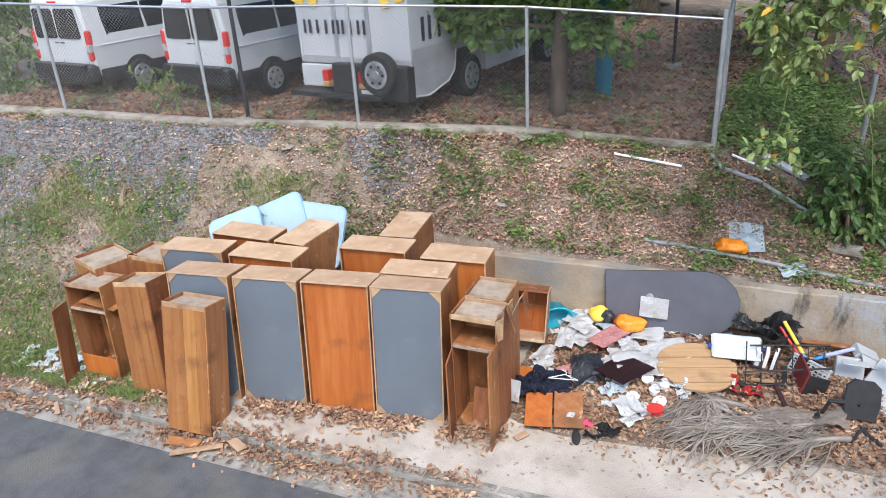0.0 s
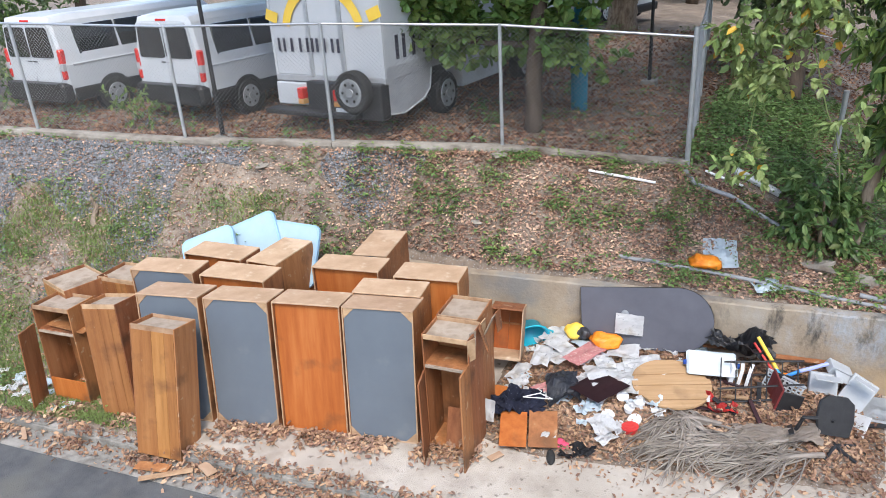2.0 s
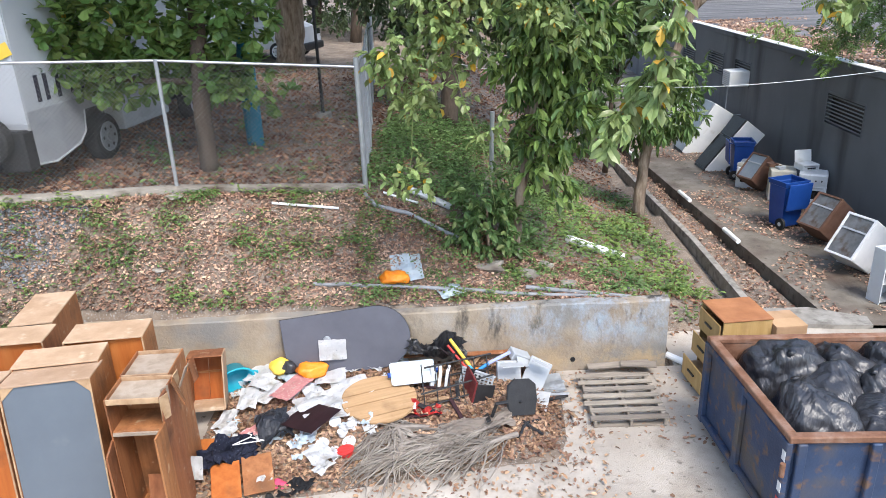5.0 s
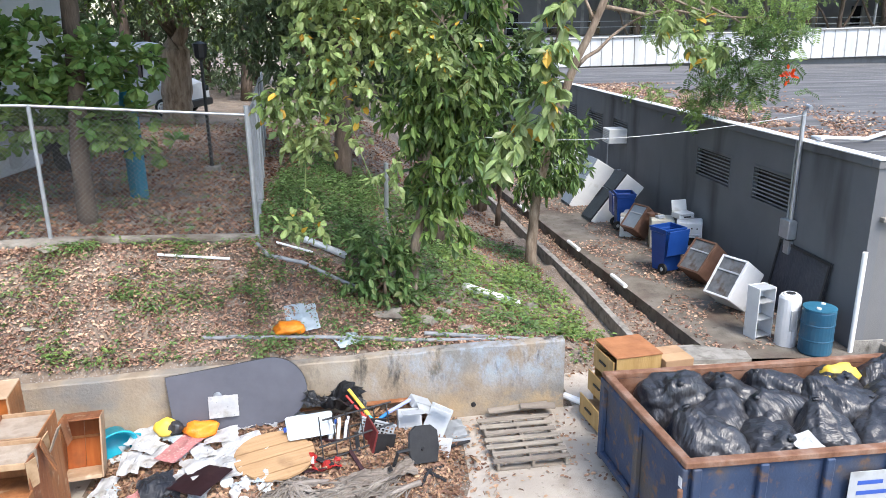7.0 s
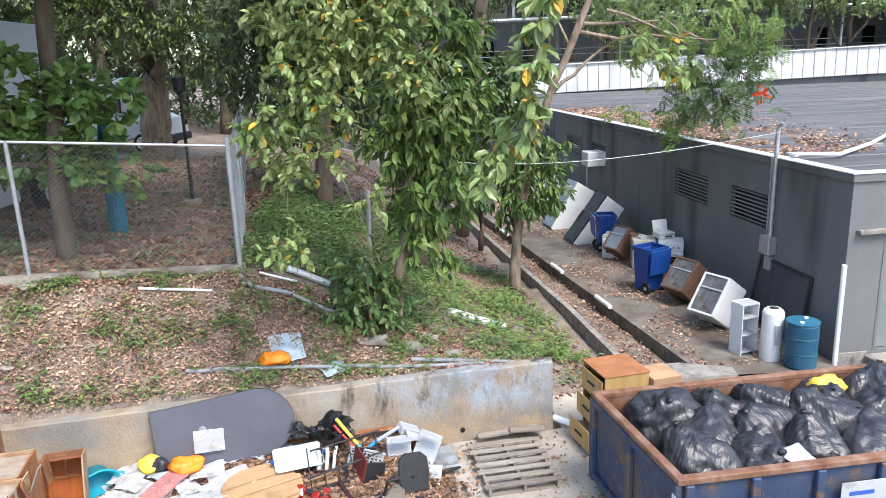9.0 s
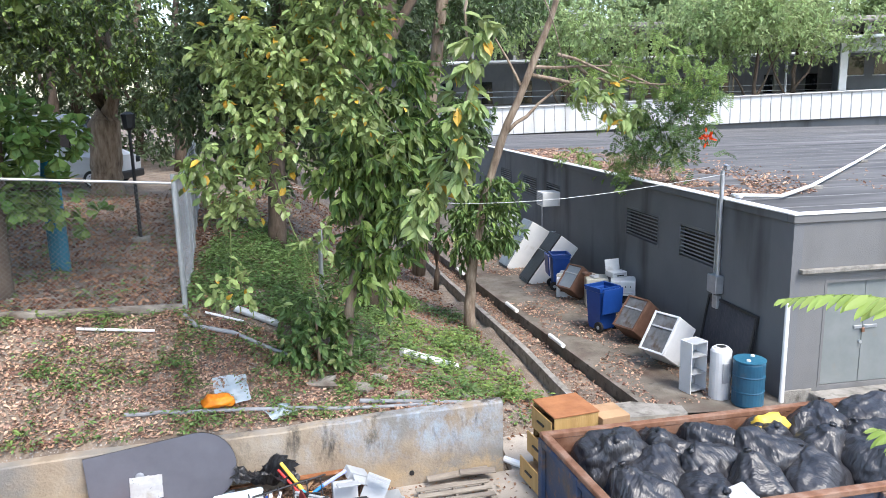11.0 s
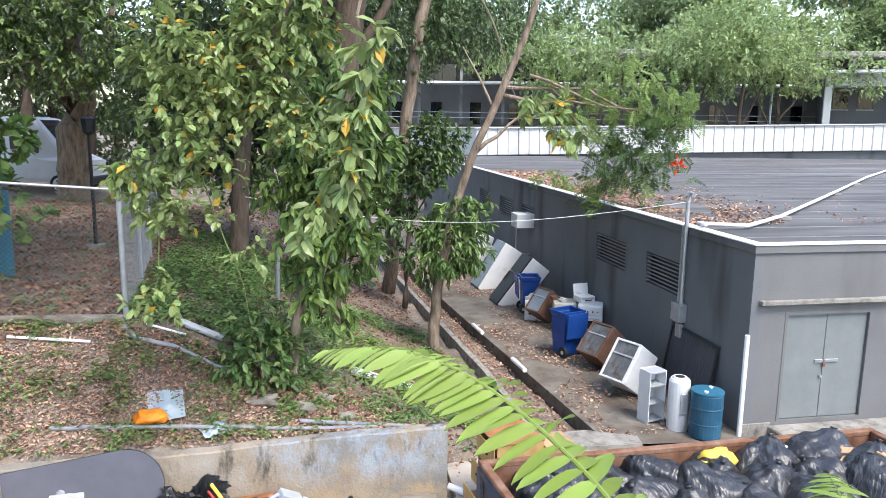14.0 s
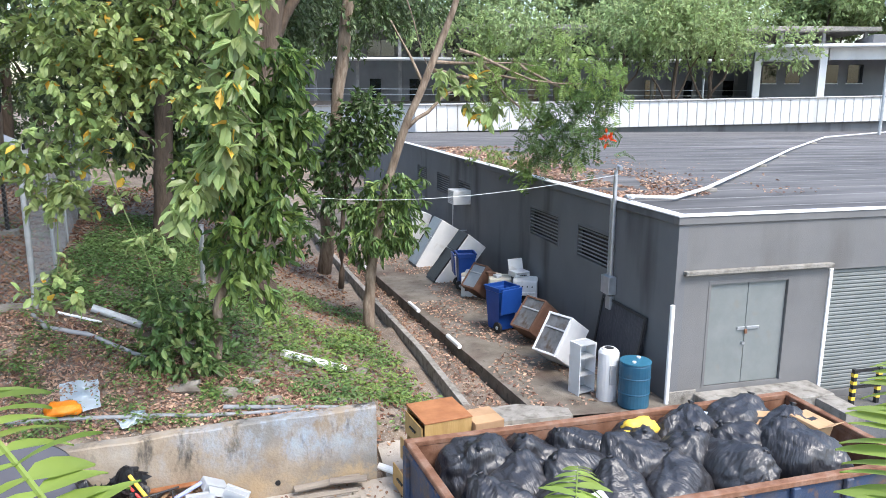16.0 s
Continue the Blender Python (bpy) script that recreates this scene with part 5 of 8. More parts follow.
sheet("black_cloth", "heap of dark blue spotted cloth", "cloth", -3.12, 4.62, 0.3, 25, 0.72, 0.4, NAVY, 0.26, 8, 27, 16, 12, 0.4)
sheet("black_cloth", "black crumpled cloth on concrete", "cloth", -2.15, 4.22, 0.07, 20, 0.46, 0.2, BLACKCLOTH, 0.14, 0, 26, 12, 8, 0.4)
lump("cloth", "bright pink scrap of cloth", "cloth", (-2.42, 4.29, 0.05), (0.14, 0.1, 0.05), mat("pink_cloth", [(0.6, 0.05, 0.12), (0.7, 0.1, 0.18)], 6, 0.8), 0, 0.5, 12)
lump("shoe_sole", "old dark rubber sandal", "shoe", (-2.44, 4.02, 0.03), (0.06, 0.15, 0.04), RUBBER, 20, 0.12, 13)
hanger = thing("coat_hanger", "pale wire coat hanger on dark cloth", "hanger", (-2.85, 4.66, 0.42), 15)
part("wire", tube([(-0.2, 0, 0), (0.2, 0, 0), (0.02, 0.1, 0.01), (-0.2, 0, 0)], 0.007, 6), WHITE, hanger)
part("hook", tube([(0.02, 0.1, 0.01), (0.04, 0.15, 0.01), (0.0, 0.18, 0.01)], 0.006, 6), WHITE, hanger)


def tub():
    t = thing("plastic_tub", "turquoise plastic tub lying on its side", "tub", (-3.7, 6.55, 0.36), 35, rx=100)
    ring = [(math.cos(k * math.tau / 16), math.sin(k * math.tau / 16)) for k in range(16)]
    bm = bmesh.new()
    rows = [[bm.verts.new((x * r * 1.25, y * r, z)) for x, y in ring] for r, z in ((0.15, 0.0), (0.2, 0.26), (0.23, 0.265), (0.23, 0.24), (0.19, 0.25), (0.14, 0.02))]
    for a, b in zip(rows, rows[1:]):
        for k in range(16):
            bm.faces.new((a[k], a[(k + 1) % 16], b[(k + 1) % 16], b[k]))
    bm.faces.new(rows[0][::-1]), bm.faces.new(rows[-1])
    part("body", bm, TURQ, t, smooth=True)
    part("handle", tube([(0.27, -0.08, 0.24), (0.33, -0.05, 0.24), (0.33, 0.05, 0.24), (0.27, 0.08, 0.24)], 0.015, 6), TURQ, t)


tub()


def tombstone_table():
    """A tabletop with one round end, leaning on the wall."""
    t = thing("tabletop", "dark slate grey tabletop with one round end against a wall", "tabletop", (-2.8, wall_y(-2.8) - 0.2, 0.2), 4.6, rx=80)
    o = [(0, 0.0), (1.45, 0.0)] + [(1.45 + 0.5 * math.sin(radians(180 * k / 14)), 0.5 - 0.5 * math.cos(radians(180 * k / 14))) for k in range(1, 14)] + [(1.45, 1.0), (0, 0.96)]
    turn = Matrix.Rotation(radians(5), 2)
    o = [tuple(turn @ Vector(p)) for p in o]
    part("board", prism(o, 0, 0.03), SLATE, t)
    part("edge_band", prism([(x * 1.004 - 0.004, y * 1.006 - 0.003) for x, y in o], 0.004, 0.026), BLACKPL, t)
    part("leg_socket", tube([(0.62, 0.62, 0.03), (0.62, 0.62, 0.06)], [0.06, 0.04], 14), GALV, t)


tombstone_table()


def round_table():
    t = thing("round_tabletop", "split round wooden tabletop lying on rubbish", "tabletop", (-1.3, 5.83, 0.3), 24, rx=5)
    edges = [-0.54, -0.36, -0.24, -0.05, 0.06, 0.2, 0.38, 0.54]
    for k, (y0, y1) in enumerate(zip(edges, edges[1:])):
        n = 8
        o = [(math.sqrt(max(0, 0.2925 - y * y)) * (1 - 0.05 * (k % 3 == 1)), y) for y in [lerp(y0, y1 - 0.012, i / n) for i in range(n + 1)]]
        o += [(-x, y) for x, y in reversed(o)]
        lift = (0.0, 0.012, 0.004, 0.016, -0.004, 0.01, 0.0)[k]
        part("plank", prism(o, lift, lift + 0.03), RAWBOARD, t)
    o2 = thing("round_tabletop", "round brown board under papers", "tabletop", (-1.42, 6.78, 0.26), 0, rx=12)
    part("board", tube([(0, 0, 0), (0, 0, 0.03)], 0.44, 28), RAWBOARD, o2)


round_table()


LIDWHITE = mat("pale_lid_plastic", [(0.55, 0.62, 0.68), (0.62, 0.68, 0.72)], 3, 0.5, bump=0.03)


def tray():
    t = thing("storage_lid", "pale plastic box lid with blue clips", "lid", (-0.85, 6.36, 0.42), 12, rx=16)
    part("lid", box(-0.34, -0.23, 0, 0.34, 0.23, 0.05, 0.03), LIDWHITE, t)
    part("rim", box(-0.3, -0.19, 0.05, 0.3, 0.19, 0.056, 0.002), LIDWHITE, t)
    for s in (-1, 1):
        part("clip", box(s * 0.34, -0.06, 0.02, s * 0.385, 0.0, 0.07, 0.005), mat("blue_clip", [(0.02, 0.06, 0.3), (0.03, 0.09, 0.36)], 4, 0.4), t, "blue clip")


tray()


def wire_junk():
    r = thing("metal_rack", "tangled black metal rack on a rubbish heap", "rack", (-0.02, 6.16, 0.16), 14)
    for z in (0.1, 0.32):
        part("rail", tube([(-0.75, -0.3, z), (0.35, -0.12, z + 0.05)], 0.014, 6), BLACKPL, r)
        part("rail", tube([(-0.6, 0.3, z + 0.06), (0.45, 0.4, z + 0.1)], 0.014, 6), BLACKPL, r)
    for k in range(6):
        x = -0.7 + 0.2 * k
        part("bar", tube([(x, -0.28 + 0.03 * k, 0.12), (x + 0.06, 0.34, 0.42)], 0.009, 6), BLACKPL, r)
    part("shelf_panel", box(-0.7, -0.2, 0.02, -0.1, 0.2, 0.05, 0.005, m=Matrix.Rotation(radians(12), 4, "X")), BLACKPL, r, "dark panel")
    sheet("plastic_bag", "shiny torn black plastic bag", "bag", -0.52, 6.78, 0.62, 12, 0.85, 0.5, BAG, 0.3, 14, 25, 20, 14, 0.35)
    c = thing("plastic_crate", "pale grey perforated plastic crate", "crate", (-0.18, 6.3, 0.26), -32, rx=-38)
    for i in range(6):
        part("slat", box(0.0, -0.012, i * 0.045, 0.55, 0.0, i * 0.045 + 0.02), GREYMETAL, c)
    for i in range(9):
        part("rib", box(i * 0.066, -0.016, 0, i * 0.066 + 0.022, -0.002, 0.25), GREYMETAL, c)
    part("rim", box(-0.01, -0.03, 0.25, 0.56, 0.02, 0.285, 0.006), GREYMETAL, c)
    m = thing("drawer_box", "broken maroon wooden drawer on its side", "drawer", (0.0, 5.8, 0.14), 16, ry=14)
    part("front", box(0, 0, 0, 0.03, 0.5, 0.45, 0.004), mat("maroon_wood", [(0.13, 0.02, 0.02), (0.19, 0.03, 0.03)], 3, 0.5), m, "maroon face")
    part("side", box(0.03, 0, 0, 0.3, 0.02, 0.42, 0.004), BLACKPL, m)
    part("side", box(0.03, 0.46, 0, 0.3, 0.48, 0.42, 0.004), BLACKPL, m)
    for i, (x, y, rz) in enumerate(((-0.6, 6.2, 12), (-0.5, 6.22, 4), (-0.4, 6.2, -5))):
        b = thing("binder", "worn book standing among rubbish", "book", (x, y, 0.2), rz, "books in the heap", ry=8)
        part("cover", box(0, 0, 0, 0.06, 0.24, 0.32, 0.004), (PAPER, EDGEWOOD, MAROON)[i], b)
        part("paper_block", box(0.008, -0.004, 0.01, 0.052, 0.23, 0.325), PAPER, b)


wire_junk()


def swimming_toy():
    cols = {"yellow": YELLOWP, "blue": mat("blue_foam", [(0.02, 0.18, 0.52), (0.05, 0.28, 0.62)], 3, 0.6), "light": mat("sky_foam", [(0.05, 0.4, 0.7), (0.08, 0.48, 0.75)], 3, 0.6), "red": REDFILM, "lilac": mat("lilac_plastic", [(0.3, 0.34, 0.62), (0.36, 0.4, 0.66)], 3, 0.5)}
    t = thing("toy_frame", "multicoloured plastic tube toy frame", "toy", (0.06, 6.42, 0.4), 0)
    part("yellow_tube", tube([(-0.36, 0.36, 0.36), (-0.06, 0.06, 0.07)], 0.026, 10), cols["yellow"], t, "yellow tube")
    part("red_tube", tube([(-0.4, 0.32, 0.28), (-0.1, 0.04, 0.03)], 0.018, 8), REDFILM, t, "red tube")
    part("blue_tube", tube([(-0.08, 0.06, 0.07), (0.04, -0.06, 0.0)], 0.028, 10), cols["light"], t, "light blue tube")
    part("blue_tube", tube([(-0.12, -0.12, -0.03), (0.08, 0.0, 0.04), (0.22, 0.08, 0.1)], 0.026, 10), cols["blue"], t, "blue tube")
    part("lilac_tube", tube([(0.22, 0.08, 0.1), (0.55, 0.24, 0.2)], 0.028, 10), cols["lilac"], t, "lilac tube")
    part("joint", box(0.02, -0.04, 0.0, 0.1, 0.04, 0.06, 0.01), ORANGEBAG, t, "orange joint")


swimming_toy()


def grey_cartons():
    for i, (x, y, z, rz, rx, ry, w, d, h) in enumerate(((0.42, 6.3, 0.14, 12, -22, 4, 0.36, 0.1, 0.44), (0.74, 6.42, 0.2, -14, -28, 22, 0.34, 0.12, 0.46), (0.62, 6.6, 0.5, 24, 12, 30, 0.34, 0.2, 0.12), (0.55, 6.1, 0.1, 4, 8, 0, 0.3, 0.2, 0.1))):
        c = thing("metal_casing", "dented pale grey sheet-metal casing", "casing", (x, y, z), rz, "grey casings in the heap", rx=rx, ry=ry)
        part("shell", box(0, 0, 0, w, d, h, 0.008), GREYMETAL, c)
        part("flap", box(0.02, -0.16, h - 0.012, w - 0.02, 0.0, h, 0.003, m=Matrix.Rotation(radians(14), 4, "X")), GREYMETAL, c)
    sheet("metal_sheet", "bent pale metal sheet on concrete", "sheet metal", 1.15, 6.5, 0.12, 14, 0.55, 0.4, GREYMETAL, 0.06, 10, 40, thick=0.004)
    sheet("panel", "white plastic panel on leaves", "panel", 0.95, 6.05, 0.14, -14, 0.4, 0.4, PAPER, 0.01, 12, 41, ragged_edge=0.02, thick=0.012)


grey_cartons()


def office_chair():
    c = thing("office_chair", "broken black office chair lying in rubbish", "chair", (0.72, 5.5, 0.06), 12)
    back = loft([[(x * s, y, z) for x, z in ((-0.2, 0.0), (0.2, 0.0), (0.24, 0.2), (0.22, 0.42), (0.12, 0.5), (-0.12, 0.5), (-0.22, 0.42), (-0.24, 0.2))] for y, s in ((0, 0.93), (0.02, 1.0), (0.05, 0.96))])
    ob = part("backrest", back, BLACKPL, c, "scuffed black backrest")
    ob.matrix_basis = pose(0.04, 0.05, 0.16, -24, 10, 10)
    part("back_bar", tube([(0.02, 0.12, 0.35), (0.0, 0.16, 0.15), (-0.05, 0.05, 0.08)], 0.022, 8), BLACKPL, c)
    part("seat", box(-0.42, -0.05, 0.1, -0.08, 0.36, 0.18, 0.03, m=Matrix.Rotation(radians(-20), 4, "Y")), BLACKPL, c)
    part("armrest", tube([(-0.4, 0.05, 0.2), (-0.34, 0.02, 0.42), (-0.18, 0.0, 0.44)], 0.025, 8), BLACKPL, c)
    for a in range(5):
        an = radians(a * 72 + 20)
        part("base_spoke", tube([(0.05, -0.05, 0.09), (0.05 + 0.3 * math.cos(an), -0.05 + 0.3 * math.sin(an), 0.05)], [0.03, 0.018], 7), BLACKPL, c)


office_chair()


def palm_fronds():
    """Dry fronds: tangled bundles of flat ribbons trailing from stout stems."""
    g = np.random.default_rng(21)
    for (x0, y0, x1, y1, n, bend, fan) in ((0.55, 5.5, -0.75, 4.85, 130, 0.12, 0.3), (0.35, 5.3, -1.0, 4.75, 120, -0.08, 0.35), (0.0, 5.05, -1.25, 4.6, 100, 0.05, 0.3), (-1.35, 5.6, -0.9, 4.55, 80, 0.2, 0.3), (0.65, 5.2, -0.35, 4.6, 80, 0.06, 0.45), (-0.55, 5.35, -1.3, 4.7, 80, -0.2, 0.3)):
        t = thing("palm_frond", "dry grey fallen palm frond", "palm frond", (0, 0, 0), group="fallen palm fronds")
        d = Vector((x1 - x0, y1 - y0, 0))
        s = Vector((-d.y, d.x, 0)).normalized()
        spine = [Vector((x0, y0, 0)) + d * (k / 8) + s * bend * math.sin(math.pi * k / 8) + Vector((0, 0, 0.1 + 0.13 * math.sin(math.pi * (0.15 + 0.8 * k / 8)))) for k in range(9)]
        part("stem", tube(spine, [0.04, 0.036, 0.03, 0.026, 0.022, 0.018, 0.014, 0.01, 0.006], 7), PALMGREY, t)
        bm = bmesh.new()
        for i in range(n):
            k = g.uniform(0.3, 7.4)
            p = spine[int(k)].lerp(spine[int(k) + 1], k % 1) + Vector((g.normal() * 0.03, g.normal() * 0.04, 0))
            ax = (spine[int(k) + 1] - spine[int(k)]).normalized()
            L = g.uniform(0.3, 0.8)
            o = s * L * g.normal(0, fan)
            curl = s * g.normal(0, 0.09)
            q = p + ax * L + o
            q.z = max(0.025, p.z - g.uniform(0.02, 0.18))
            m1 = p.lerp(q, 0.35) + curl + Vector((0, 0, g.uniform(0.0, 0.08)))
            m2 = p.lerp(q, 0.7) + curl * 0.7 + Vector((0, 0, g.uniform(-0.02, 0.05)))
            tube([p, m1, m2, q], [0.006, 0.012, 0.009, 0.002], 3, bm)
        part("foliage", bm, PALMGREY, t, "stringy dry leaflets")
    sheet("palm_sheath", "broad dry grey palm sheath", "palm sheath", 0.12, 5.28, 0.26, 22, 1.0, 0.3, PALMPALE, 0.12, 8, 24, 14, 8, 0.35, 0.01)


PALMPALE = mat("pale_palm_sheath", [(0.30, 0.25, 0.21), (0.42, 0.36, 0.31)], 3, 0.9, bump=0.3, stretch=(1, 8, 1))
palm_fronds()


def cans():
    for i, (x, y, m, r, h) in enumerate(((-1.86, 5.38, PAPER, 0.08, 0.05), (-1.97, 5.0, PAPER, 0.085, 0.04), (-1.72, 5.16, PAPER, 0.07, 0.06), (-1.62, 4.84, REDFILM, 0.11, 0.07), (-1.58, 5.26, PAPER, 0.06, 0.09), (-1.6, 5.02, PAPER, 0.09, 0.04))):
        c = thing("food_tub", "small %s tub on dead leaves" % ("red plastic" if m is REDFILM else "white plastic"), "tub", (x, y, pz(x, y, 0.01)), 30 * i, "small tubs in the heap", rx=20 - 9 * i)
        part("cup", tube([(0, 0, 0), (0, 0, h)], [r * 0.85, r], 16), m, c)
        part("lid", tube([(0, 0, h), (0, 0, h + 0.01)], r * 1.06, 16), m, c)


cans()


def loose_boards():
    for x, y, z, rz, w, d, m, tilt in ((-3.03, 4.2, 0.17, 19, 0.36, 0.56, ORANGEWOOD, 16), (-2.66, 4.34, 0.18, 19, 0.38, 0.58, BROWNWOOD, 17), (-3.5, 4.85, 0.18, 8, 0.3, 0.34, ORANGEWOOD, 10), (-3.1, 3.75, 0.03, 60, 0.2, 0.1, PALEWOOD, 0), (-1.7, 7.0, 0.45, 6, 0.6, 0.12, PALEWOOD, 0), (-2.6, 6.3, 0.25, 14, 0.7, 0.1, PALEWOOD, 0), (-0.6, 6.95, 0.4, 8, 0.9, 0.1, BROWNWOOD, 0), (0.3, 6.95, 0.42, 6, 1.0, 0.1, BROWNWOOD, 4),
                                       (-7.3, 1.85, -0.06, 14, 0.5, 0.16, BROWNWOOD, 0), (-7.0, 1.8, -0.05, 38, 0.7, 0.09, EDGEWOOD, 0), (-6.55, 2.1, -0.04, -20, 0.3, 0.14, PALEWOOD, 0), (-9.7, 1.62, -0.06, -30, 0.35, 0.06, PALEWOOD, 0)):
        b = part("board", box(-w / 2, -d / 2, 0, w / 2, d / 2, 0.018, 0.003), m)
        b.matrix_basis = pose(x, y, z, tilt, 0, rz)
        tagged(b, "loose broken wooden board among dead leaves", "board", "loose boards")
    b = part("board", box(0, 0, 0, 0.02, 0.36, 1.35, 0.003), BROWNWOOD)
    b.matrix_basis = pose(-9.98, 2.0, 0.0, 0, 6, 20)
    tagged(b, "thin brown board leaning on a wardrobe", "board", "loose boards")


loose_boards()


def pallet():
    p = thing("pallet", "grey weathered wooden pallet with a loose board", "pallet", (1.74, 5.55, 0), 3)
    for i in range(7):
        y = 0.02 + i * 0.185
        part("top_slat", ragged(box(-0.04 + 0.03 * math.sin(i * 2), y, 0.115, 1.06, y + 0.1, 0.135, 0.003), 0.004, i), PALLETWOOD, p)
    for x in (0.0, 0.5, 0.98):
        part("stringer", box(x, 0.0, 0.02, x + 0.04, 1.22, 0.115, 0.004), PALLETWOOD, p)
    for y in (0.02, 0.55, 1.1):
        part("bottom_slat", box(0, y, 0.0, 1.02, y + 0.1, 0.02), PALLETWOOD, p)
    for w, at, rz in ((1.0, (1.85, 6.95, 0.1), 8), (0.55, (2.35, 6.98, 0.14), -4)):
        b = part("board", box(0, 0, 0, w, 0.14, 0.025, 0.004), PALLETWOOD)
        b.matrix_basis = pose(*at, 8, 0, rz)
        tagged(b, "loose grey plank on a pallet", "board", "loose boards")


pallet()

# ---- pale blue plastic tables behind the beds ----
ICE = mat("pale_blue_plastic", [(0.25, 0.41, 0.58), (0.32, 0.48, 0.64)], 1.5, 0.45, bump=0.02)


def blue_table(at, rx, rz, w, d, spin=0.0):
    t = thing("plastic_table", "pale blue plastic tabletop leaning on the bank", "table", at, rz, "pale blue tables", rx=rx)
    m = Matrix.Rotation(radians(spin), 4, "Z")

    def outline(k, r):
        return [tuple((m @ Vector((cx + sx * (w / 2 - k - r) + r * math.cos(radians(a)), cy + sy * (d / 2 - k - r) + r * math.sin(radians(a)), 0)))[:2])
                for cx, cy, sx, sy, a0 in ((w / 2, d / 2, 1, 1, 0), (w / 2, d / 2, -1, 1, 90), (w / 2, d / 2, -1, -1, 180), (w / 2, d / 2, 1, -1, 270)) for a in range(a0, a0 + 91, 15)]
    part("top", prism(outline(0, 0.13), 0, 0.035), ICE, t)
    part("rim", prism(outline(0.0, 0.13), 0.037, 0.05), ICE, t)
    part("inset", prism(outline(0.035, 0.1), 0.0505, 0.054), ICE_PALE, t, "paler table face")
    return t


ICE_PALE = mat("paler_blue_plastic", [(0.30, 0.42, 0.52), (0.37, 0.49, 0.58)], 1.5, 0.45, bump=0.02, stain=((0.36, 0.40, 0.42), 3, 0.56, 0.8))
blue_table((-7.95, 5.06, 1.2), 66, 0, 1.16, 1.02)
blue_table((-8.42, 4.9, 1.22), 62, 4, 1.15, 0.8, 26)
blue_table((-9.0, 4.55, 1.3), 56, 8, 1.0, 0.6, 24)


# ---- skip full of bags ----
def skip():
    s = thing("skip", "rusty blue steel roll-off skip full of black bags", "skip", (3.44, 3.44, 0), 1.2)
    L, W, H, t = 5.65, 2.15, 1.33, 0.05
    part("long_side", box(0, 0, 0.16, L, t, H, 0.008), RUSTBLUE, s)
    part("long_side", box(0, W - t, 0.16, L, W, H, 0.008), RUSTBLUE, s)
    part("end_wall", box(0, t, 0.16, t, W - t, H, 0.008), RUSTBLUE, s)
    part("end_wall", box(L - t, t, 0.16, L, W - t, H, 0.008), RUSTBLUE, s)
    part("floor_plate", box(0, 0, 0.1, L, W, 0.16, 0.004), RUST, s)
    part("inner_face", box(t, W - t - 0.006, 0.3, L - t, W - t - 0.001, H), RUST, s, "rusted inner face")
    part("inner_face", box(L - t - 0.006, t, 0.3, L - t - 0.001, W - t - 0.008, H), RUST, s)
    for a in (box(-0.05, -0.05, H, L + 0.05, 0.06, H + 0.08, 0.012), box(-0.05, W - 0.06, H, L + 0.05, W + 0.05, H + 0.08, 0.012), box(-0.05, 0.06, H, 0.06, W - 0.06, H + 0.08, 0.012), box(L - 0.06, 0.06, H, L + 0.05, W - 0.06, H + 0.08, 0.012)):
        part("top_rail", a, RUST, s, "rusted top rail")
    for y in (-0.04, W / 2 - 0.05, W - 0.07):
        part("end_rib", box(-0.07, y, 0.12, 0.0, y + 0.11, H, 0.012), RUSTBLUE, s)
    for z in (0.14, H - 0.1):
        part("end_rail", box(-0.062, 0.0, z, 0.0, W, z + 0.1, 0.012), RUSTBLUE, s)
    for i in range(8):
        x = 0.04 + i * 0.76
        part("side_rib", box(x, -0.07, 0.12, x + 0.1, 0.0, H, 0.012), RUSTBLUE, s)
        part("side_rib", box(x, W, 0.12, x + 0.1, W + 0.07, H, 0.012), RUSTBLUE, s)
    part("side_rail", box(0, -0.062, 0.12, L, 0.0, 0.26, 0.012), RUSTBLUE, s)
    for y in (0.45, W - 0.6):
        part("skid_rail", box(0.05, y, 0.0, L, y + 0.12, 0.11, 0.01), RUST, s)
    for z in (0.4, 0.95):
        part("hinge", tube([(-0.1, -0.08, z), (-0.1, -0.08, z + 0.16)], 0.03, 8), RUST, s)
    for i in range(5):
        part("reflector", box(-0.075, -0.045, 0.3 + i * 0.2, -0.07, 0.03, 0.42 + i * 0.2), REDFILM if i % 2 else PAPER, s, "faded reflective strip")
    part("marking_plate", box(1.85, -0.075, 0.6, 2.65, -0.07, 1.15, 0.004), GREYMETAL, s, "white plate with faded marks")
    for k in range(3):
        part("marking_bar", box(1.95, -0.079, 0.72 + k * 0.13, 2.45 - 0.1 * k, -0.0755, 0.77 + k * 0.13), mat("blue_mark", [(0.03, 0.08, 0.35), (0.04, 0.1, 0.4)], 3, 0.5), s)
    for ob in s.children:  # the bent end leans outwards on its far side
        for v in ob.data.vertices:
            if v.co.x < 0.5:
                v.co.x -= 0.075 * max(0.0, v.co.y)
    return s


skip()


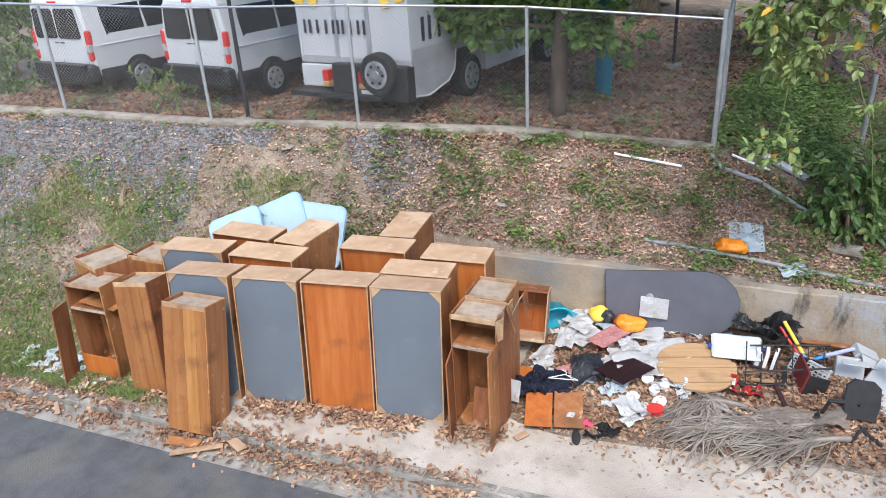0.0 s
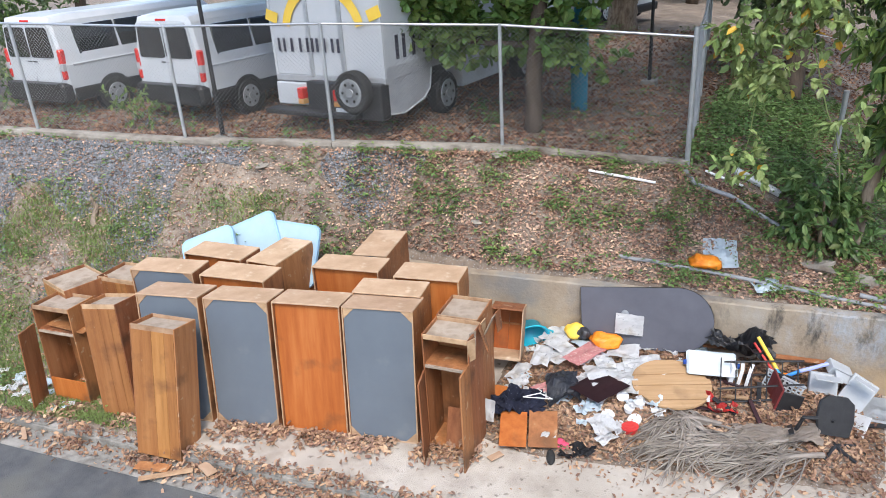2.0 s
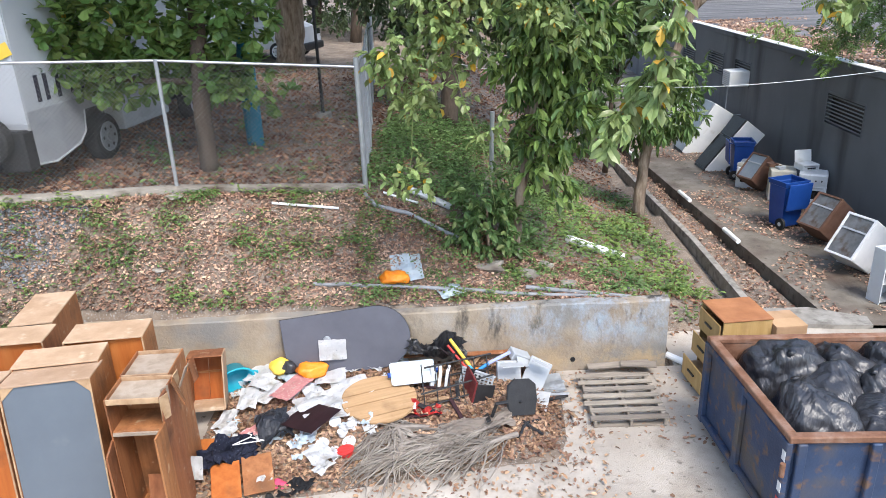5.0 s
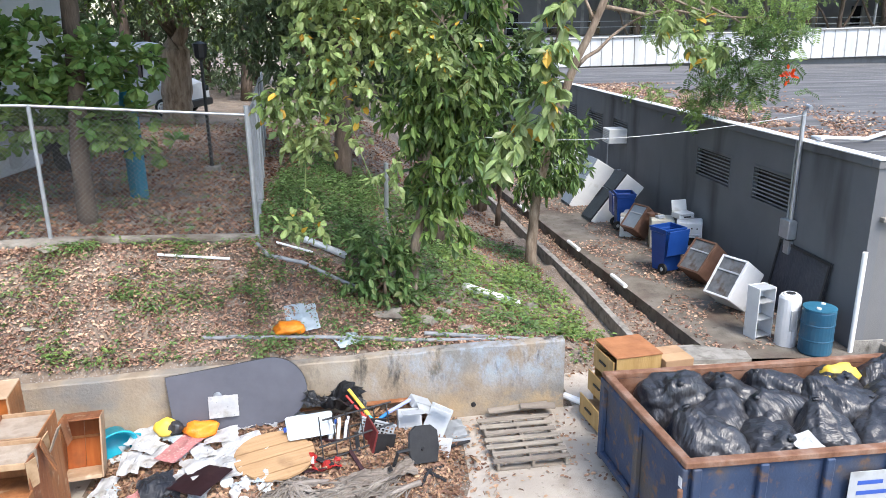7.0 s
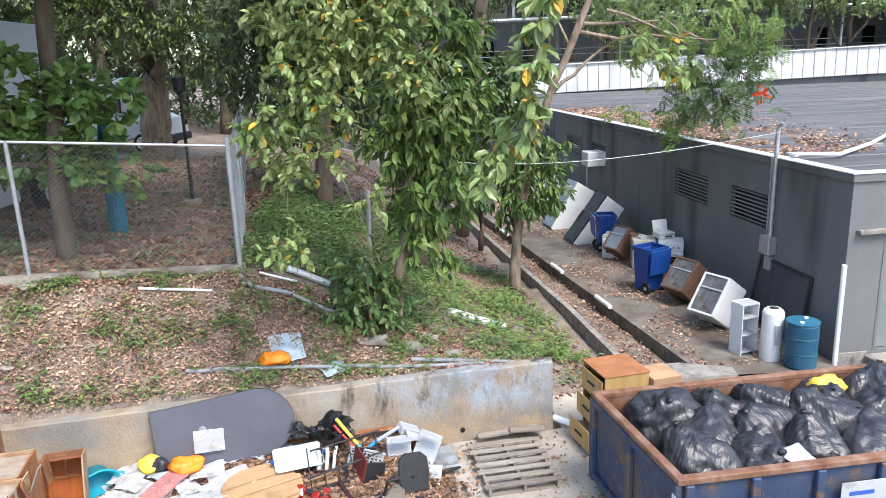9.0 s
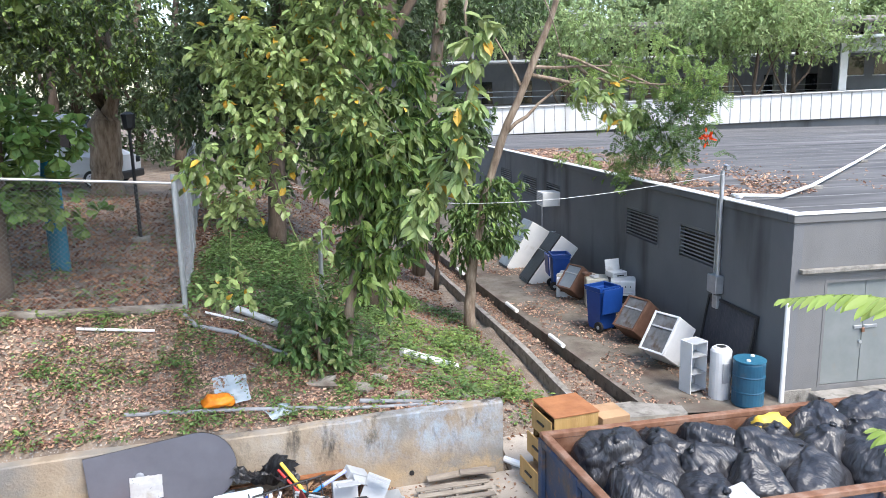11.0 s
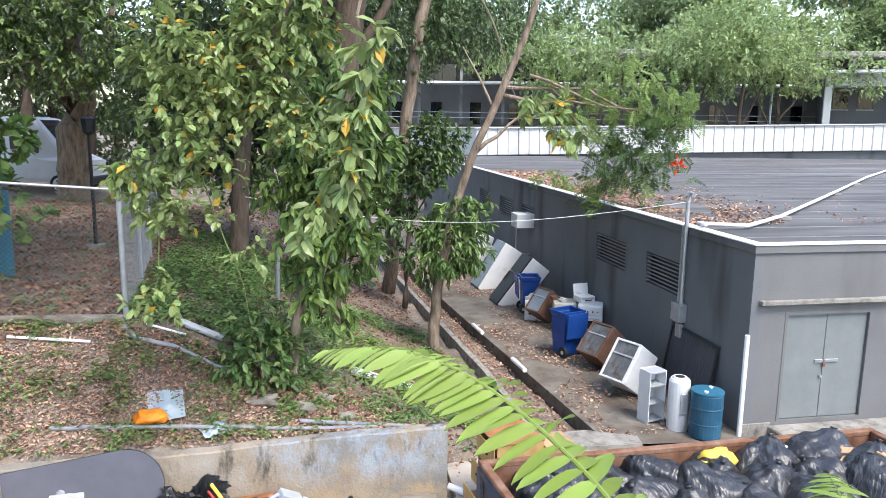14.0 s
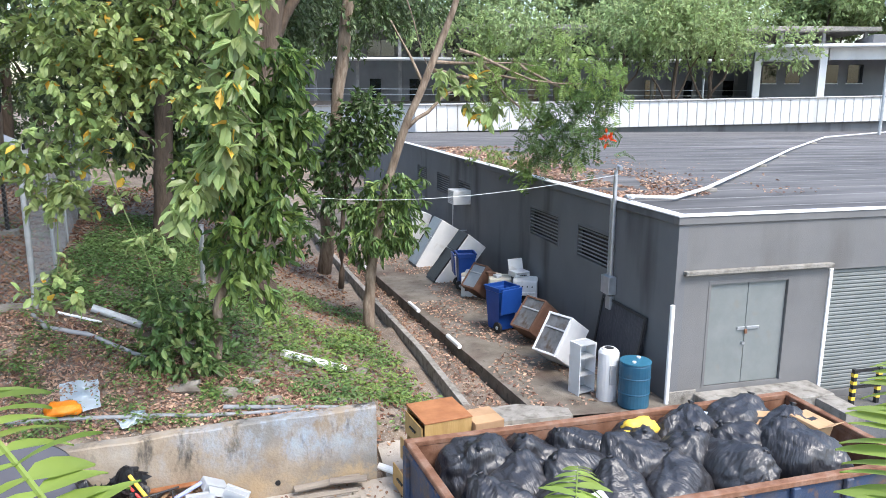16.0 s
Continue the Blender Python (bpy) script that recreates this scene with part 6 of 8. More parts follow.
def rubbish_bag(at, size, rz, seed):
    """A filled sack: a slumped round body gathered in folds towards its tied neck."""
    bm = bmesh.new()
    bmesh.ops.create_icosphere(bm, subdivisions=5, radius=1)
    neck = Vector((0.45 * math.sin(seed * 2.2), 0.45 * math.cos(seed * 1.7), 0.8)).normalized()
    side = neck.orthogonal().normalized()
    other = neck.cross(side)
    for v in bm.verts:
        n = v.co.normalized()
        c = n.dot(neck)
        phi = math.atan2(n.dot(side), n.dot(other))
        k = 1 + 0.17 * noise.noise(n * 1.3 + Vector((seed, 0, seed))) + 0.06 * noise.noise(n * 3.4 + Vector((0, seed, 0)))
        g_ = ease(-0.3, 0.9, c)
        wob = phi + 0.35 * noise.noise(n * 2.2 + Vector((0, 0, seed)))
        k -= 0.07 * g_ * abs(math.sin(4.5 * wob + seed)) + 0.028 * g_ * abs(math.sin(11 * wob + 2 * seed))
        k -= 0.03 * (1 - abs(noise.noise(n * 4.5 + Vector((seed, seed, 0))))) ** 6
        k += 0.16 * ease(0.9, 1.0, c)
        v.co = Vector((n.x * size[0] * k, n.y * size[1] * k, max(-0.5, n.z) * size[2] * k))
    b = part("rubbish_bag", bm, BAG, None, smooth=True)
    b.matrix_basis = pose(*at, 0, 0, rz)
    tagged(b, "shiny tied black rubbish bag in a skip", "rubbish bag", "black rubbish bags")
    bm = bmesh.new()
    rows = [[bm.verts.new((math.cos(q * math.tau / 9) * r * (1 + 0.3 * math.sin(q * 2.4 + seed)), math.sin(q * math.tau / 9) * r, z)) for q in range(9)] for r, z in ((0.06, -0.05), (0.025, 0.01), (0.035, 0.04), (0.05, 0.06))]
    for p, q in zip(rows, rows[1:]):
        for i in range(9):
            bm.faces.new((p[i], p[(i + 1) % 9], q[(i + 1) % 9], q[i]))
    bm.faces.new(rows[-1])
    knot = part("knot", bm, BAG, b, smooth=True)
    knot.matrix_basis = Matrix.Translation(Vector((neck.x * size[0], neck.y * size[1], neck.z * size[2])) * 1.04) @ neck.to_track_quat("Z", "Y").to_matrix().to_4x4()
    return b


g = np.random.default_rng(33)
k = 0
for row, y in enumerate((4.12, 4.66, 5.16)):
    for i in range(7):
        x = 3.95 + i * 0.8 + 0.38 * (row % 2) + g.uniform(-0.1, 0.1)
        if x < 8.5:
            rubbish_bag((x, y + g.uniform(-0.06, 0.06) + 0.02 * (x - 3.4), 1.03 + 0.08 * math.sin(x * 0.9) + g.uniform(-0.04, 0.13) + 0.03 * (x > 5)), (g.uniform(0.48, 0.62), g.uniform(0.38, 0.46), g.uniform(0.38, 0.48)), g.uniform(0, 180), k + 1)
            k += 1
tagged(part("rubbish_fill", ragged(box(3.46, 3.62, 0.2, 8.9, 5.6, 0.85), 0.06, 4), BAG), "dark mass of packed rubbish inside a skip", "rubbish")
lump("plastic_bag", "yellow printed plastic bag on black bags", "bag", (6.35, 5.3, 1.33), (0.3, 0.18, 0.15), YELLOWP, 10, 0.3, 51)
lump("plastic_bag", "blue and white plastic bag on black bags", "bag", (7.2, 5.35, 1.34), (0.25, 0.15, 0.14), BLUEPAPER, 10, 0.4, 52)
sheet("carton", "white and red flattened carton in a skip", "carton", 5.0, 3.8, 1.3, 20, 0.34, 0.26, PAPER, 0.02, 20, 53)


def carton(at, rz, w, d, h, label, rx=0, ry=0):
    c = thing("cardboard_box", label, "cardboard box", at, rz, "cardboard boxes", rx=rx, ry=ry)
    part("body", box(0, 0, 0, w, d, h, 0.006), CARD, c)
    part("flap", box(0, -0.14, h - 0.006, w, 0.0, h, 0, m=Matrix.Translation((0, 0, h)) @ Matrix.Rotation(radians(-40), 4, "X") @ Matrix.Translation((0, 0, -h))), CARD, c)
    part("slot", box(w * 0.3, d * 0.42, h, w * 0.7, d * 0.58, h + 0.003), BLACKPL, c)
    return c


carton((8.35, 4.4, 1.18), 25, 0.5, 0.4, 0.34, "open brown cardboard box on rubbish bags", 10, 8)
carton((7.85, 5.0, 1.18), -20, 0.45, 0.3, 0.2, "crushed brown cardboard box on rubbish bags", 20, 0)


def tall_cabinet():
    c = thing("filing_cabinet", "rust-topped wooden drawer cabinet with open drawers", "cabinet", (3.62, 6.3, 0), 8)
    w, d, h = 0.72, 0.72, 1.24
    wood = mat("yellow_veneer", [(0.40, 0.25, 0.09), (0.50, 0.33, 0.14)], 2, 0.55, stretch=(5, 5, 0.5), stain=((0.25, 0.13, 0.05), 2, 0.58, 0.8))
    part("side_panel", box(0, 0, 0, w, 0.02, h, 0.003), wood, c)
    part("side_panel", box(0, d - 0.02, 0, w, d, h, 0.003), wood, c)
    part("back_panel", box(w - 0.02, 0.02, 0, w, d - 0.02, h), wood, c)
    part("top", box(-0.01, -0.01, h, w + 0.01, d + 0.01, h + 0.025, 0.005), mat("rusty_brown_top", [(0.26, 0.10, 0.04), (0.4, 0.17, 0.07)], 3, 0.7), c, "rust-brown stained top")
    for i, (z, out) in enumerate(((0.06, 0.22), (0.45, 0.1), (0.84, 0.02))):
        dr = part("drawer", box(-out - 0.02, 0.03, z, -out, d - 0.03, z + 0.34, 0.004), wood, c)
        part("drawer_box", box(-out, 0.04, z, w - out - 0.1, d - 0.04, z + 0.2), EDGEWOOD, dr)
        part("handle", box(-out - 0.045, d * 0.35, z + 0.17, -out - 0.02, d * 0.65, z + 0.2, 0.004), BLACKPL, dr)
    b = thing("cardboard_box", "pale brown carton beside a cabinet", "cardboard box", (4.36, 6.3, 0.82), 8, "cardboard boxes")
    part("body", box(0, 0, 0, 0.46, 0.5, 0.34, 0.006), CARD, b)
    part("flap", box(0, 0.002, 0.34, 0.46, 0.248, 0.346), CARD, b)
    part("flap", box(0, 0.252, 0.34, 0.46, 0.498, 0.346), CARD, b)
    s = thing("side_table", "low wooden cabinet under a carton", "cabinet", (4.38, 6.35, 0), 8)
    part("body", box(0, 0, 0, 0.46, 0.55, 0.81, 0.005), wood, s)
    part("door", box(-0.012, 0.02, 0.03, 0.0, 0.53, 0.71, 0.003), wood, s)


tall_cabinet()

# ---- discarded appliances on the walkway ----
WHITEMETAL = mat("white_enamel", [(0.62, 0.64, 0.66), (0.74, 0.75, 0.76)], 2, 0.35, bump=0.02, stain=((0.45, 0.42, 0.38), 2.5, 0.6, 0.8))
STEELGREY = mat("grey_appliance_steel", [(0.22, 0.26, 0.30), (0.30, 0.34, 0.38)], 2, 0.4, 0.3, bump=0.03)
BINBLUE = mat("blue_bin_plastic", [(0.008, 0.045, 0.22), (0.014, 0.065, 0.28)], 2, 0.4, bump=0.04)
CREAM = mat("cream_enamel", [(0.48, 0.45, 0.38), (0.58, 0.55, 0.47)], 3, 0.45, bump=0.03, stain=((0.3, 0.24, 0.17), 4, 0.58, 0.75))
STAINED = mat("stained_grey_metal", [(0.13, 0.135, 0.14), (0.24, 0.245, 0.255)], 4, 0.45, 0.4, bump=0.1, stain=((0.12, 0.09, 0.07), 5, 0.5, 0.7))
BROWNRUST = mat("brown_rusty_casing", [(0.11, 0.055, 0.035), (0.18, 0.10, 0.07)], 3, 0.7, bump=0.1)


def fridge(at, rz, ry, rx, w, d, h, face, label):
    f = thing("refrigerator", label, "refrigerator", at, rz, "dumped refrigerators", rx=rx, ry=ry)
    part("cabinet", box(0, 0, 0, w, d, h, 0.02), WHITEMETAL, f)
    part("lower_door", box(-0.05, 0.01, 0.03, 0.0, d - 0.01, h * 0.62, 0.012), face, f)
    part("upper_door", box(-0.05, 0.01, h * 0.63, 0.0, d - 0.01, h - 0.01, 0.012), face, f)
    part("door_handle", box(-0.08, d - 0.1, h * 0.4, -0.05, d - 0.06, h * 0.6, 0.006), BLACKPL, f)
    part("toe_vent", box(-0.02, 0.03, -0.04, 0.02, d - 0.03, 0.03, 0.004), BLACKPL, f)
    return f


fridge((6.85, 21.0, 0.05), 4, 32, 0, 0.74, 0.85, 1.85, STEELGREY, "white refrigerator with grey doors tipped against a wall")
fridge((6.95, 18.7, 0.05), 4, 38, 0, 0.74, 0.85, 1.85, BLACKPL, "white refrigerator with black face tipped against a wall")
fridge((7.2, 24.5, 0.05), 2, 20, 0, 0.65, 0.7, 1.5, WHITEMETAL, "old white refrigerator leaning under trees")


def wheelie_bin(at, rz, h=1.05):
    b = thing("wheelie_bin", "blue plastic wheeled bin with open lid", "bin", at, rz, "blue bins")
    body = loft([[(x * s, y * s, z) for x, y in ((-0.26, -0.3), (0.26, -0.3), (0.26, 0.3), (-0.26, 0.3))] for z, s in ((0.06, 0.78), (0.2, 0.84), (h - 0.12, 1.0), (h - 0.1, 1.08), (h, 1.08))])
    bmesh.ops.delete(body, geom=[f for f in body.faces if all(v.co.z > h - 0.01 for v in f.verts)], context="FACES")
    bmesh.ops.solidify(body, geom=body.faces[:], thickness=0.015)
    part("body", body, BINBLUE, b)
    part("rim", wall_strip(-0.3, 0.3, -0.34, 0.34, [(-0.26, 0.26, -0.3, 0.3)], lambda bm, p, q, lo, hi: box(p, lo, h - 0.03, q, hi, h + 0.01, 0, bm)), BINBLUE, b)
    part("lid", box(0.31, -0.32, h - 0.62, 0.345, 0.32, h + 0.02, 0.012, m=Matrix.Rotation(radians(4), 4, "Y")), BINBLUE, b, "blue lid hanging open")
    part("handle", tube([(0.3, -0.26, h - 0.06), (0.38, -0.26, h - 0.03), (0.38, 0.26, h - 0.03), (0.3, 0.26, h - 0.06)], 0.015, 7), BINBLUE, b)
    for y in (-0.27, 0.27):
        wh = part("wheel", tube([(0.2, y - 0.03, 0.14), (0.2, y + 0.03, 0.14)], 0.14, 18), RUBBER, b)
        part("hub", tube([(0.2, y - 0.036, 0.14), (0.2, y + 0.036, 0.14)], 0.05, 10), GREYMETAL, wh)
    return b


wheelie_bin((7.4, 13.75, 0), -70, 1.15)
wheelie_bin((7.72, 17.95, 0), 172, 1.12)


def dumped(name, label, at, rz, rx, ry, w, d, h, shell, face, knobs=0):
    o = thing(name, label, name.replace("_", " "), at, rz, "dumped appliances", rx=rx, ry=ry)
    part("shell", box(0, 0, 0, w, d, h, 0.015), shell, o)
    part("door", box(0.04, -0.02, 0.1, w - 0.04, 0.0, h * 0.66, 0.01), face, o)
    part("door_window", box(0.12, -0.026, h * 0.3, w - 0.12, -0.02, h * 0.55, 0.002), DARKGLASS, o)
    part("panel", box(0.02, -0.025, h * 0.72, w - 0.02, 0.0, h - 0.02, 0.008), face, o)
    part("door_handle", tube([(0.08, -0.05, h * 0.63), (w - 0.08, -0.05, h * 0.63)], 0.012, 7), GREYMETAL, o)
    for i in range(knobs):
        part("knob", tube([(w * (0.2 + 0.2 * i), -0.05, h * 0.83), (w * (0.2 + 0.2 * i), -0.025, h * 0.83)], 0.02, 9), BLACKPL, o)
    return o


def tipped_shell(name, label, at, rz, ry, w, d, h, shell, face):
    """A casing tipped onto one edge, its stripped face turned up and away from the wall."""
    o = thing(name, label, name.replace("_", " "), (at[0], at[1], at[2] + w * math.sin(radians(ry))), rz, "dumped appliances", ry=ry)
    part("shell", box(0, 0, 0, w, d, h, 0.014), shell, o)
    e = 0.045
    for a in (box(-0.04, 0, 0, 0, d, e, 0.004), box(-0.04, 0, h - e, 0, d, h, 0.004), box(-0.04, 0, e, 0, e, h - e, 0.004), box(-0.04, d - e, e, 0, d, h - e, 0.004)):
        part("face_rim", a, shell, o)
    part("face", box(-0.012, e, e, 0.0, d - e, h - e), face, o, "stained metal face")
    part("crossbar", box(-0.034, e, h * 0.62, -0.014, d - e, h * 0.66, 0.003), GREYMETAL, o)
    return o


dumped("stove", "white enamel stove standing by a wall", (8.2, 15.1, 0), -24, 0, 0, 0.66, 0.6, 0.9, WHITEMETAL, WHITEMETAL, 4)
dumped("stove", "white stove with items piled on top", (7.75, 15.75, 0), -16, 0, 0, 0.62, 0.6, 0.82, CREAM, CREAM)
tipped_shell("washing_machine", "white washer tipped against a wall", (7.45, 10.5, 0.02), 24, 35, 0.66, 0.66, 0.92, WHITEMETAL, STAINED)
tipped_shell("oven", "brown rusty oven casing tipped on its edge", (7.55, 12.2, 0.02), 22, 40, 0.6, 0.66, 0.85, BROWNRUST, STAINED)
tipped_shell("oven", "brown casing tipped among white appliances", (7.5, 16.3, 0.02), 24, 40, 0.55, 0.6, 0.8, BROWNRUST, STEELGREY)
dumped("dryer", "white appliance shell lying open", (7.62, 11.45, 0.0), -40, 0, 0, 0.52, 0.5, 0.52, WHITEMETAL, WHITEMETAL)
pr = dumped("printer", "white plastic printer on a stove", (8.35, 15.3, 0.9), 10, 0, 0, 0.46, 0.4, 0.16, WHITEMETAL, GREYMETAL)
part("lid", swung(box(0, 0, 0, 0.46, 0.03, 0.3, 0.01), Matrix.Translation((0, 0.36, 0.16)) @ Matrix.Rotation(radians(-14), 4, "X")), WHITEMETAL, pr, "raised scanner lid")
dumped("dryer", "white appliance shell with scrap on top", (7.3, 17.0, 0), -24, 0, 0, 0.6, 0.55, 0.6, WHITEMETAL, WHITEMETAL)
g3 = np.random.default_rng(19)
for k in range(9):
    on = k < 5
    x, y, z = (7.45 + g3.uniform(0, 0.4), 17.0 + g3.uniform(0, 0.35), 0.6) if on else (7.85 + g3.uniform(0, 0.35), 15.8 + g3.uniform(0, 0.4), 0.82)
    b = part("scrap", ragged(box(-0.13, -0.09, 0, 0.13, 0.09, 0.09, 0.01), 0.03, k), (GREYMETAL, CREAM, BROWNRUST)[k % 3])
    b.matrix_basis = pose(x, y, z, g3.uniform(-15, 15), g3.uniform(-15, 15), g3.uniform(0, 180))
    tagged(b, "dented scrap of metal casing on an appliance", "scrap", "scrap on appliances")
for k, (x, y, w, d, h) in enumerate(((7.95, 17.3, 0.42, 0.3, 0.5), (8.35, 12.75, 0.3, 0.25, 0.2), (8.1, 13.0, 0.2, 0.2, 0.15), (7.9, 12.9, 0.25, 0.18, 0.12))):
    b = part("carton", ragged(box(0, 0, 0, w, d, h, 0.01), 0.015, k), CARD if k == 0 else CREAM)
    b.matrix_basis = pose(x, y, 0.0, 0, 0, 20 * k)
    tagged(b, "small worn %s among dumped appliances" % ("brown carton" if k == 0 else "cream casing"), "carton")


def heater(at, label):
    o = thing("water_heater", label, "water heater", at)
    part("tank", tube([(0, 0, 0), (0, 0, 0.95), (0, 0, 1.0)], [0.2, 0.2, 0.17], 22), WHITEMETAL, o, smooth=False)
    part("top_ring", tube([(0, 0, 1.0), (0, 0, 1.03)], [0.15, 0.13], 18), WHITEMETAL, o)
    part("top_hole", tube([(0, 0, 1.03), (0, 0, 1.033)], 0.09, 16), BLACKPL, o)
    part("access_panel", box(-0.07, -0.215, 0.35, 0.07, -0.19, 0.75, 0.006), GREYMETAL, o)


heater((7.95, 9.15, 0), "white cylindrical water heater on the walkway")
rk = thing("metal_rack", "white metal cabinet rack on the walkway", "rack", (7.45, 9.35, 0), 14)
part("back", box(0, 0.3, 0, 0.4, 0.33, 1.05, 0.006), WHITEMETAL, rk)
for x in (0, 0.38):
    part("side", box(x, 0, 0, x + 0.02, 0.3, 1.05, 0.004), WHITEMETAL, rk)
for z in (0.05, 0.4, 0.75, 1.02):
    part("shelf", box(0.02, 0.0, z, 0.38, 0.3, z + 0.02), GREYMETAL, rk)
dr = thing("drum", "blue plastic drum with a leaf-strewn lid", "drum", (8.28, 8.72, 0))
part("body", tube([(0, 0, 0), (0, 0, 0.04), (0, 0, 0.28), (0, 0, 0.3), (0, 0, 0.32), (0, 0, 0.58), (0, 0, 0.6), (0, 0, 0.62), (0, 0, 0.84), (0, 0, 0.88)], [0.27, 0.29, 0.29, 0.3, 0.29, 0.29, 0.3, 0.29, 0.29, 0.27], 28), mat("drum_blue", [(0.01, 0.065, 0.125), (0.016, 0.095, 0.165)], 2, 0.4, stain=((0.07, 0.1, 0.12), 3, 0.58, 0.8)), dr)
part("lid", tube([(0, 0, 0.88), (0, 0, 0.9), (0, 0, 0.905)], [0.295, 0.295, 0.27], 28), mat("drum_lid", [(0.02, 0.11, 0.18), (0.035, 0.15, 0.23)], 3, 0.5), dr)
for x, y in ((0.12, 0.1), (-0.1, -0.12)):
    part("bung", tube([(x, y, 0.9), (x, y, 0.93)], 0.04, 10), WHITE, dr)
tv = thing("screen_panel", "large black framed panel leaning on a grey wall", "panel", (8.75, 9.55, 0.05), 0, ry=9)
part("board", box(0, 0, 0, 0.04, 1.85, 1.4, 0.01), BLACKPL, tv)
part("glass", box(-0.006, 0.07, 0.07, 0.0, 1.78, 1.33, 0.002), DARKFILM, tv)
for a in (box(-0.03, 0, 0, 0, 1.85, 0.06, 0.006), box(-0.03, 0, 1.34, 0, 1.85, 1.4, 0.006), box(-0.03, 0, 0.06, 0, 0.06, 1.34, 0.006), box(-0.03, 1.79, 0.06, 0, 1.85, 1.34, 0.006)):
    part("frame", a, BLACKPL, tv)
ac = thing("air_conditioner", "white window air conditioner on a wall bracket", "air conditioner", (8.35, 21.6, 2.05))
part("casing", box(0, 0, 0, 0.66, 0.75, 0.5, 0.015), WHITEMETAL, ac)
for i in range(7):
    part("fin", box(-0.012, 0.05, 0.05 + i * 0.06, 0.0, 0.7, 0.075 + i * 0.06), GREYMETAL, ac)
part("bracket", tube([(0.1, 0.4, 0), (0.1, 0.4, -1.0), (0.62, 0.4, -1.0)], 0.025, 7), GALV, ac)
wire = thing("overhead_cable", "white cable sagging from trees to a mast", "cable")
part("cable", tube([(lerp(-0.6, 8.91, k / 16), lerp(15.5, 10.95, k / 16), 3.72 + 0.28 * (k / 16) - 0.55 * math.sin(math.pi * k / 16) + 0.15) for k in range(17)], 0.007, 6), WHITE, wire)
for x, y, rz in ((5.98, 12.6, 94), (5.72, 15.7, 95), (5.2, 20.5, 95)):
    p = part("pipe_stub", tube([(0, 0, 0), (0.85, 0, 0)], 0.055, 10), WHITE)
    p.matrix_basis = pose(x, y, 0.05, 0, 0, rz)
    tagged(p, "short white plastic pipe on a concrete edge", "pipe", "white pipe stubs")
PIPEGREY = mat("weathered_grey_pipe", [(0.20, 0.205, 0.215), (0.32, 0.325, 0.335)], 4, 0.6, bump=0.05)
for run, r, m, lab in ((((1.88, 10.37), (3.1, 11.1)), 0.085, WHITE, "thick white plastic pipe lying in weeds"), (((-2.47, 7.33), (-1.18, 7.42), (0.17, 7.48), (2.04, 7.5)), 0.03, PIPEGREY, "long grey metal pole lying behind a wall"),
                       (((-1.8, 8.78), (-0.89, 8.7), (0.1, 8.45)), 0.035, PIPEGREY, "grey pipe running down the bank"), (((-1.51, 9.05), (-0.9, 8.99)), 0.02, WHITE, "thin white plastic pipe on soil"), (((-1.05, 9.16), (-0.35, 9.2)), 0.06, GREYMETAL, "broken grey drain pipe on soil"),
                       (((-3.26, 8.25), (-2.19, 8.45)), 0.022, WHITE, "thin white pipe beside a footing"), (((0.9, 7.62), (2.6, 7.66)), 0.035, PIPEGREY, "second grey pole lying behind a wall")):
    pts = []
    for (x0, y0), (x1, y1) in zip(run, run[1:]):
        pts += [(lerp(x0, x1, k / 5), lerp(y0, y1, k / 5)) for k in range(5)]
    pts.append(run[-1])
    lift = max(height(x, y) - lerp(height(*pts[0]), height(*pts[-1]), k / (len(pts) - 1)) for k, (x, y) in enumerate(pts)) if len(run) == 2 else 0.0
    line = [Vector((x, y, (lerp(height(*pts[0]), height(*pts[-1]), k / (len(pts) - 1)) + 0.5 * lift if len(run) == 2 else height(x, y)) + r + 0.02)) for k, (x, y) in enumerate(pts)]
    tagged(part("pipe", tube(line, r, 10), m), lab, "pipe")
tagged(part("pipe", tube([(3.15, 7.4, 0.12), (3.45, 7.2, 0.06), (3.75, 7.05, 0.06)], 0.055, 10), WHITE), "short white pipe on the ground", "pipe")
tagged(part("ground_post", tube([(0.4, 12.4, 1.5), (0.45, 12.3, 3.2)], 0.05, 10), GALV), "grey metal post standing in weeds", "post")
sheet("plastic_bag", "white plastic bag flattened on leaves", "bag", -1.02, 7.75, height(-1.02, 7.75) + 0.06, 12, 0.5, 0.6, BLUEPAPER, 0.05, 22, 71)
lump("plastic_bag", "orange pumpkin printed plastic bag", "bag", (-1.2, 7.52, height(-1.2, 7.52) + 0.08), (0.26, 0.18, 0.12), ORANGEBAG, 0, 0.3, 72)
sheet("plastic_bag", "pale crumpled plastic bag on the bank", "bag", -0.3, 7.42, height(-0.3, 7.42) + 0.06, 30, 0.42, 0.3, BLUEPAPER, 0.08, 10, 73)
for i in range(22):
    x, y = -11.4 + 0.09 * i + 0.2 * math.sin(i * 5), 2.35 + 0.22 * math.sin(i * 2.3)
    sheet("paper", "small scrap of white paper on grass", "paper", x, y, height(x, y) + 0.05, 40 * i, 0.2, 0.14, (PAPER, BLUEPAPER)[i % 3 == 0], 0.04, 0, 80 + i)


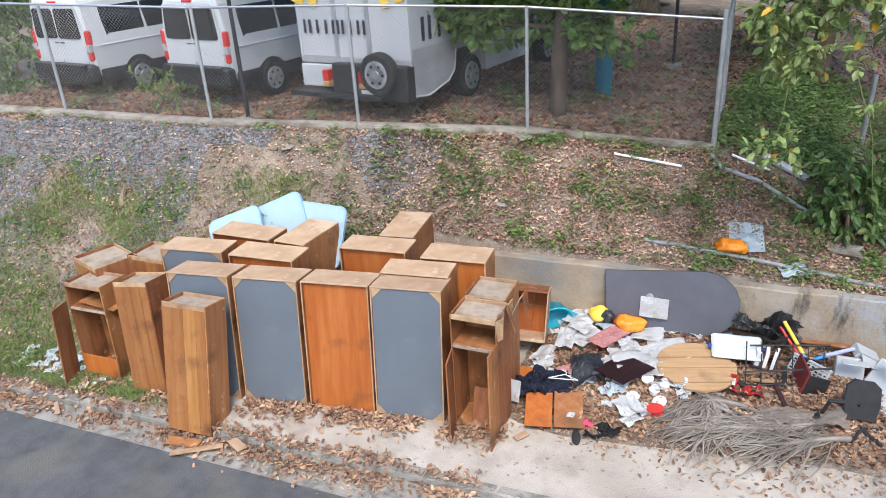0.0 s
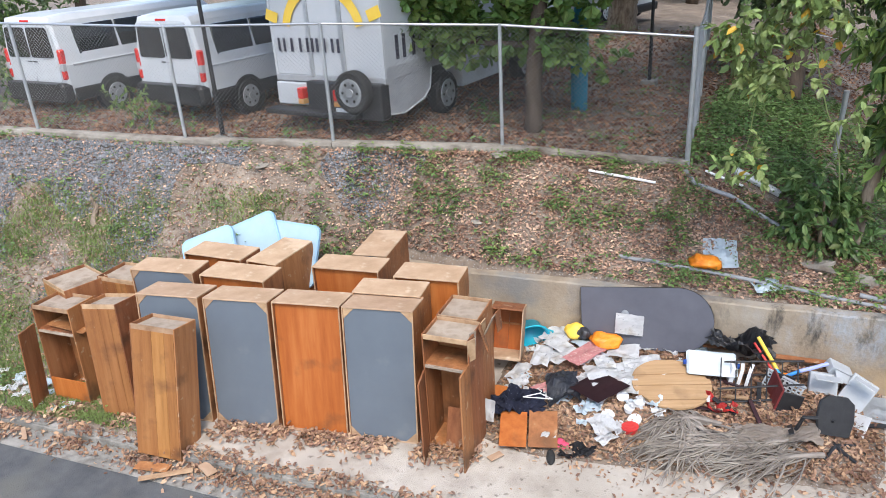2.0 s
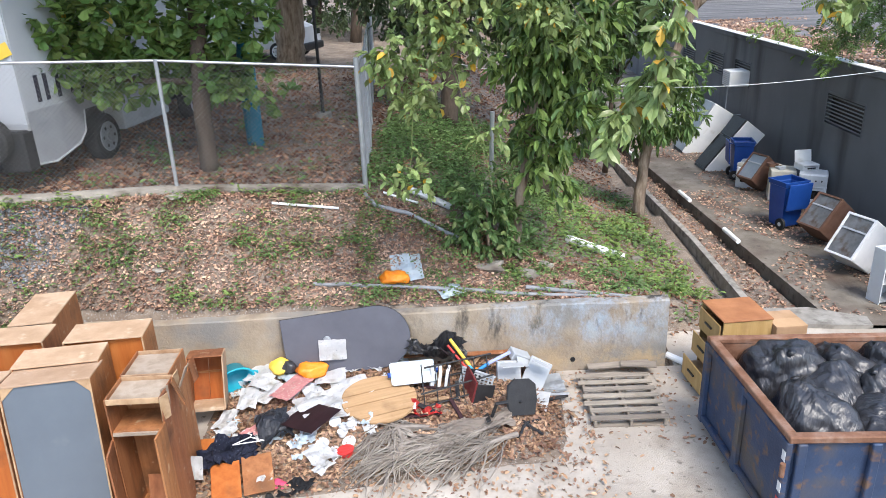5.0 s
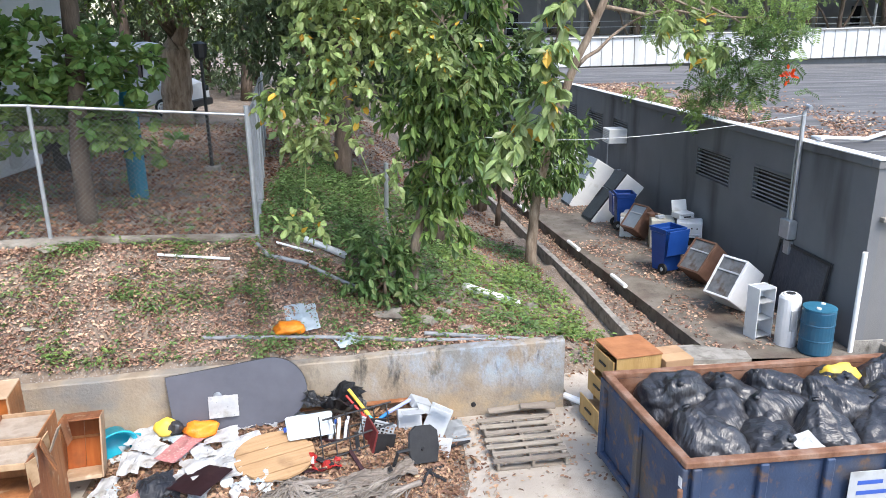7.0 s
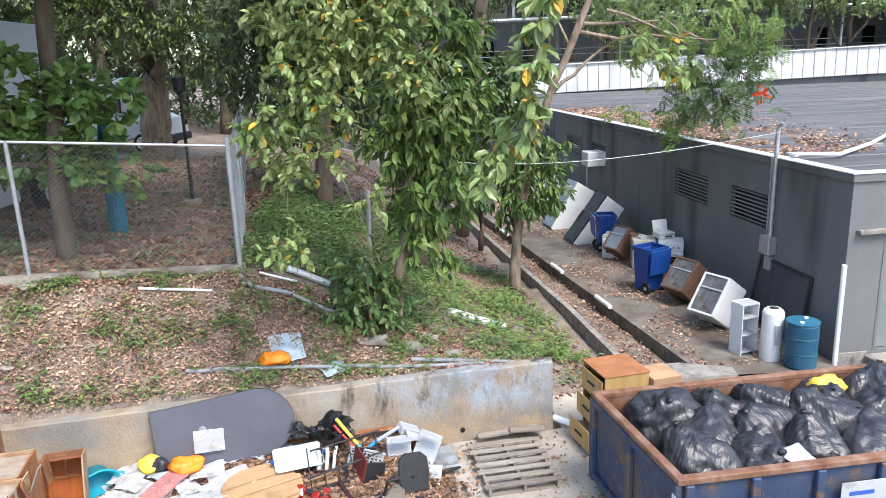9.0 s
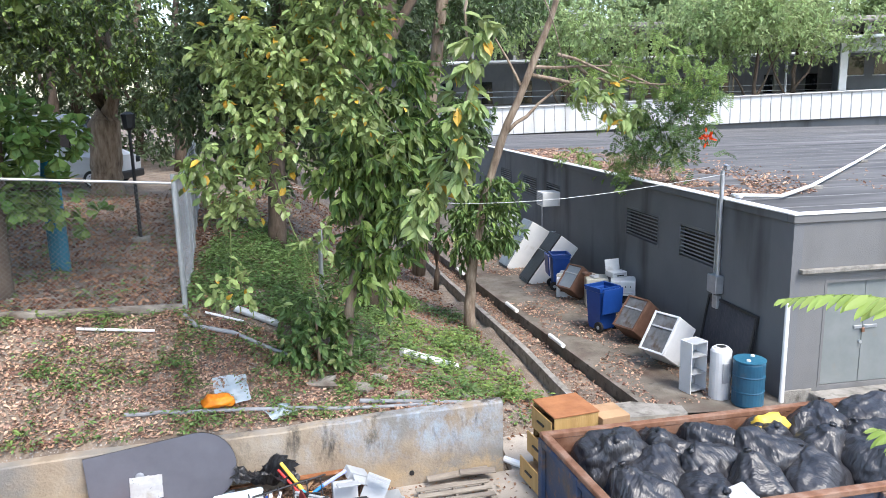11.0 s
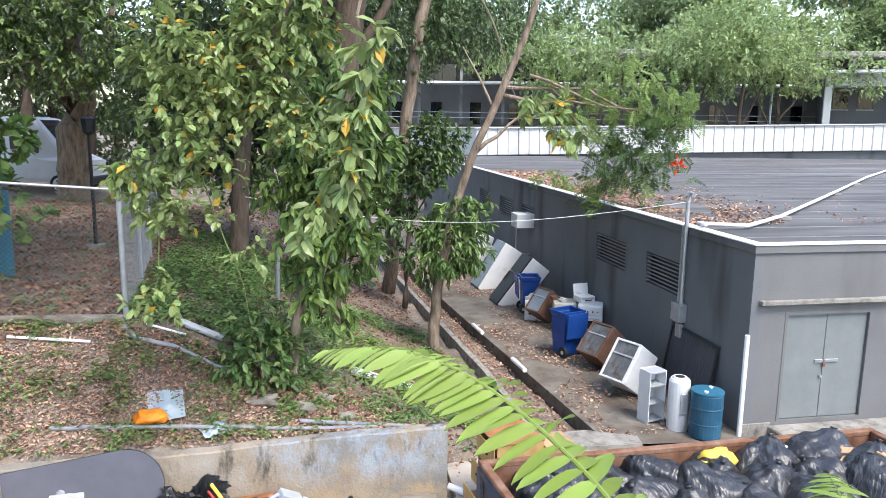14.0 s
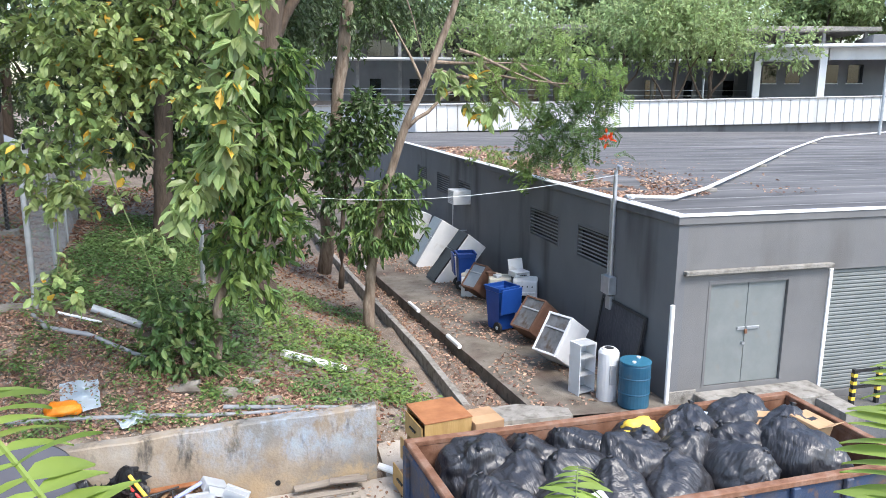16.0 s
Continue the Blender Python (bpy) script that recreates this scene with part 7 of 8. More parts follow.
def barrier():
    b = thing("barrier", "black stand with yellow striped posts", "barrier", (12.6, 7.95, -0.17))
    for x in (0, 0.6):
        part("post", box(x, 0, 0, x + 0.08, 0.08, 0.75, 0.006), BLACKPL, b)
        for k in range(4):
            part("stripe", box(x - 0.003, -0.003, 0.12 + 0.16 * k, x + 0.083, 0.083, 0.19 + 0.16 * k), YELLOWP, b, "yellow stripe")
    for z in (0.35, 0.68):
        part("bar", box(0.08, 0.02, z, 0.6, 0.06, z + 0.06), BLACKPL, b)


barrier()

# ---- trees ----
def tree(name, label, trunk, r0, r1, bark, limbs, clumps, foliage, leaf, per, droop=0.6, width=0.5, twig=0.35, seed=0, flat=0.85, second=None, leaves_per=9, blunt=False):
    """trunk: points; limbs: (from, to, r); clumps: (x, y, z, r)."""
    t = thing(name, label, "tree", trunk[0])
    o = Vector(trunk[0])
    pts = []
    for k, (a, b) in enumerate(zip(trunk, trunk[1:])):
        pts += bent(Vector(a) - o, Vector(b) - o, 5, 0.05, seed + k)[: None if k == len(trunk) - 2 else -1]
    part("trunk", bark_limb(pts, r0, r1, seed, 12), bark, t, smooth=True)
    for k, (a, b, r) in enumerate(limbs):
        part("limb", bark_limb(bent(Vector(a) - o, Vector(b) - o, 7, 0.12, seed + k * 3), r, r * 0.35, seed + k, 8), bark, t, smooth=True)
    g = np.random.default_rng(seed + 100)
    c, d, u, L = sprays(g, [(x - o.x, y - o.y, z - o.z, r, r, r * flat) for x, y, z, r in clumps], per, leaf, twig, droop, leaves_per)
    # A random share in another green; on several trees it imitates light and shade.
    if second:
        m = g.random(len(c)) < second[1]
        leaf_cloud("crown", second[0], t, c[m], d[m], u[m], L[m], width, second[2], blunt=blunt)
        c, d, u, L = c[~m], d[~m], u[~m], L[~m]
    leaf_cloud("crown", foliage, t, c, d, u, L, width, blunt=blunt)
    return t


tree("tree", "slender tree with dense drooping glossy green leaves", [(0.76, 8.7, 1.25), (0.85, 8.75, 2.4), (1.05, 8.85, 3.6), (1.4, 9.0, 5.2), (1.7, 9.0, 6.8)], 0.1, 0.05, BARK,
     [((1.0, 8.8, 3.2), (2.1, 8.9, 4.4), 0.04), ((1.3, 8.95, 4.6), (2.5, 8.95, 5.6), 0.04), ((1.1, 8.9, 3.8), (0.8, 9.1, 5.2), 0.035)],
     [(1.52, 9.06, 5.44, 0.67), (1.11, 9.06, 4.72, 0.72), (1.6, 8.99, 4.7, 0.66), (1.75, 8.88, 4.13, 0.5), (1.06, 8.96, 3.89, 0.5), (1.62, 8.88, 3.68, 0.6), (1.25, 8.81, 3.14, 0.45), (1.95, 8.94, 5.14, 0.5), (2.1, 8.92, 5.6, 0.42), (0.86, 9.11, 5.19, 0.45), (1.4, 8.7, 2.8, 0.35), (1.6, 9, 6.2, 0.7)],
     LEAF_MID, 0.25, 62, 1.0, 0.4, 0.3, 3, second=(LEAF_BRIGHT, 0.5, "fresh bright leaves"))
tree("shrub", "dense green shrub at the foot of a tree", [(0.3, 8.55, 1.4), (0.3, 8.6, 2.3)], 0.04, 0.02, BARK, [], [(0.28, 8.57, 2.05, 0.5), (0.27, 8.7, 2.5, 0.42), (0.62, 8.48, 1.8, 0.27), (-0.1, 8.5, 1.9, 0.3)], LEAF_MID, 0.17, 150, 0.5, 0.5, 0.22, 4, second=(LEAF_PALE, 0.2, "paler leaves"))
tree("tree", "leaning pale-barked tree with drooping leaves beside a drain", [(4.3, 15.3, -0.35), (4.35, 15.35, 1.2), (4.7, 15.3, 3.2), (5.3, 15.1, 5.2), (6.4, 14.9, 7.8), (7.3, 14.8, 10.5)], 0.17, 0.06, BARK,
     [((5.3, 15.1, 5.0), (7.2, 15.2, 6.4), 0.06), ((5.7, 15, 6.0), (5.0, 15.6, 7.6), 0.05), ((5.9, 15, 6.4), (9.0, 15.6, 6.2), 0.06)],
     [(4.69, 15.3, 2.67, 0.85), (5.01, 15.4, 3.48, 0.7), (4.22, 15.3, 2.2, 0.6), (5.11, 15.2, 2.4, 0.5), (4.27, 15.4, 3.2, 0.55)],
     LEAF_MID, 0.26, 40, 1.1, 0.36, 0.3, 5, second=(LEAF_BRIGHT, 0.2, "leaves coloured as lit"))
# The last three high clumps are added to shade the ground below.
tree("tree", "big-trunked tree with dark green leaves above a weedy bank", [(-0.6, 15.4, 2.2), (-0.55, 15.6, 4.0), (-0.3, 16, 7.5), (0.2, 16.4, 11)], 0.24, 0.17, BARK_DARK,
     [((-0.5, 15.7, 4.5), (-2.5, 16.6, 6.5), 0.09), ((-0.3, 16, 6.5), (1.2, 16.8, 7.5), 0.09)],
     [(-0.56, 16.9, 6.65, 1.6), (-1.69, 16.81, 6.96, 1.5), (0.23, 16.93, 5.32, 1.3), (-1.54, 16.85, 5.39, 1.3), (-0.7, 16.5, 4.3, 0.8), (0.91, 16.91, 6.6, 1.5), (-2.61, 16.73, 6.15, 1.0), (1.41, 16.88, 5.0, 1.0), (-0.8, 16.6, 8.6, 1.8), (1.8, 17, 8.2, 1.8), (0.5, 13.5, 10.5, 2.0), (3.0, 14.5, 11, 2.0), (-0.5, 11.5, 11, 1.8)],
     LEAF_DARK, 0.2, 22, 0.7, 0.5, 0.4, 6)
# Clumps above z = 8 are added over the view to shade the yard.
tree("tree", "broad-leaved almond tree inside the fence", [(-4.74, 9.55, 2.7), (-4.7, 9.6, 4.2), (-4.6, 9.8, 6.5), (-4.4, 10, 9.0)], 0.17, 0.12, BARK_DARK,
     [((-4.7, 9.6, 4.4), (-7.2, 8.8, 4.9), 0.07), ((-4.7, 9.7, 4.6), (-3.6, 10.2, 4.5), 0.06), ((-4.65, 9.7, 5.0), (-6.4, 9.4, 5.2), 0.06)],
     [(-6.0, 9.3, 5.6, 0.6), (-5.2, 9.5, 5.7, 0.6), (-4.4, 9.9, 5.6, 0.6), (-6.8, 9.0, 5.7, 0.6), (-3.8, 10.2, 5.3, 0.5), (-4.9, 9.8, 5.0, 0.5), (-4.5, 9.9, 4.5, 0.5), (-5.3, 9.6, 4.7, 0.5), (-4.2, 10.0, 4.2, 0.4), (-4.8, 9.7, 4.4, 0.45), (-6.2, 9.3, 4.5, 0.5), (-7.3, 8.8, 4.6, 0.5), (-7.46, 8.79, 4.45, 0.5), (-6.44, 9.39, 4.69, 0.6), (-5.76, 9.6, 4.6, 0.55), (-4.8, 9.9, 4.6, 0.45), (-4.0, 10.2, 4.4, 0.45), (-3.37, 10.3, 3.95, 0.3), (-7.74, 8.55, 4.0, 0.28), (-6.91, 9.18, 5.0, 0.6), (-7.64, 8.73, 4.8, 0.5), (-5.5, 9.5, 9.2, 1.6), (-8.0, 10.5, 8.2, 1.8), (-3.5, 11.5, 9.8, 1.7), (-6.0, 12.5, 9.8, 2.0), (-3.5, 8.2, 8.8, 1.7), (-6.2, 7.6, 9.0, 1.8), (-9.0, 7.4, 9.2, 1.9), (-11.5, 8.5, 9.4, 1.9)],
     LEAF_ALMOND, 0.24, 62, 0.15, 0.62, 0.06, 7, second=(LEAF_BRIGHT, 0.4, "leaves coloured as sunlit"), leaves_per=9, blunt=True)
tree("tree", "old thick-trunked tree in the parking yard", [(-6.3, 22.0, 2.8), (-6.2, 22, 4.5), (-6.1, 22, 8), (-5.5, 22, 12)], 0.55, 0.4, BARK,
     [((-6.2, 22, 5.4), (-4.6, 22, 9.5), 0.26), ((-6.2, 22, 6.5), (-8.5, 21, 9.5), 0.22)],
     [(-4.25, 20.48, 6.92, 1.3), (-5.61, 19.6, 8.21, 2.0), (-3.06, 20.65, 7.39, 1.3), (-7.58, 19.56, 7.6, 1.2), (-8.24, 19.25, 8.4, 1.5), (-3.8, 20.5, 6.0, 0.9), (-6.6, 20.2, 10, 2.4)],
     LEAF_DARK, 0.2, 14, 0.5, 0.5, 0.45, 8, second=(LEAF_BRIGHT, 0.45, "leaves coloured as lit"))
tree("tree", "brown-trunked tree in the parking yard", [(-8.6, 19.2, 2.8), (-8.4, 19.3, 5.2), (-8.1, 19.3, 8), (-7.6, 19.4, 11)], 0.3, 0.2, BARK, [], [(-8.9, 19.4, 9, 1.6), (-9.8, 18.8, 7.6, 1.2), (-11.5, 18.5, 8.6, 1.8), (-13, 18, 7.2, 1.4)], LEAF_DARK, 0.2, 14, 0.5, 0.5, 0.45, 9)
tree("tree", "tall rough-barked tree behind the drain", [(1.5, 13.2, 0.9), (1.6, 13.15, 4), (1.8, 13.1, 6.5), (2.6, 12.9, 11)], 0.4, 0.32, BARK_DARK, [((1.9, 13.1, 6.6), (1.2, 13.6, 10), 0.16), ((1.8, 13.1, 6.2), (3.4, 13.0, 9.5), 0.14)],
     [(1.8, 21.5, 8.2, 1.7), (4.8, 21.6, 8.6, 1.6), (2.6, 22.0, 10.2, 2.2), (6.4, 22.2, 9.6, 1.8), (3.6, 21.0, 4.3, 0.9), (3.9, 20.3, 3.2, 0.7), (3.4, 20.0, 1.6, 0.6)], LEAF_DARK, 0.22, 13, 0.6, 0.5, 0.45, 10, second=(LEAF_MID, 0.3, "leaves coloured as lit"))
tree("tree", "slim orange-barked tree behind the building", [(3.7, 21, 0.0), (4.1, 20.95, 4), (4.6, 20.8, 8), (5.3, 20.8, 12)], 0.24, 0.17, BARK, [], [(6.3, 26.8, 9.8, 1.8), (8.4, 26.5, 10.0, 1.8), (5.0, 26.9, 8.2, 1.4)], LEAF_DARK, 0.2, 12, 0.6, 0.5, 0.45, 11, second=(LEAF_MID, 0.35, "leaves coloured as lit"))

tree("tree", "bushy dark-leaved tree beside a drain", [(4.1, 19.6, -0.2), (4.2, 19.6, 2.0), (4.5, 19.5, 4.5)], 0.1, 0.05, BARK_DARK, [((4.2, 19.6, 2.4), (5.2, 19.4, 4.4), 0.04), ((4.2, 19.6, 2.2), (3.5, 19.5, 3.6), 0.035)],
     [(4.6, 19.3, 4.4, 0.85), (4.0, 19.4, 3.7, 0.75), (4.9, 19.4, 5.3, 0.75), (3.7, 19.6, 2.7, 0.55), (5.3, 19.4, 4.6, 0.6), (4.2, 19.5, 5.0, 0.6), (5.6, 19.5, 5.3, 0.5), (3.9, 19.7, 1.6, 0.45)], LEAF_MID, 0.24, 42, 0.6, 0.5, 0.25, 15, second=(LEAF_DARK, 0.4, "dull leaves"))


def feather_tree():
    """Feathery twigs with a red flower, hanging over the roof from a leaning tree."""
    t = thing("tree_branch", "feathery green tulip tree branch with a red flower", "branch", (5.9, 15.0, 6.4))
    o = Vector((5.9, 15.0, 6.4))
    for k, (a, b) in enumerate((((6.0, 15, 6.6), (8.9, 15.2, 6.5)), ((6.6, 15, 6.9), (10.2, 14.6, 6.0)), ((7.2, 15.1, 6.6), (9.2, 15.4, 4.6)), ((8.0, 15, 6.7), (10.6, 14.8, 4.9)))):
        part("branch", bark_limb(bent(Vector(a) - o, Vector(b) - o, 8, 0.12, k + 40), 0.05, 0.012, k, 7), BARK, t)
    g = np.random.default_rng(44)
    cl = [(9.6, 14.9, 5.6, 0.8), (10.2, 14.6, 5.7, 0.75), (9.1, 15.2, 5.1, 0.7), (8.9, 15.3, 4.3, 0.6), (10.0, 14.7, 4.8, 0.8), (9.5, 15, 4.4, 0.5), (8.6, 15.4, 5.8, 0.8), (10.3, 14.5, 6.2, 0.7), (9.3, 15.1, 6.5, 1.0), (8.6, 15.4, 3.85, 0.35), (7.6, 15.3, 6.4, 0.8)]
    C, D, U, L = [], [], [], []
    for x, y, z, r in cl:
        for _ in range(int(75 * r)):
            p = np.array((x, y, z)) - np.array(o) + g.normal(size=3) * r * 0.5
            ax = g.normal(size=3)
            ax[2] -= 1.0
            ax /= np.linalg.norm(ax)
            sd = np.cross(ax, g.normal(size=3))
            sd /= np.linalg.norm(sd)
            for k in range(7):
                for s in (-1, 1):
                    C.append(p + ax * 0.055 * k)
                    D.append(sd * s + ax * 0.45)
                    U.append(np.cross(ax, sd) + g.normal(size=3) * 0.2)
                    L.append(0.12 * g.uniform(0.8, 1.15))
    # The second half gets a brighter green that stands for light on it.
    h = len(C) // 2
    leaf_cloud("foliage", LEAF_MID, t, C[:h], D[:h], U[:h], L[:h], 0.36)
    leaf_cloud("foliage", LEAF_BRIGHT, t, C[h:], D[h:], U[h:], L[h:], 0.36, "feathery leaflets coloured as lit")
    fl = Vector((10.35, 14.2, 4.72)) - o
    f = g.normal(size=(26, 3))
    leaf_cloud("flower", mat("scarlet_petals", [(0.7, 0.05, 0.01), (0.8, 0.12, 0.02)], 4, 0.5, thin=0.3), t, np.tile(np.array(fl), (26, 1)) + f * 0.05, f + (0, 0, 0.4), g.normal(size=(26, 3)), np.full(26, 0.14), 0.5, "scarlet flower")


feather_tree()


OVER = thing("tree", "spreading tree whose thin branches hang into view", "tree", (7.6, -3.6, -0.12))
part("trunk", bark_limb(bent((0, 0, 0), (-0.4, 0.6, 9.0), 9, 0.05, 70), 0.3, 0.18, 70, 12), BARK, OVER, smooth=True)


def hanging_branch(label, stems, clumps, leaf, per, material, seed, width=0.5, yellow=0.04, droop=1.0, twig=0.3):
    o = Vector((7.6, -3.6, -0.12))
    limb = part("limb", bark_limb(bent((-0.4, 0.6, 8.6), Vector(stems[0][0]) - o, 9, 0.06, seed), 0.09, stems[0][2] * 1.2, seed, 8), BARK, OVER, label)
    for k, (a, b, r) in enumerate(stems):
        part("stem", tube(bent(Vector(a) - o, Vector(b) - o, 9, 0.08, seed + k), [lerp(r, r * 0.3, i / 8) for i in range(9)], 6), LEAF_PALE if r < 0.012 else BARK, limb)
    g = np.random.default_rng(seed)
    c, d, u, L = sprays(g, [(x - o.x, y - o.y, z - o.z, r, r, r) for x, y, z, r in clumps], per, leaf, twig, droop, 9, 0.6)
    m = g.random(len(c)) < yellow
    leaf_cloud("foliage", LEAF_YELLOW, limb, c[m], d[m], u[m], L[m], width, "yellowed leaves")
    leaf_cloud("foliage", material, limb, c[~m], d[~m], u[~m], L[~m], width)
    return limb


# The leaves' paleness is sky gloss put into their colour.
hanging_branch("drooping branch with pale green leaves", [((1.2, 6.0, 7.6), (0.1, 5.92, 5.6), 0.03), ((0.6, 5.95, 6.4), (-0.7, 5.87, 5.1), 0.018), ((0.5, 5.95, 6.5), (1.5, 5.85, 5.4), 0.016), ((-0.2, 5.9, 5.3), (0.4, 5.7, 3.2), 0.01), ((-0.5, 5.86, 5.0), (-0.75, 5.6, 3.3), 0.01)],
               [(0.14, 5.93, 6.15, 0.36), (-0.28, 5.92, 5.78, 0.36), (-0.73, 5.87, 5.21, 0.32), (-0.49, 5.86, 4.83, 0.32), (-0.24, 5.84, 4.57, 0.2), (0.42, 5.91, 6.4, 0.45), (0.73, 5.92, 5.94, 0.33), (1.06, 5.9, 5.66, 0.28), (1.42, 5.85, 5.45, 0.18), (0.01, 5.92, 5.3, 0.3), (0.35, 5.8, 4.23, 0.12), (-0.73, 5.58, 3.5, 0.17), (-0.45, 5.66, 3.64, 0.12), (0.9, 5.95, 6.9, 0.5), (-0.3, 5.95, 6.5, 0.4)],
               0.13, 250, LEAF_PALE, 51, 0.6, 0.03, 0.45)
hanging_branch("long hanging strand of large green leaves", [((1.44, 1.38, 6.6), (1.3, 1.4, 5.4), 0.012), ((1.3, 1.4, 5.45), (1.02, 1.42, 5.1), 0.008)],
               [(1.41, 1.38, 5.98, 0.07), (1.38, 1.39, 5.78, 0.08), (1.34, 1.4, 5.58, 0.08), (1.29, 1.4, 5.39, 0.09), (1.16, 1.42, 5.24, 0.09), (1.03, 1.42, 5.14, 0.08), (1.42, 1.38, 6.2, 0.07)],
               0.13, 2300, LEAF_PALE, 52, 0.5, 0.05, 1.1, 0.1)
hanging_branch("thin branch with large pale leaves over a roof", [((2.9, 5.2, 7.2), (3.4, 5.1, 5.95), 0.012), ((3.4, 5.1, 5.95), (4.0, 4.9, 5.6), 0.008)], [(3.79, 4.99, 5.78, 0.16), (3.98, 4.91, 5.65, 0.12), (3.5, 5.11, 5.95, 0.14)], 0.16, 500, LEAF_PALE, 53, 0.5, 0.08, 0.9, 0.15)


def shade_canopy():
    """A high crown added to the spreading tree, out of view, to shade the bank's head and the yard."""
    o = Vector((7.6, -3.6, -0.12))
    spots = [(1.5, 6.5, 10.9, 2.0), (-1.0, 7.0, 10.9, 2.0), (-3.5, 6.6, 11.0, 2.0), (3.5, 5.0, 10.9, 1.8), (-6.5, 6.4, 11.2, 2.0), (-9.5, 6.2, 11.4, 2.0), (0.2, 9.6, 11.6, 2.0)]
    limb = part("limb", bark_limb(bent((-0.4, 0.6, 8.6), Vector((0.0, 6.5, 11.0)) - o, 9, 0.05, 77), 0.12, 0.05, 77, 8), BARK, OVER, "long unseen limb under the added crown")
    part("limb", bark_limb(bent(Vector((0.0, 6.5, 11.0)) - o, Vector((-9.5, 6.2, 11.2)) - o, 9, 0.05, 78), 0.06, 0.03, 78, 8), BARK, OVER)
    c, d, u, L = sprays(np.random.default_rng(79), [(x - o.x, y - o.y, z - o.z, r, r, r * 0.7) for x, y, z, r in spots], 3.5, 0.3, 0.4, 0.4, 9)
    leaf_cloud("foliage", LEAF_MID, limb, c, d, u, L, 0.6, "unseen green crown added for shade")


shade_canopy()


# ---- distance: a belt of trees, far buildings, lamp poles ----
def far_trees():
    g = np.random.default_rng(61)
    spots = []
    for k in range(13):
        spots.append((-30 + 2.7 * k + g.uniform(-0.8, 0.8), 30.5 + g.uniform(-1.5, 3) + 0.1 * k, 3.2 if k < 10 else 0.0, g.uniform(9, 13), LEAF_DARK))
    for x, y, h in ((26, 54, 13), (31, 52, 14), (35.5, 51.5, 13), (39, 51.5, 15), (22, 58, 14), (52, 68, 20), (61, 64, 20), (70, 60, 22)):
        spots.append((x, y, 0.0, h, LEAF_FAR_HAZED))
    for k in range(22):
        spots.append((8 + 5.2 * k, 98 - 2.4 * k + g.uniform(-4, 4), 0.0, g.uniform(21, 30), LEAF_HILL_HAZED))
    for k in range(11):
        spots.append((-27 + 2.6 * k, 37 + g.uniform(-1, 2), 3.0, g.uniform(8, 11), LEAF_DARK))
    for k in range(7):
        spots.append((-34 + 4.0 * k, 15 + 0.8 * k if k < 3 else 23 + k, 3.2, g.uniform(8, 12), LEAF_DARK))
    for n, (x, y, z0, h, m) in enumerate(spots):
        far = y > 40
        if -17 < x < -1 and 14 < y < 29:
            continue
        r = h * (0.2 if far else 0.17)
        low = (0.12 if x < 1 else 0.62) if not far else 0.12 if m is LEAF_HILL_HAZED else 0.68
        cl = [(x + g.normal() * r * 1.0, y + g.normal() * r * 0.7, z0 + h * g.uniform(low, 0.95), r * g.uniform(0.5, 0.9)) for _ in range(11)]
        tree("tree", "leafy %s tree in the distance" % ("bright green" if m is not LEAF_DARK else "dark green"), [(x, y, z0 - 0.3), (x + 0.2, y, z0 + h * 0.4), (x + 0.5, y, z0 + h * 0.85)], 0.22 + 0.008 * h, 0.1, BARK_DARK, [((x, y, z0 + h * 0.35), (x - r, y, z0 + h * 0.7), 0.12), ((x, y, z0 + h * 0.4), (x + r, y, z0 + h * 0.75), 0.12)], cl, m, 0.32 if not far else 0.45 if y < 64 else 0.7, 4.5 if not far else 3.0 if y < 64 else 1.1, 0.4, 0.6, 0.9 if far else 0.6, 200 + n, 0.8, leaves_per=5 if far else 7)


far_trees()


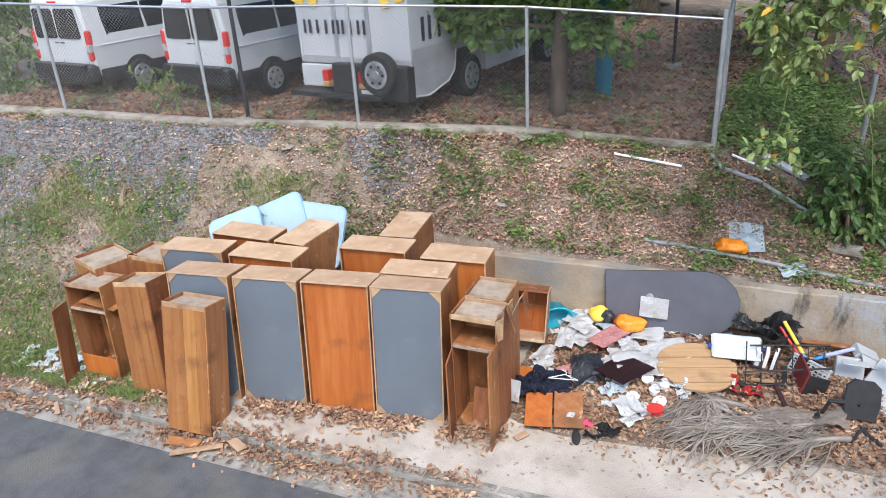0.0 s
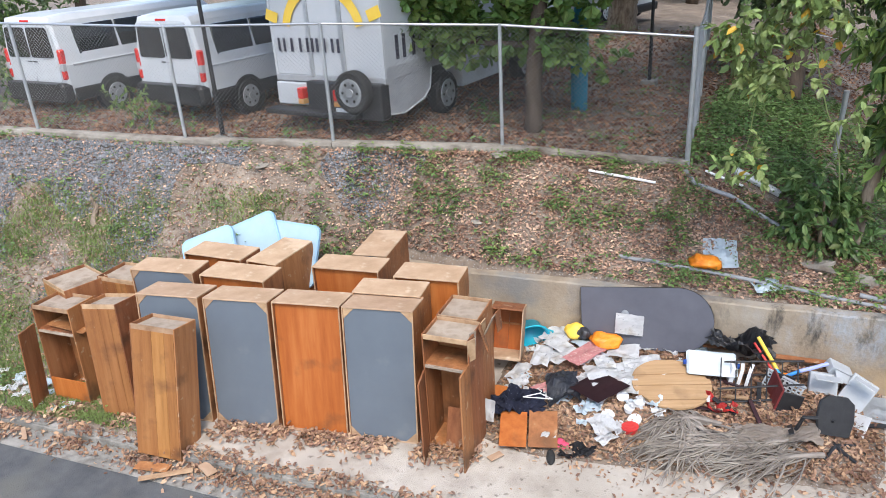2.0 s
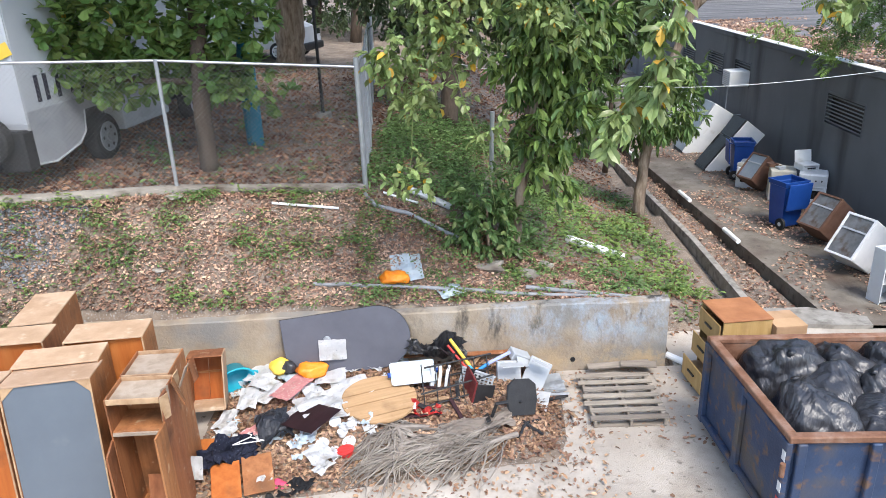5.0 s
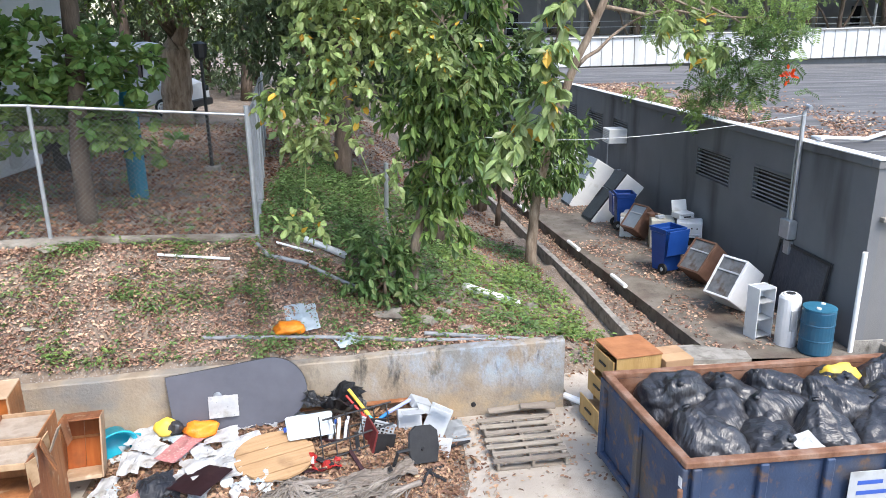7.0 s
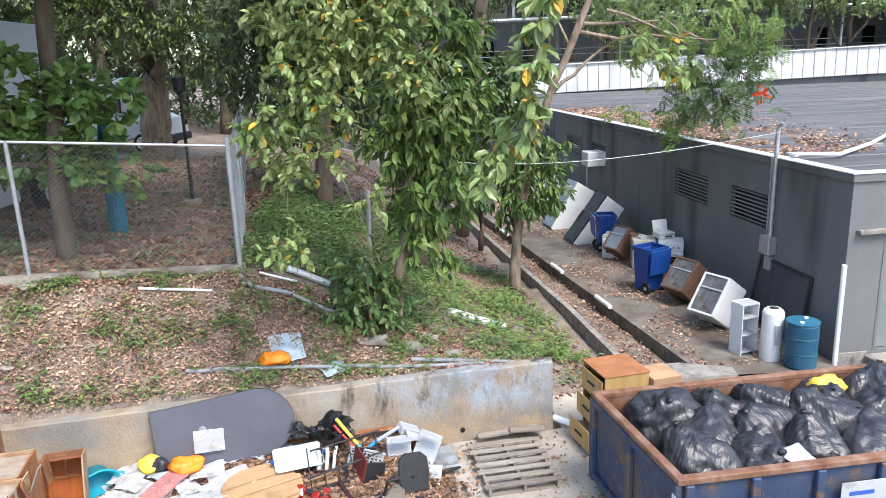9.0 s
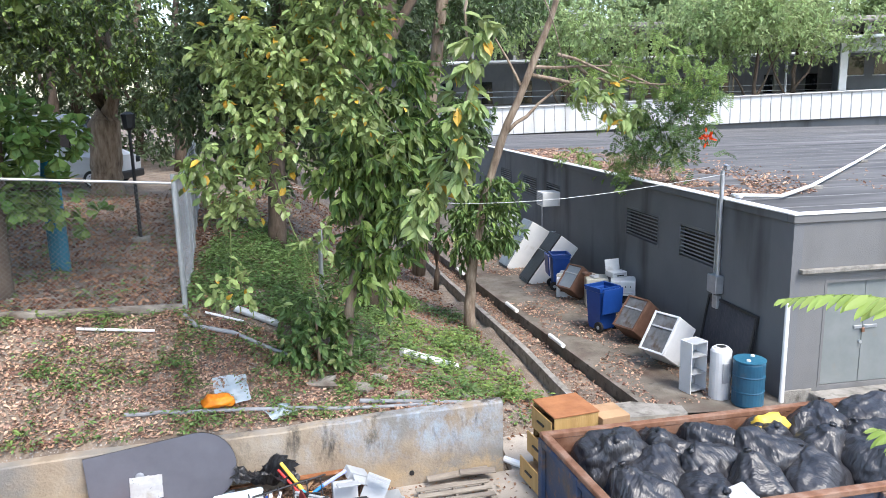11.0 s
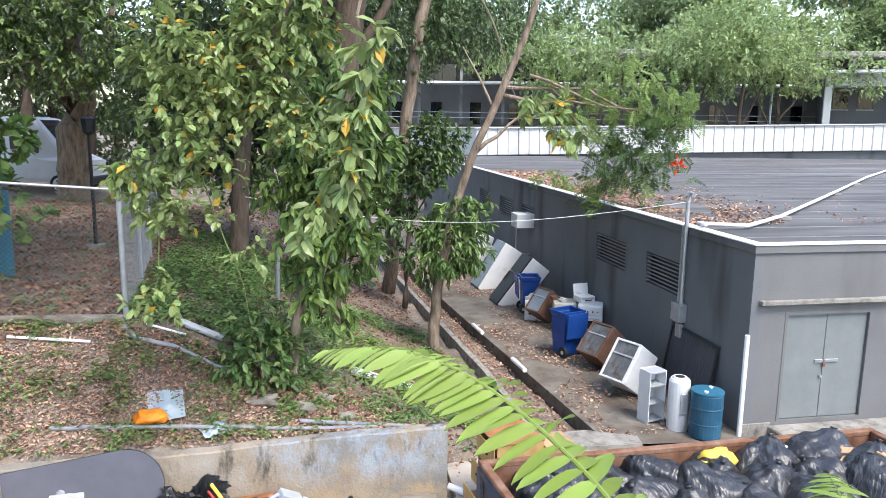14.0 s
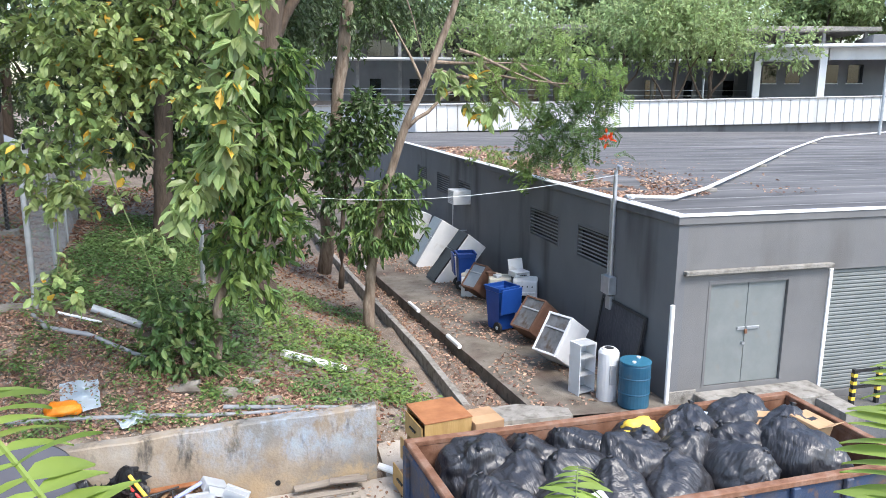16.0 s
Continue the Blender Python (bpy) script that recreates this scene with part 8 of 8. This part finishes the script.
def pavilion():
    b = thing("building", "pale grey pavilion with white columns and flat roof", "building", (44.2, 52.6, 0), -32)
    part("back_wall", box(0, 5, 0, 40, 5.3, 10.0), mat("far_grey_render", [(0.20, 0.205, 0.22), (0.25, 0.255, 0.27)], 0.5, 0.8), b)
    part("side_wall", box(0, 0.9, 0, 0.3, 5, 10.0), MIDGREY, b)
    part("roof", box(-1.0, -1.0, 10.2, 42, 9, 10.45, 0.05), WHITE, b, "white flat roof")
    part("upper_block", box(10, 5, 10.45, 26, 12, 11.6, 0.05), MIDGREY, b)
    for i in range(8):
        x = i * 5.1
        part("column", prism([(x, 0), (x + 0.55, 0), (x + 0.55, 0.7), (x, 0.7)], 0, 10.2), WHITE, b, "white tapered column")
        part("lintel", box(x + 0.7, 0.1, 9.2, x + 5.1, 0.5, 10.2), FASCIA, b)
        for wx in (x + 1.2, x + 3.2):
            w = part("window", box(wx, 4.9, 7.4, wx + 1.2, 5.02, 9.0), DARKGLASS, b)
            part("window_frame", box(wx - 0.08, 4.92, 7.3, wx + 1.28, 4.98, 7.4), WHITE, w)
    c = thing("building", "long dark open-sided school block with pale canopy", "building", (0, 70, 0), -14)
    part("floor_slab", box(0, 0, 0, 60, 8, 5.6), mat("red_soil", [(0.085, 0.07, 0.06), (0.13, 0.11, 0.095)], 0.5, 0.9), c)
    part("back_wall", box(0, 5, 5.6, 60, 5.3, 12.5), MIDGREY, c)
    part("roof", box(-1, -1, 12.2, 61, 9, 12.6, 0.05), KERB, c)
    part("canopy", box(-1, -2.5, 9.3, 61, 0, 9.5, 0.03), WHITE, c)
    for i in range(16):
        part("column", box(i * 4, -0.1, 5.6, i * 4 + 0.28, 0.2, 12.2), SEAM, c)
        w = part("window", box(i * 4 + 0.7, 4.9, 10.0, i * 4 + 3.4, 5.02, 11.6), DARKGLASS, c)
        part("window_frame", box(i * 4 + 2.0, 4.86, 10.0, i * 4 + 2.1, 4.9, 11.6), SEAM, w)
        # Dark panel put in for the shade of a doorway.
        part("shadow_door", box(i * 4 + 0.9, 4.9, 5.6, i * 4 + 2.0, 5.02, 7.8), DARKGLASS, c)
    for z in (6.2, 6.7):
        part("rail", box(0, -0.2, z, 60, -0.14, z + 0.06), GALV, c)


pavilion()
for x, y, h in ((40.2, 54.0, 13.7), (24.6, 62.3, 13.7), (44.4, 39, 12.2)):
    p = thing("flood_light", "tall grey pole with floodlights", "lamp post", (x, y, 0), group="floodlight poles")
    part("pole", tube([(0, 0, 0), (0, 0, h)], [0.12, 0.08], 10), GALV, p)
    part("arm", tube([(-0.9, 0, h + 0.1), (-0.6, 0, h - 0.2), (0.6, 0, h - 0.2), (0.9, 0, h + 0.1)], 0.04, 7), GALV, p)
    for s in (-1, 1):
        part("lamp_head", box(s * 0.5 - 0.2, -0.2, h - 0.1, s * 0.5 + 0.2, 0.2, h + 0.3, 0.03), GALV, p)


# ---- ground cover ----
def cover(name, label, n, pick, leaf, material, per_plant, spread, tall, seed, width=0.5):
    g = np.random.default_rng(seed)
    C, D, U, L = [], [], [], []
    m = 0
    while m < n:
        x, y = pick(g)
        if x is None:
            continue
        m += 1
        z = height(x, y)
        k = g.integers(max(3, per_plant // 2), per_plant + 1)
        a = g.uniform(0, math.tau, k)
        rr = spread * g.uniform(0.1, 1, k)
        hh = tall * g.uniform(0.15, 1, k)
        C.append(np.stack([x + np.cos(a) * rr * 0.6, y + np.sin(a) * rr * 0.6, z + hh], 1))
        D.append(np.stack([np.cos(a), np.sin(a), g.uniform(-0.5, 0.5, k)], 1))
        U.append(np.tile((0, 0, 1.0), (k, 1)) + g.normal(scale=0.3, size=(k, 3)))
        L.append(leaf * g.uniform(0.6, 1.2, k))
    return tagged(leaf_cloud(name, material, None, np.concatenate(C), np.concatenate(D), np.concatenate(U), np.concatenate(L), width), label, "weeds", kind="stuff")


def bank_spot(g):
    x = g.uniform(-15, 2.8)
    fy, fz = fence_at(x)
    w = ease(-8.6, -6.2, x)
    lo = lerp(kerb_y(x) + 0.3, wall_y(x) + 0.25, w)
    return x, g.uniform(lo, min(fy, 9.6) - 0.1)


def weedy(g):
    x, y = bank_spot(g)
    return (x, y) if noise.noise(Vector((x * 2.1, y * 2.4, 11))) + 0.3 * g.normal() > 0.32 + 0.15 * (x < -8) else (None, None)


def verge(g):
    x, y = g.uniform(-2.0, 4.4), g.uniform(8.6, 17)
    dense = y > 9.2 if x < 0.8 else True
    return (x, y) if dense and noise.noise(Vector((x * 0.9, y * 0.9, 5))) + 0.3 * g.normal() > -0.3 + 0.6 * ease(0.8, 2.0, x) and x < drain_x(y) - 0.4 else (None, None)


def yard_spot(g):
    x = g.uniform(-16, -1.9)
    fy, fz = fence_at(x)
    return x, fy + 0.15 + g.uniform(0, 1) ** 1.3 * 14


def yard_weeds(g):
    x, y = yard_spot(g)
    return (x, y) if noise.noise(Vector((x * 1.1, y * 1.1, 31))) + 0.2 * g.normal() > 0.35 else (None, None)


def litter_bank(r):
    x, y = bank_spot(r)
    k = 1.0 if x > -7 else 0.6
    return (x, y) if r.random() < k else (None, None)


litter("dead_leaves", 42000, litter_bank, height, 0.066, DRYLEAF, "brown dead leaves covering a bank", 0.02, 0.7, 71)
litter("dead_leaves", 30000, yard_spot, height, 0.105, DRYLEAF_RED, "brown dead leaves over the parking yard", 0.02, 0.7, 72)


def litter_right(r):
    x, y = r.uniform(-2, 5.2), r.uniform(8.0, 30)
    return (x, y) if x < drain_x(y) - 0.35 else (None, None)


litter("dead_leaves", 12000, litter_right, height, 0.1, DRYLEAF_RED, "brown dead leaves under trees", 0.02, 0.7, 73)


def litter_strip(r):
    y = r.uniform(9.2, 30)
    f = r.random()
    x = lerp(drain_x(y) + 0.3, drain_x(y) + 0.95, f)
    return x, y


litter("dead_leaves", 2500, litter_strip, lambda x, y: -0.27, 0.085, DRYLEAF, "dead leaves filling a sunken strip", 0.02, 0.7, 74)


def litter_walk(r):
    y = r.uniform(9, 28)
    x = r.uniform(6.4 - 0.075 * (y - 9), 8.9)
    return (x, y) if noise.noise(Vector((x * 0.9, y * 0.6, 9))) > -0.1 else (None, None)


litter("dead_leaves", 5200, litter_walk, lambda x, y: 0.0, 0.085, DRYLEAF, "dead leaves on a walkway among appliances", 0.012, 0.5, 75)


def litter_roof(r):
    x, y = 9.2 + abs(r.normal(0, 2.2)), r.uniform(12, 31)
    return (x, y) if noise.noise(Vector((x * 0.5, y * 0.4, 2))) > -0.12 - 0.25 * (x < 11) else (None, None)


litter("dead_leaves", 9000, litter_roof, lambda x, y: 3.47, 0.11, DRYLEAF, "dead leaves drifted on a flat roof", 0.012, 0.5, 76)
cover("weeds", "low green weeds on a bank", 1500, weedy, 0.07, WEED, 12, 0.2, 0.1, 81)
cover("weeds", "bright green seedlings on a bank", 300, weedy, 0.08, LEAF_BRIGHT, 10, 0.14, 0.16, 82)
cover("weeds", "dense green creeping plants under trees", 2100, verge, 0.1, WEED, 15, 0.26, 0.2, 83)
cover("weeds", "bright green creeping plants beside a drain", 170, lambda g: (lambda x, y: (x, y) if x < drain_x(y) - 0.3 else (None, None))(g.uniform(1.5, 4.6), g.uniform(9.5, 14)), 0.12, LEAF_BRIGHT, 16, 0.24, 0.24, 84)
cover("weeds", "green weeds in the parking yard", 420, yard_weeds, 0.11, WEED, 11, 0.2, 0.25, 85)


def grassy(g):
    x = g.uniform(-14.5, -7.4)
    y = g.uniform(kerb_y(x) + 0.1, fence_at(x)[0] - 0.9)
    t = (y - kerb_y(x)) / (fence_at(x)[0] - kerb_y(x))
    return (x, y) if noise.noise(Vector((x * 0.9, y * 1.2, 41))) + 0.25 * g.normal() > -0.1 + 0.9 * max(0, t - 0.45) else (None, None)


def grass():
    g = np.random.default_rng(91)
    V, F = [], []
    m = 0
    while m < 26000:
        x, y = grassy(g)
        if x is None:
            continue
        m += 1
        z = height(x, y)
        for _ in range(2):
            a, h, l = g.uniform(0, math.tau), g.uniform(0.03, 0.10), g.uniform(0.03, 0.10)
            b = g.uniform(0, math.tau)
            i = len(V)
            px, py = x + g.normal() * 0.03, y + g.normal() * 0.03
            w = 0.006
            V += [(px - math.sin(a) * w, py + math.cos(a) * w, z), (px + math.sin(a) * w, py - math.cos(a) * w, z), (px + math.cos(b) * l * 0.4 + math.sin(a) * w * 0.8, py + math.sin(b) * l * 0.4 - math.cos(a) * w * 0.8, z + h * 0.6), (px + math.cos(b) * l * 0.4 - math.sin(a) * w * 0.8, py + math.sin(b) * l * 0.4 + math.cos(a) * w * 0.8, z + h * 0.6), (px + math.cos(b) * l, py + math.sin(b) * l, z + h)]
            F += [(i, i + 1, i + 2, i + 3), (i + 3, i + 2, i + 4)]
    return tagged(raw("grass", V, F, GRASS), "patchy green grass on a bank", "grass", kind="stuff")


grass()


def gravel():
    g = np.random.default_rng(93)
    base = np.array([(1, 0, 0), (-1, 0, 0), (0, 1, 0), (0, -1, 0), (0, 0, 1), (0, 0, -1)], float)
    tri = np.array([(0, 2, 4), (2, 1, 4), (1, 3, 4), (3, 0, 4), (2, 0, 5), (1, 2, 5), (3, 1, 5), (0, 3, 5)])
    V, F = [], []
    m = 0
    while m < 42000:
        x = g.uniform(-15, -4.6)
        fy, fz = fence_at(x)
        y = fy - 0.15 - abs(g.normal(0, 1.2)) if m % 5 < 4 else fy + g.uniform(1, 7)
        if y < kerb_y(x) + 1.2 or noise.noise(Vector((x * 0.7, y * 0.8, 51))) < -0.12 + 0.25 * (x > -9) or (y > fy and x > -7.5):
            continue
        s = 0.011 + 0.022 * g.random() ** 2
        V.append(base * s * g.uniform(0.6, 1.3, (6, 3)) + (x, y, height(x, y) + s * 0.3))
        F.append(tri + 6 * m)
        m += 1
    return tagged(raw("gravel", np.concatenate(V), np.concatenate(F), GRAVEL), "blue-grey crushed gravel on a bank", "gravel", kind="stuff")


gravel()


def stones():
    g = np.random.default_rng(95)
    for k, (x, y, s) in enumerate(((0.35, 8.15, 0.3), (0.95, 8.1, 0.26), (1.6, 8.0, 0.2), (2.6, 8.3, 0.22), (2.9, 7.8, 0.16), (-4.9, 7.2, 0.12), (3.5, 11.6, 0.2), (-8.6, 6.3, 0.16), (-4.75, 7.95, 0.2), (1.25, 8.6, 0.2))):
        bm = bmesh.new()
        bmesh.ops.create_icosphere(bm, subdivisions=2, radius=s)
        for v in bm.verts:
            v.co = Vector((v.co.x * 1.3, v.co.y, v.co.z * 0.35)) * (0.7 + 0.6 * noise.noise(v.co * 6 + Vector((k * 3, 0, 0))))
        ob = part("stone", bm, FOOTCON)
        ob.matrix_basis = pose(x, y, height(x, y) + s * 0.1, 0, 0, 40 * k)
        tagged(ob, "rough grey stone half sunk in soil", "stone", "stones on the bank")


tree("shrub", "vine-covered green bush by a fence", [(-16.9, 6.9, 3.0), (-16.8, 6.9, 4.2)], 0.04, 0.02, BARK, [], [(-16.7, 6.6, 3.8, 0.8), (-17.6, 6.8, 4.6, 1.0), (-16.9, 6.2, 3.4, 0.5), (-18, 7.5, 5.6, 1.2)], LEAF_MID, 0.14, 60, 0.5, 0.5, 0.25, 12, second=(LEAF_BRIGHT, 0.3, "leaves coloured as lit"))
tree("shrub", "green weeds growing on a roof edge", [(9.3, 20.5, 3.45), (9.3, 20.5, 4.0)], 0.02, 0.01, BARK, [], [(9.4, 20.4, 3.75, 0.4), (9.3, 19.4, 3.6, 0.3), (9.3, 21.6, 3.7, 0.4), (9.2, 17.5, 3.55, 0.2), (9.2, 18.4, 3.5, 0.25)], LEAF_BRIGHT, 0.14, 130, 0.5, 0.4, 0.2, 13)
tree("shrub", "leafy green sapling before parked vans", [(-12.2, 6.75, 3.05), (-12.2, 6.8, 3.8)], 0.02, 0.01, BARK, [((-12.2, 6.78, 3.4), (-11.8, 6.85, 3.75), 0.01)], [(-12.3, 6.8, 3.75, 0.3), (-11.9, 6.85, 3.7, 0.28), (-11.7, 6.9, 3.45, 0.25), (-12.1, 6.8, 3.3, 0.2)], LEAF_BRIGHT, 0.13, 110, 0.5, 0.45, 0.2, 14, second=(LEAF_MID, 0.4, "leaves coloured as shaded"))
stones()
st = part("stump", bark_limb(bent((-11.3, 4.7, 1.85), (-11.35, 4.85, 2.45), 6, 0.3, 3), 0.1, 0.03, 4, 8, 0.2), BARK)
tagged(st, "weathered grey root stump on a bank", "stump")


# ---- ferns beside the viewpoint ----
FERN = thing("tree_fern", "tree fern with bright green arching fronds", "fern", (1.9, -3.3, -0.12))
part("stem", bark_limb(bent((0, 0, 0), (-0.1, 0.2, 4.62), 9, 0.03, 5), 0.09, 0.06, 5, 10), BARK_DARK, FERN)


def fern(label, pts, pinna, n, seed):
    o = Vector((1.9, -3.3, -0.12))
    t = part("frond", tube([Vector((-0.1, 0.2, 4.6)), (Vector(pts[0]) - o).lerp(Vector((-0.1, 0.2, 4.6)), 0.4) - Vector((0, 0, 0.06)), Vector(pts[0]) - o], 0.004, 6), FROND, FERN, label)
    spine = []
    P = [Vector(p) - o for p in pts]
    m = 24
    for i in range(m + 1):
        u = i / m * (len(P) - 1)
        k = min(int(u), len(P) - 2)
        f = u - k
        p0, p1, p2, p3 = P[max(k - 1, 0)], P[k], P[k + 1], P[min(k + 2, len(P) - 1)]
        spine.append(0.5 * (2 * p1 + (p2 - p0) * f + (2 * p0 - 5 * p1 + 4 * p2 - p3) * f * f + (3 * p1 - p0 - 3 * p2 + p3) * f ** 3))
    part("stalk", tube(spine, [lerp(0.003, 0.0008, i / m) for i in range(m + 1)], 6), FROND, t)
    g = np.random.default_rng(seed)
    C, D, U, L = [], [], [], []
    for i in range(n):
        u = (i + 0.5) / n
        q = u * m
        k = min(int(q), m - 1)
        p = spine[k].lerp(spine[k + 1], q - k)
        d = (spine[k + 1] - spine[k]).normalized()
        s = d.cross(Vector((0, 0, 1))).normalized()
        for sg in (-1, 1):
            C.append(p)
            D.append(s * sg + d * 0.35 + Vector((0, 0, -0.15 + 0.1 * g.normal())))
            U.append(Vector((0, 0, 1)) + 0.2 * Vector(g.normal(size=3)))
            L.append(pinna * math.sin(math.pi * (0.12 + 0.84 * u)) ** 0.7 * g.uniform(0.9, 1.08))
    V, F = [], []
    for c, d, u, ln in zip(C, D, U, L):
        d = d.normalized()
        sd = d.cross(u).normalized()
        up = sd.cross(d)
        base = len(V)
        for q, wd in ((0.0, 0.35), (0.2, 0.9), (0.45, 1.0), (0.7, 0.85), (0.88, 0.5), (1.0, 0.06)):
            mid = c + d * ln * q - up * ln * 0.3 * q * q + sd * ln * 0.1 * q * q
            V += [tuple(mid + sd * ln * 0.15 * wd + up * 0.03 * ln), tuple(mid), tuple(mid - sd * ln * 0.15 * wd + up * 0.03 * ln)]
        for k in range(5):
            a = base + 3 * k
            F += [(a, a + 1, a + 4, a + 3), (a + 1, a + 2, a + 5, a + 4)]
    raw("pinnae", V, F, FROND, t, smooth=True)
    return t


fern("arching bright green fern frond near the viewpoint", [(1.42, -2.45, 5.18), (1.33, -2.38, 5.36), (1.24, -2.29, 5.45), (1.16, -2.21, 5.475), (1.08, -2.13, 5.455)], 0.06, 46, 1)
fern("bright green fern frond near the viewpoint", [(1.52, -2.36, 4.9), (1.46, -2.25, 5.1), (1.4, -2.13, 5.17), (1.35, -2.03, 5.18)], 0.074, 42, 2)
fern("bright green fern frond near the viewpoint", [(1.66, -2.4, 4.9), (1.7, -2.25, 5.1), (1.76, -2.12, 5.18), (1.82, -2.0, 5.19)], 0.074, 42, 3)
fern("bright green fern frond near the viewpoint", [(1.9, -2.5, 4.95), (1.98, -2.38, 5.2), (2.06, -2.27, 5.33), (2.14, -2.18, 5.38)], 0.074, 40, 4)
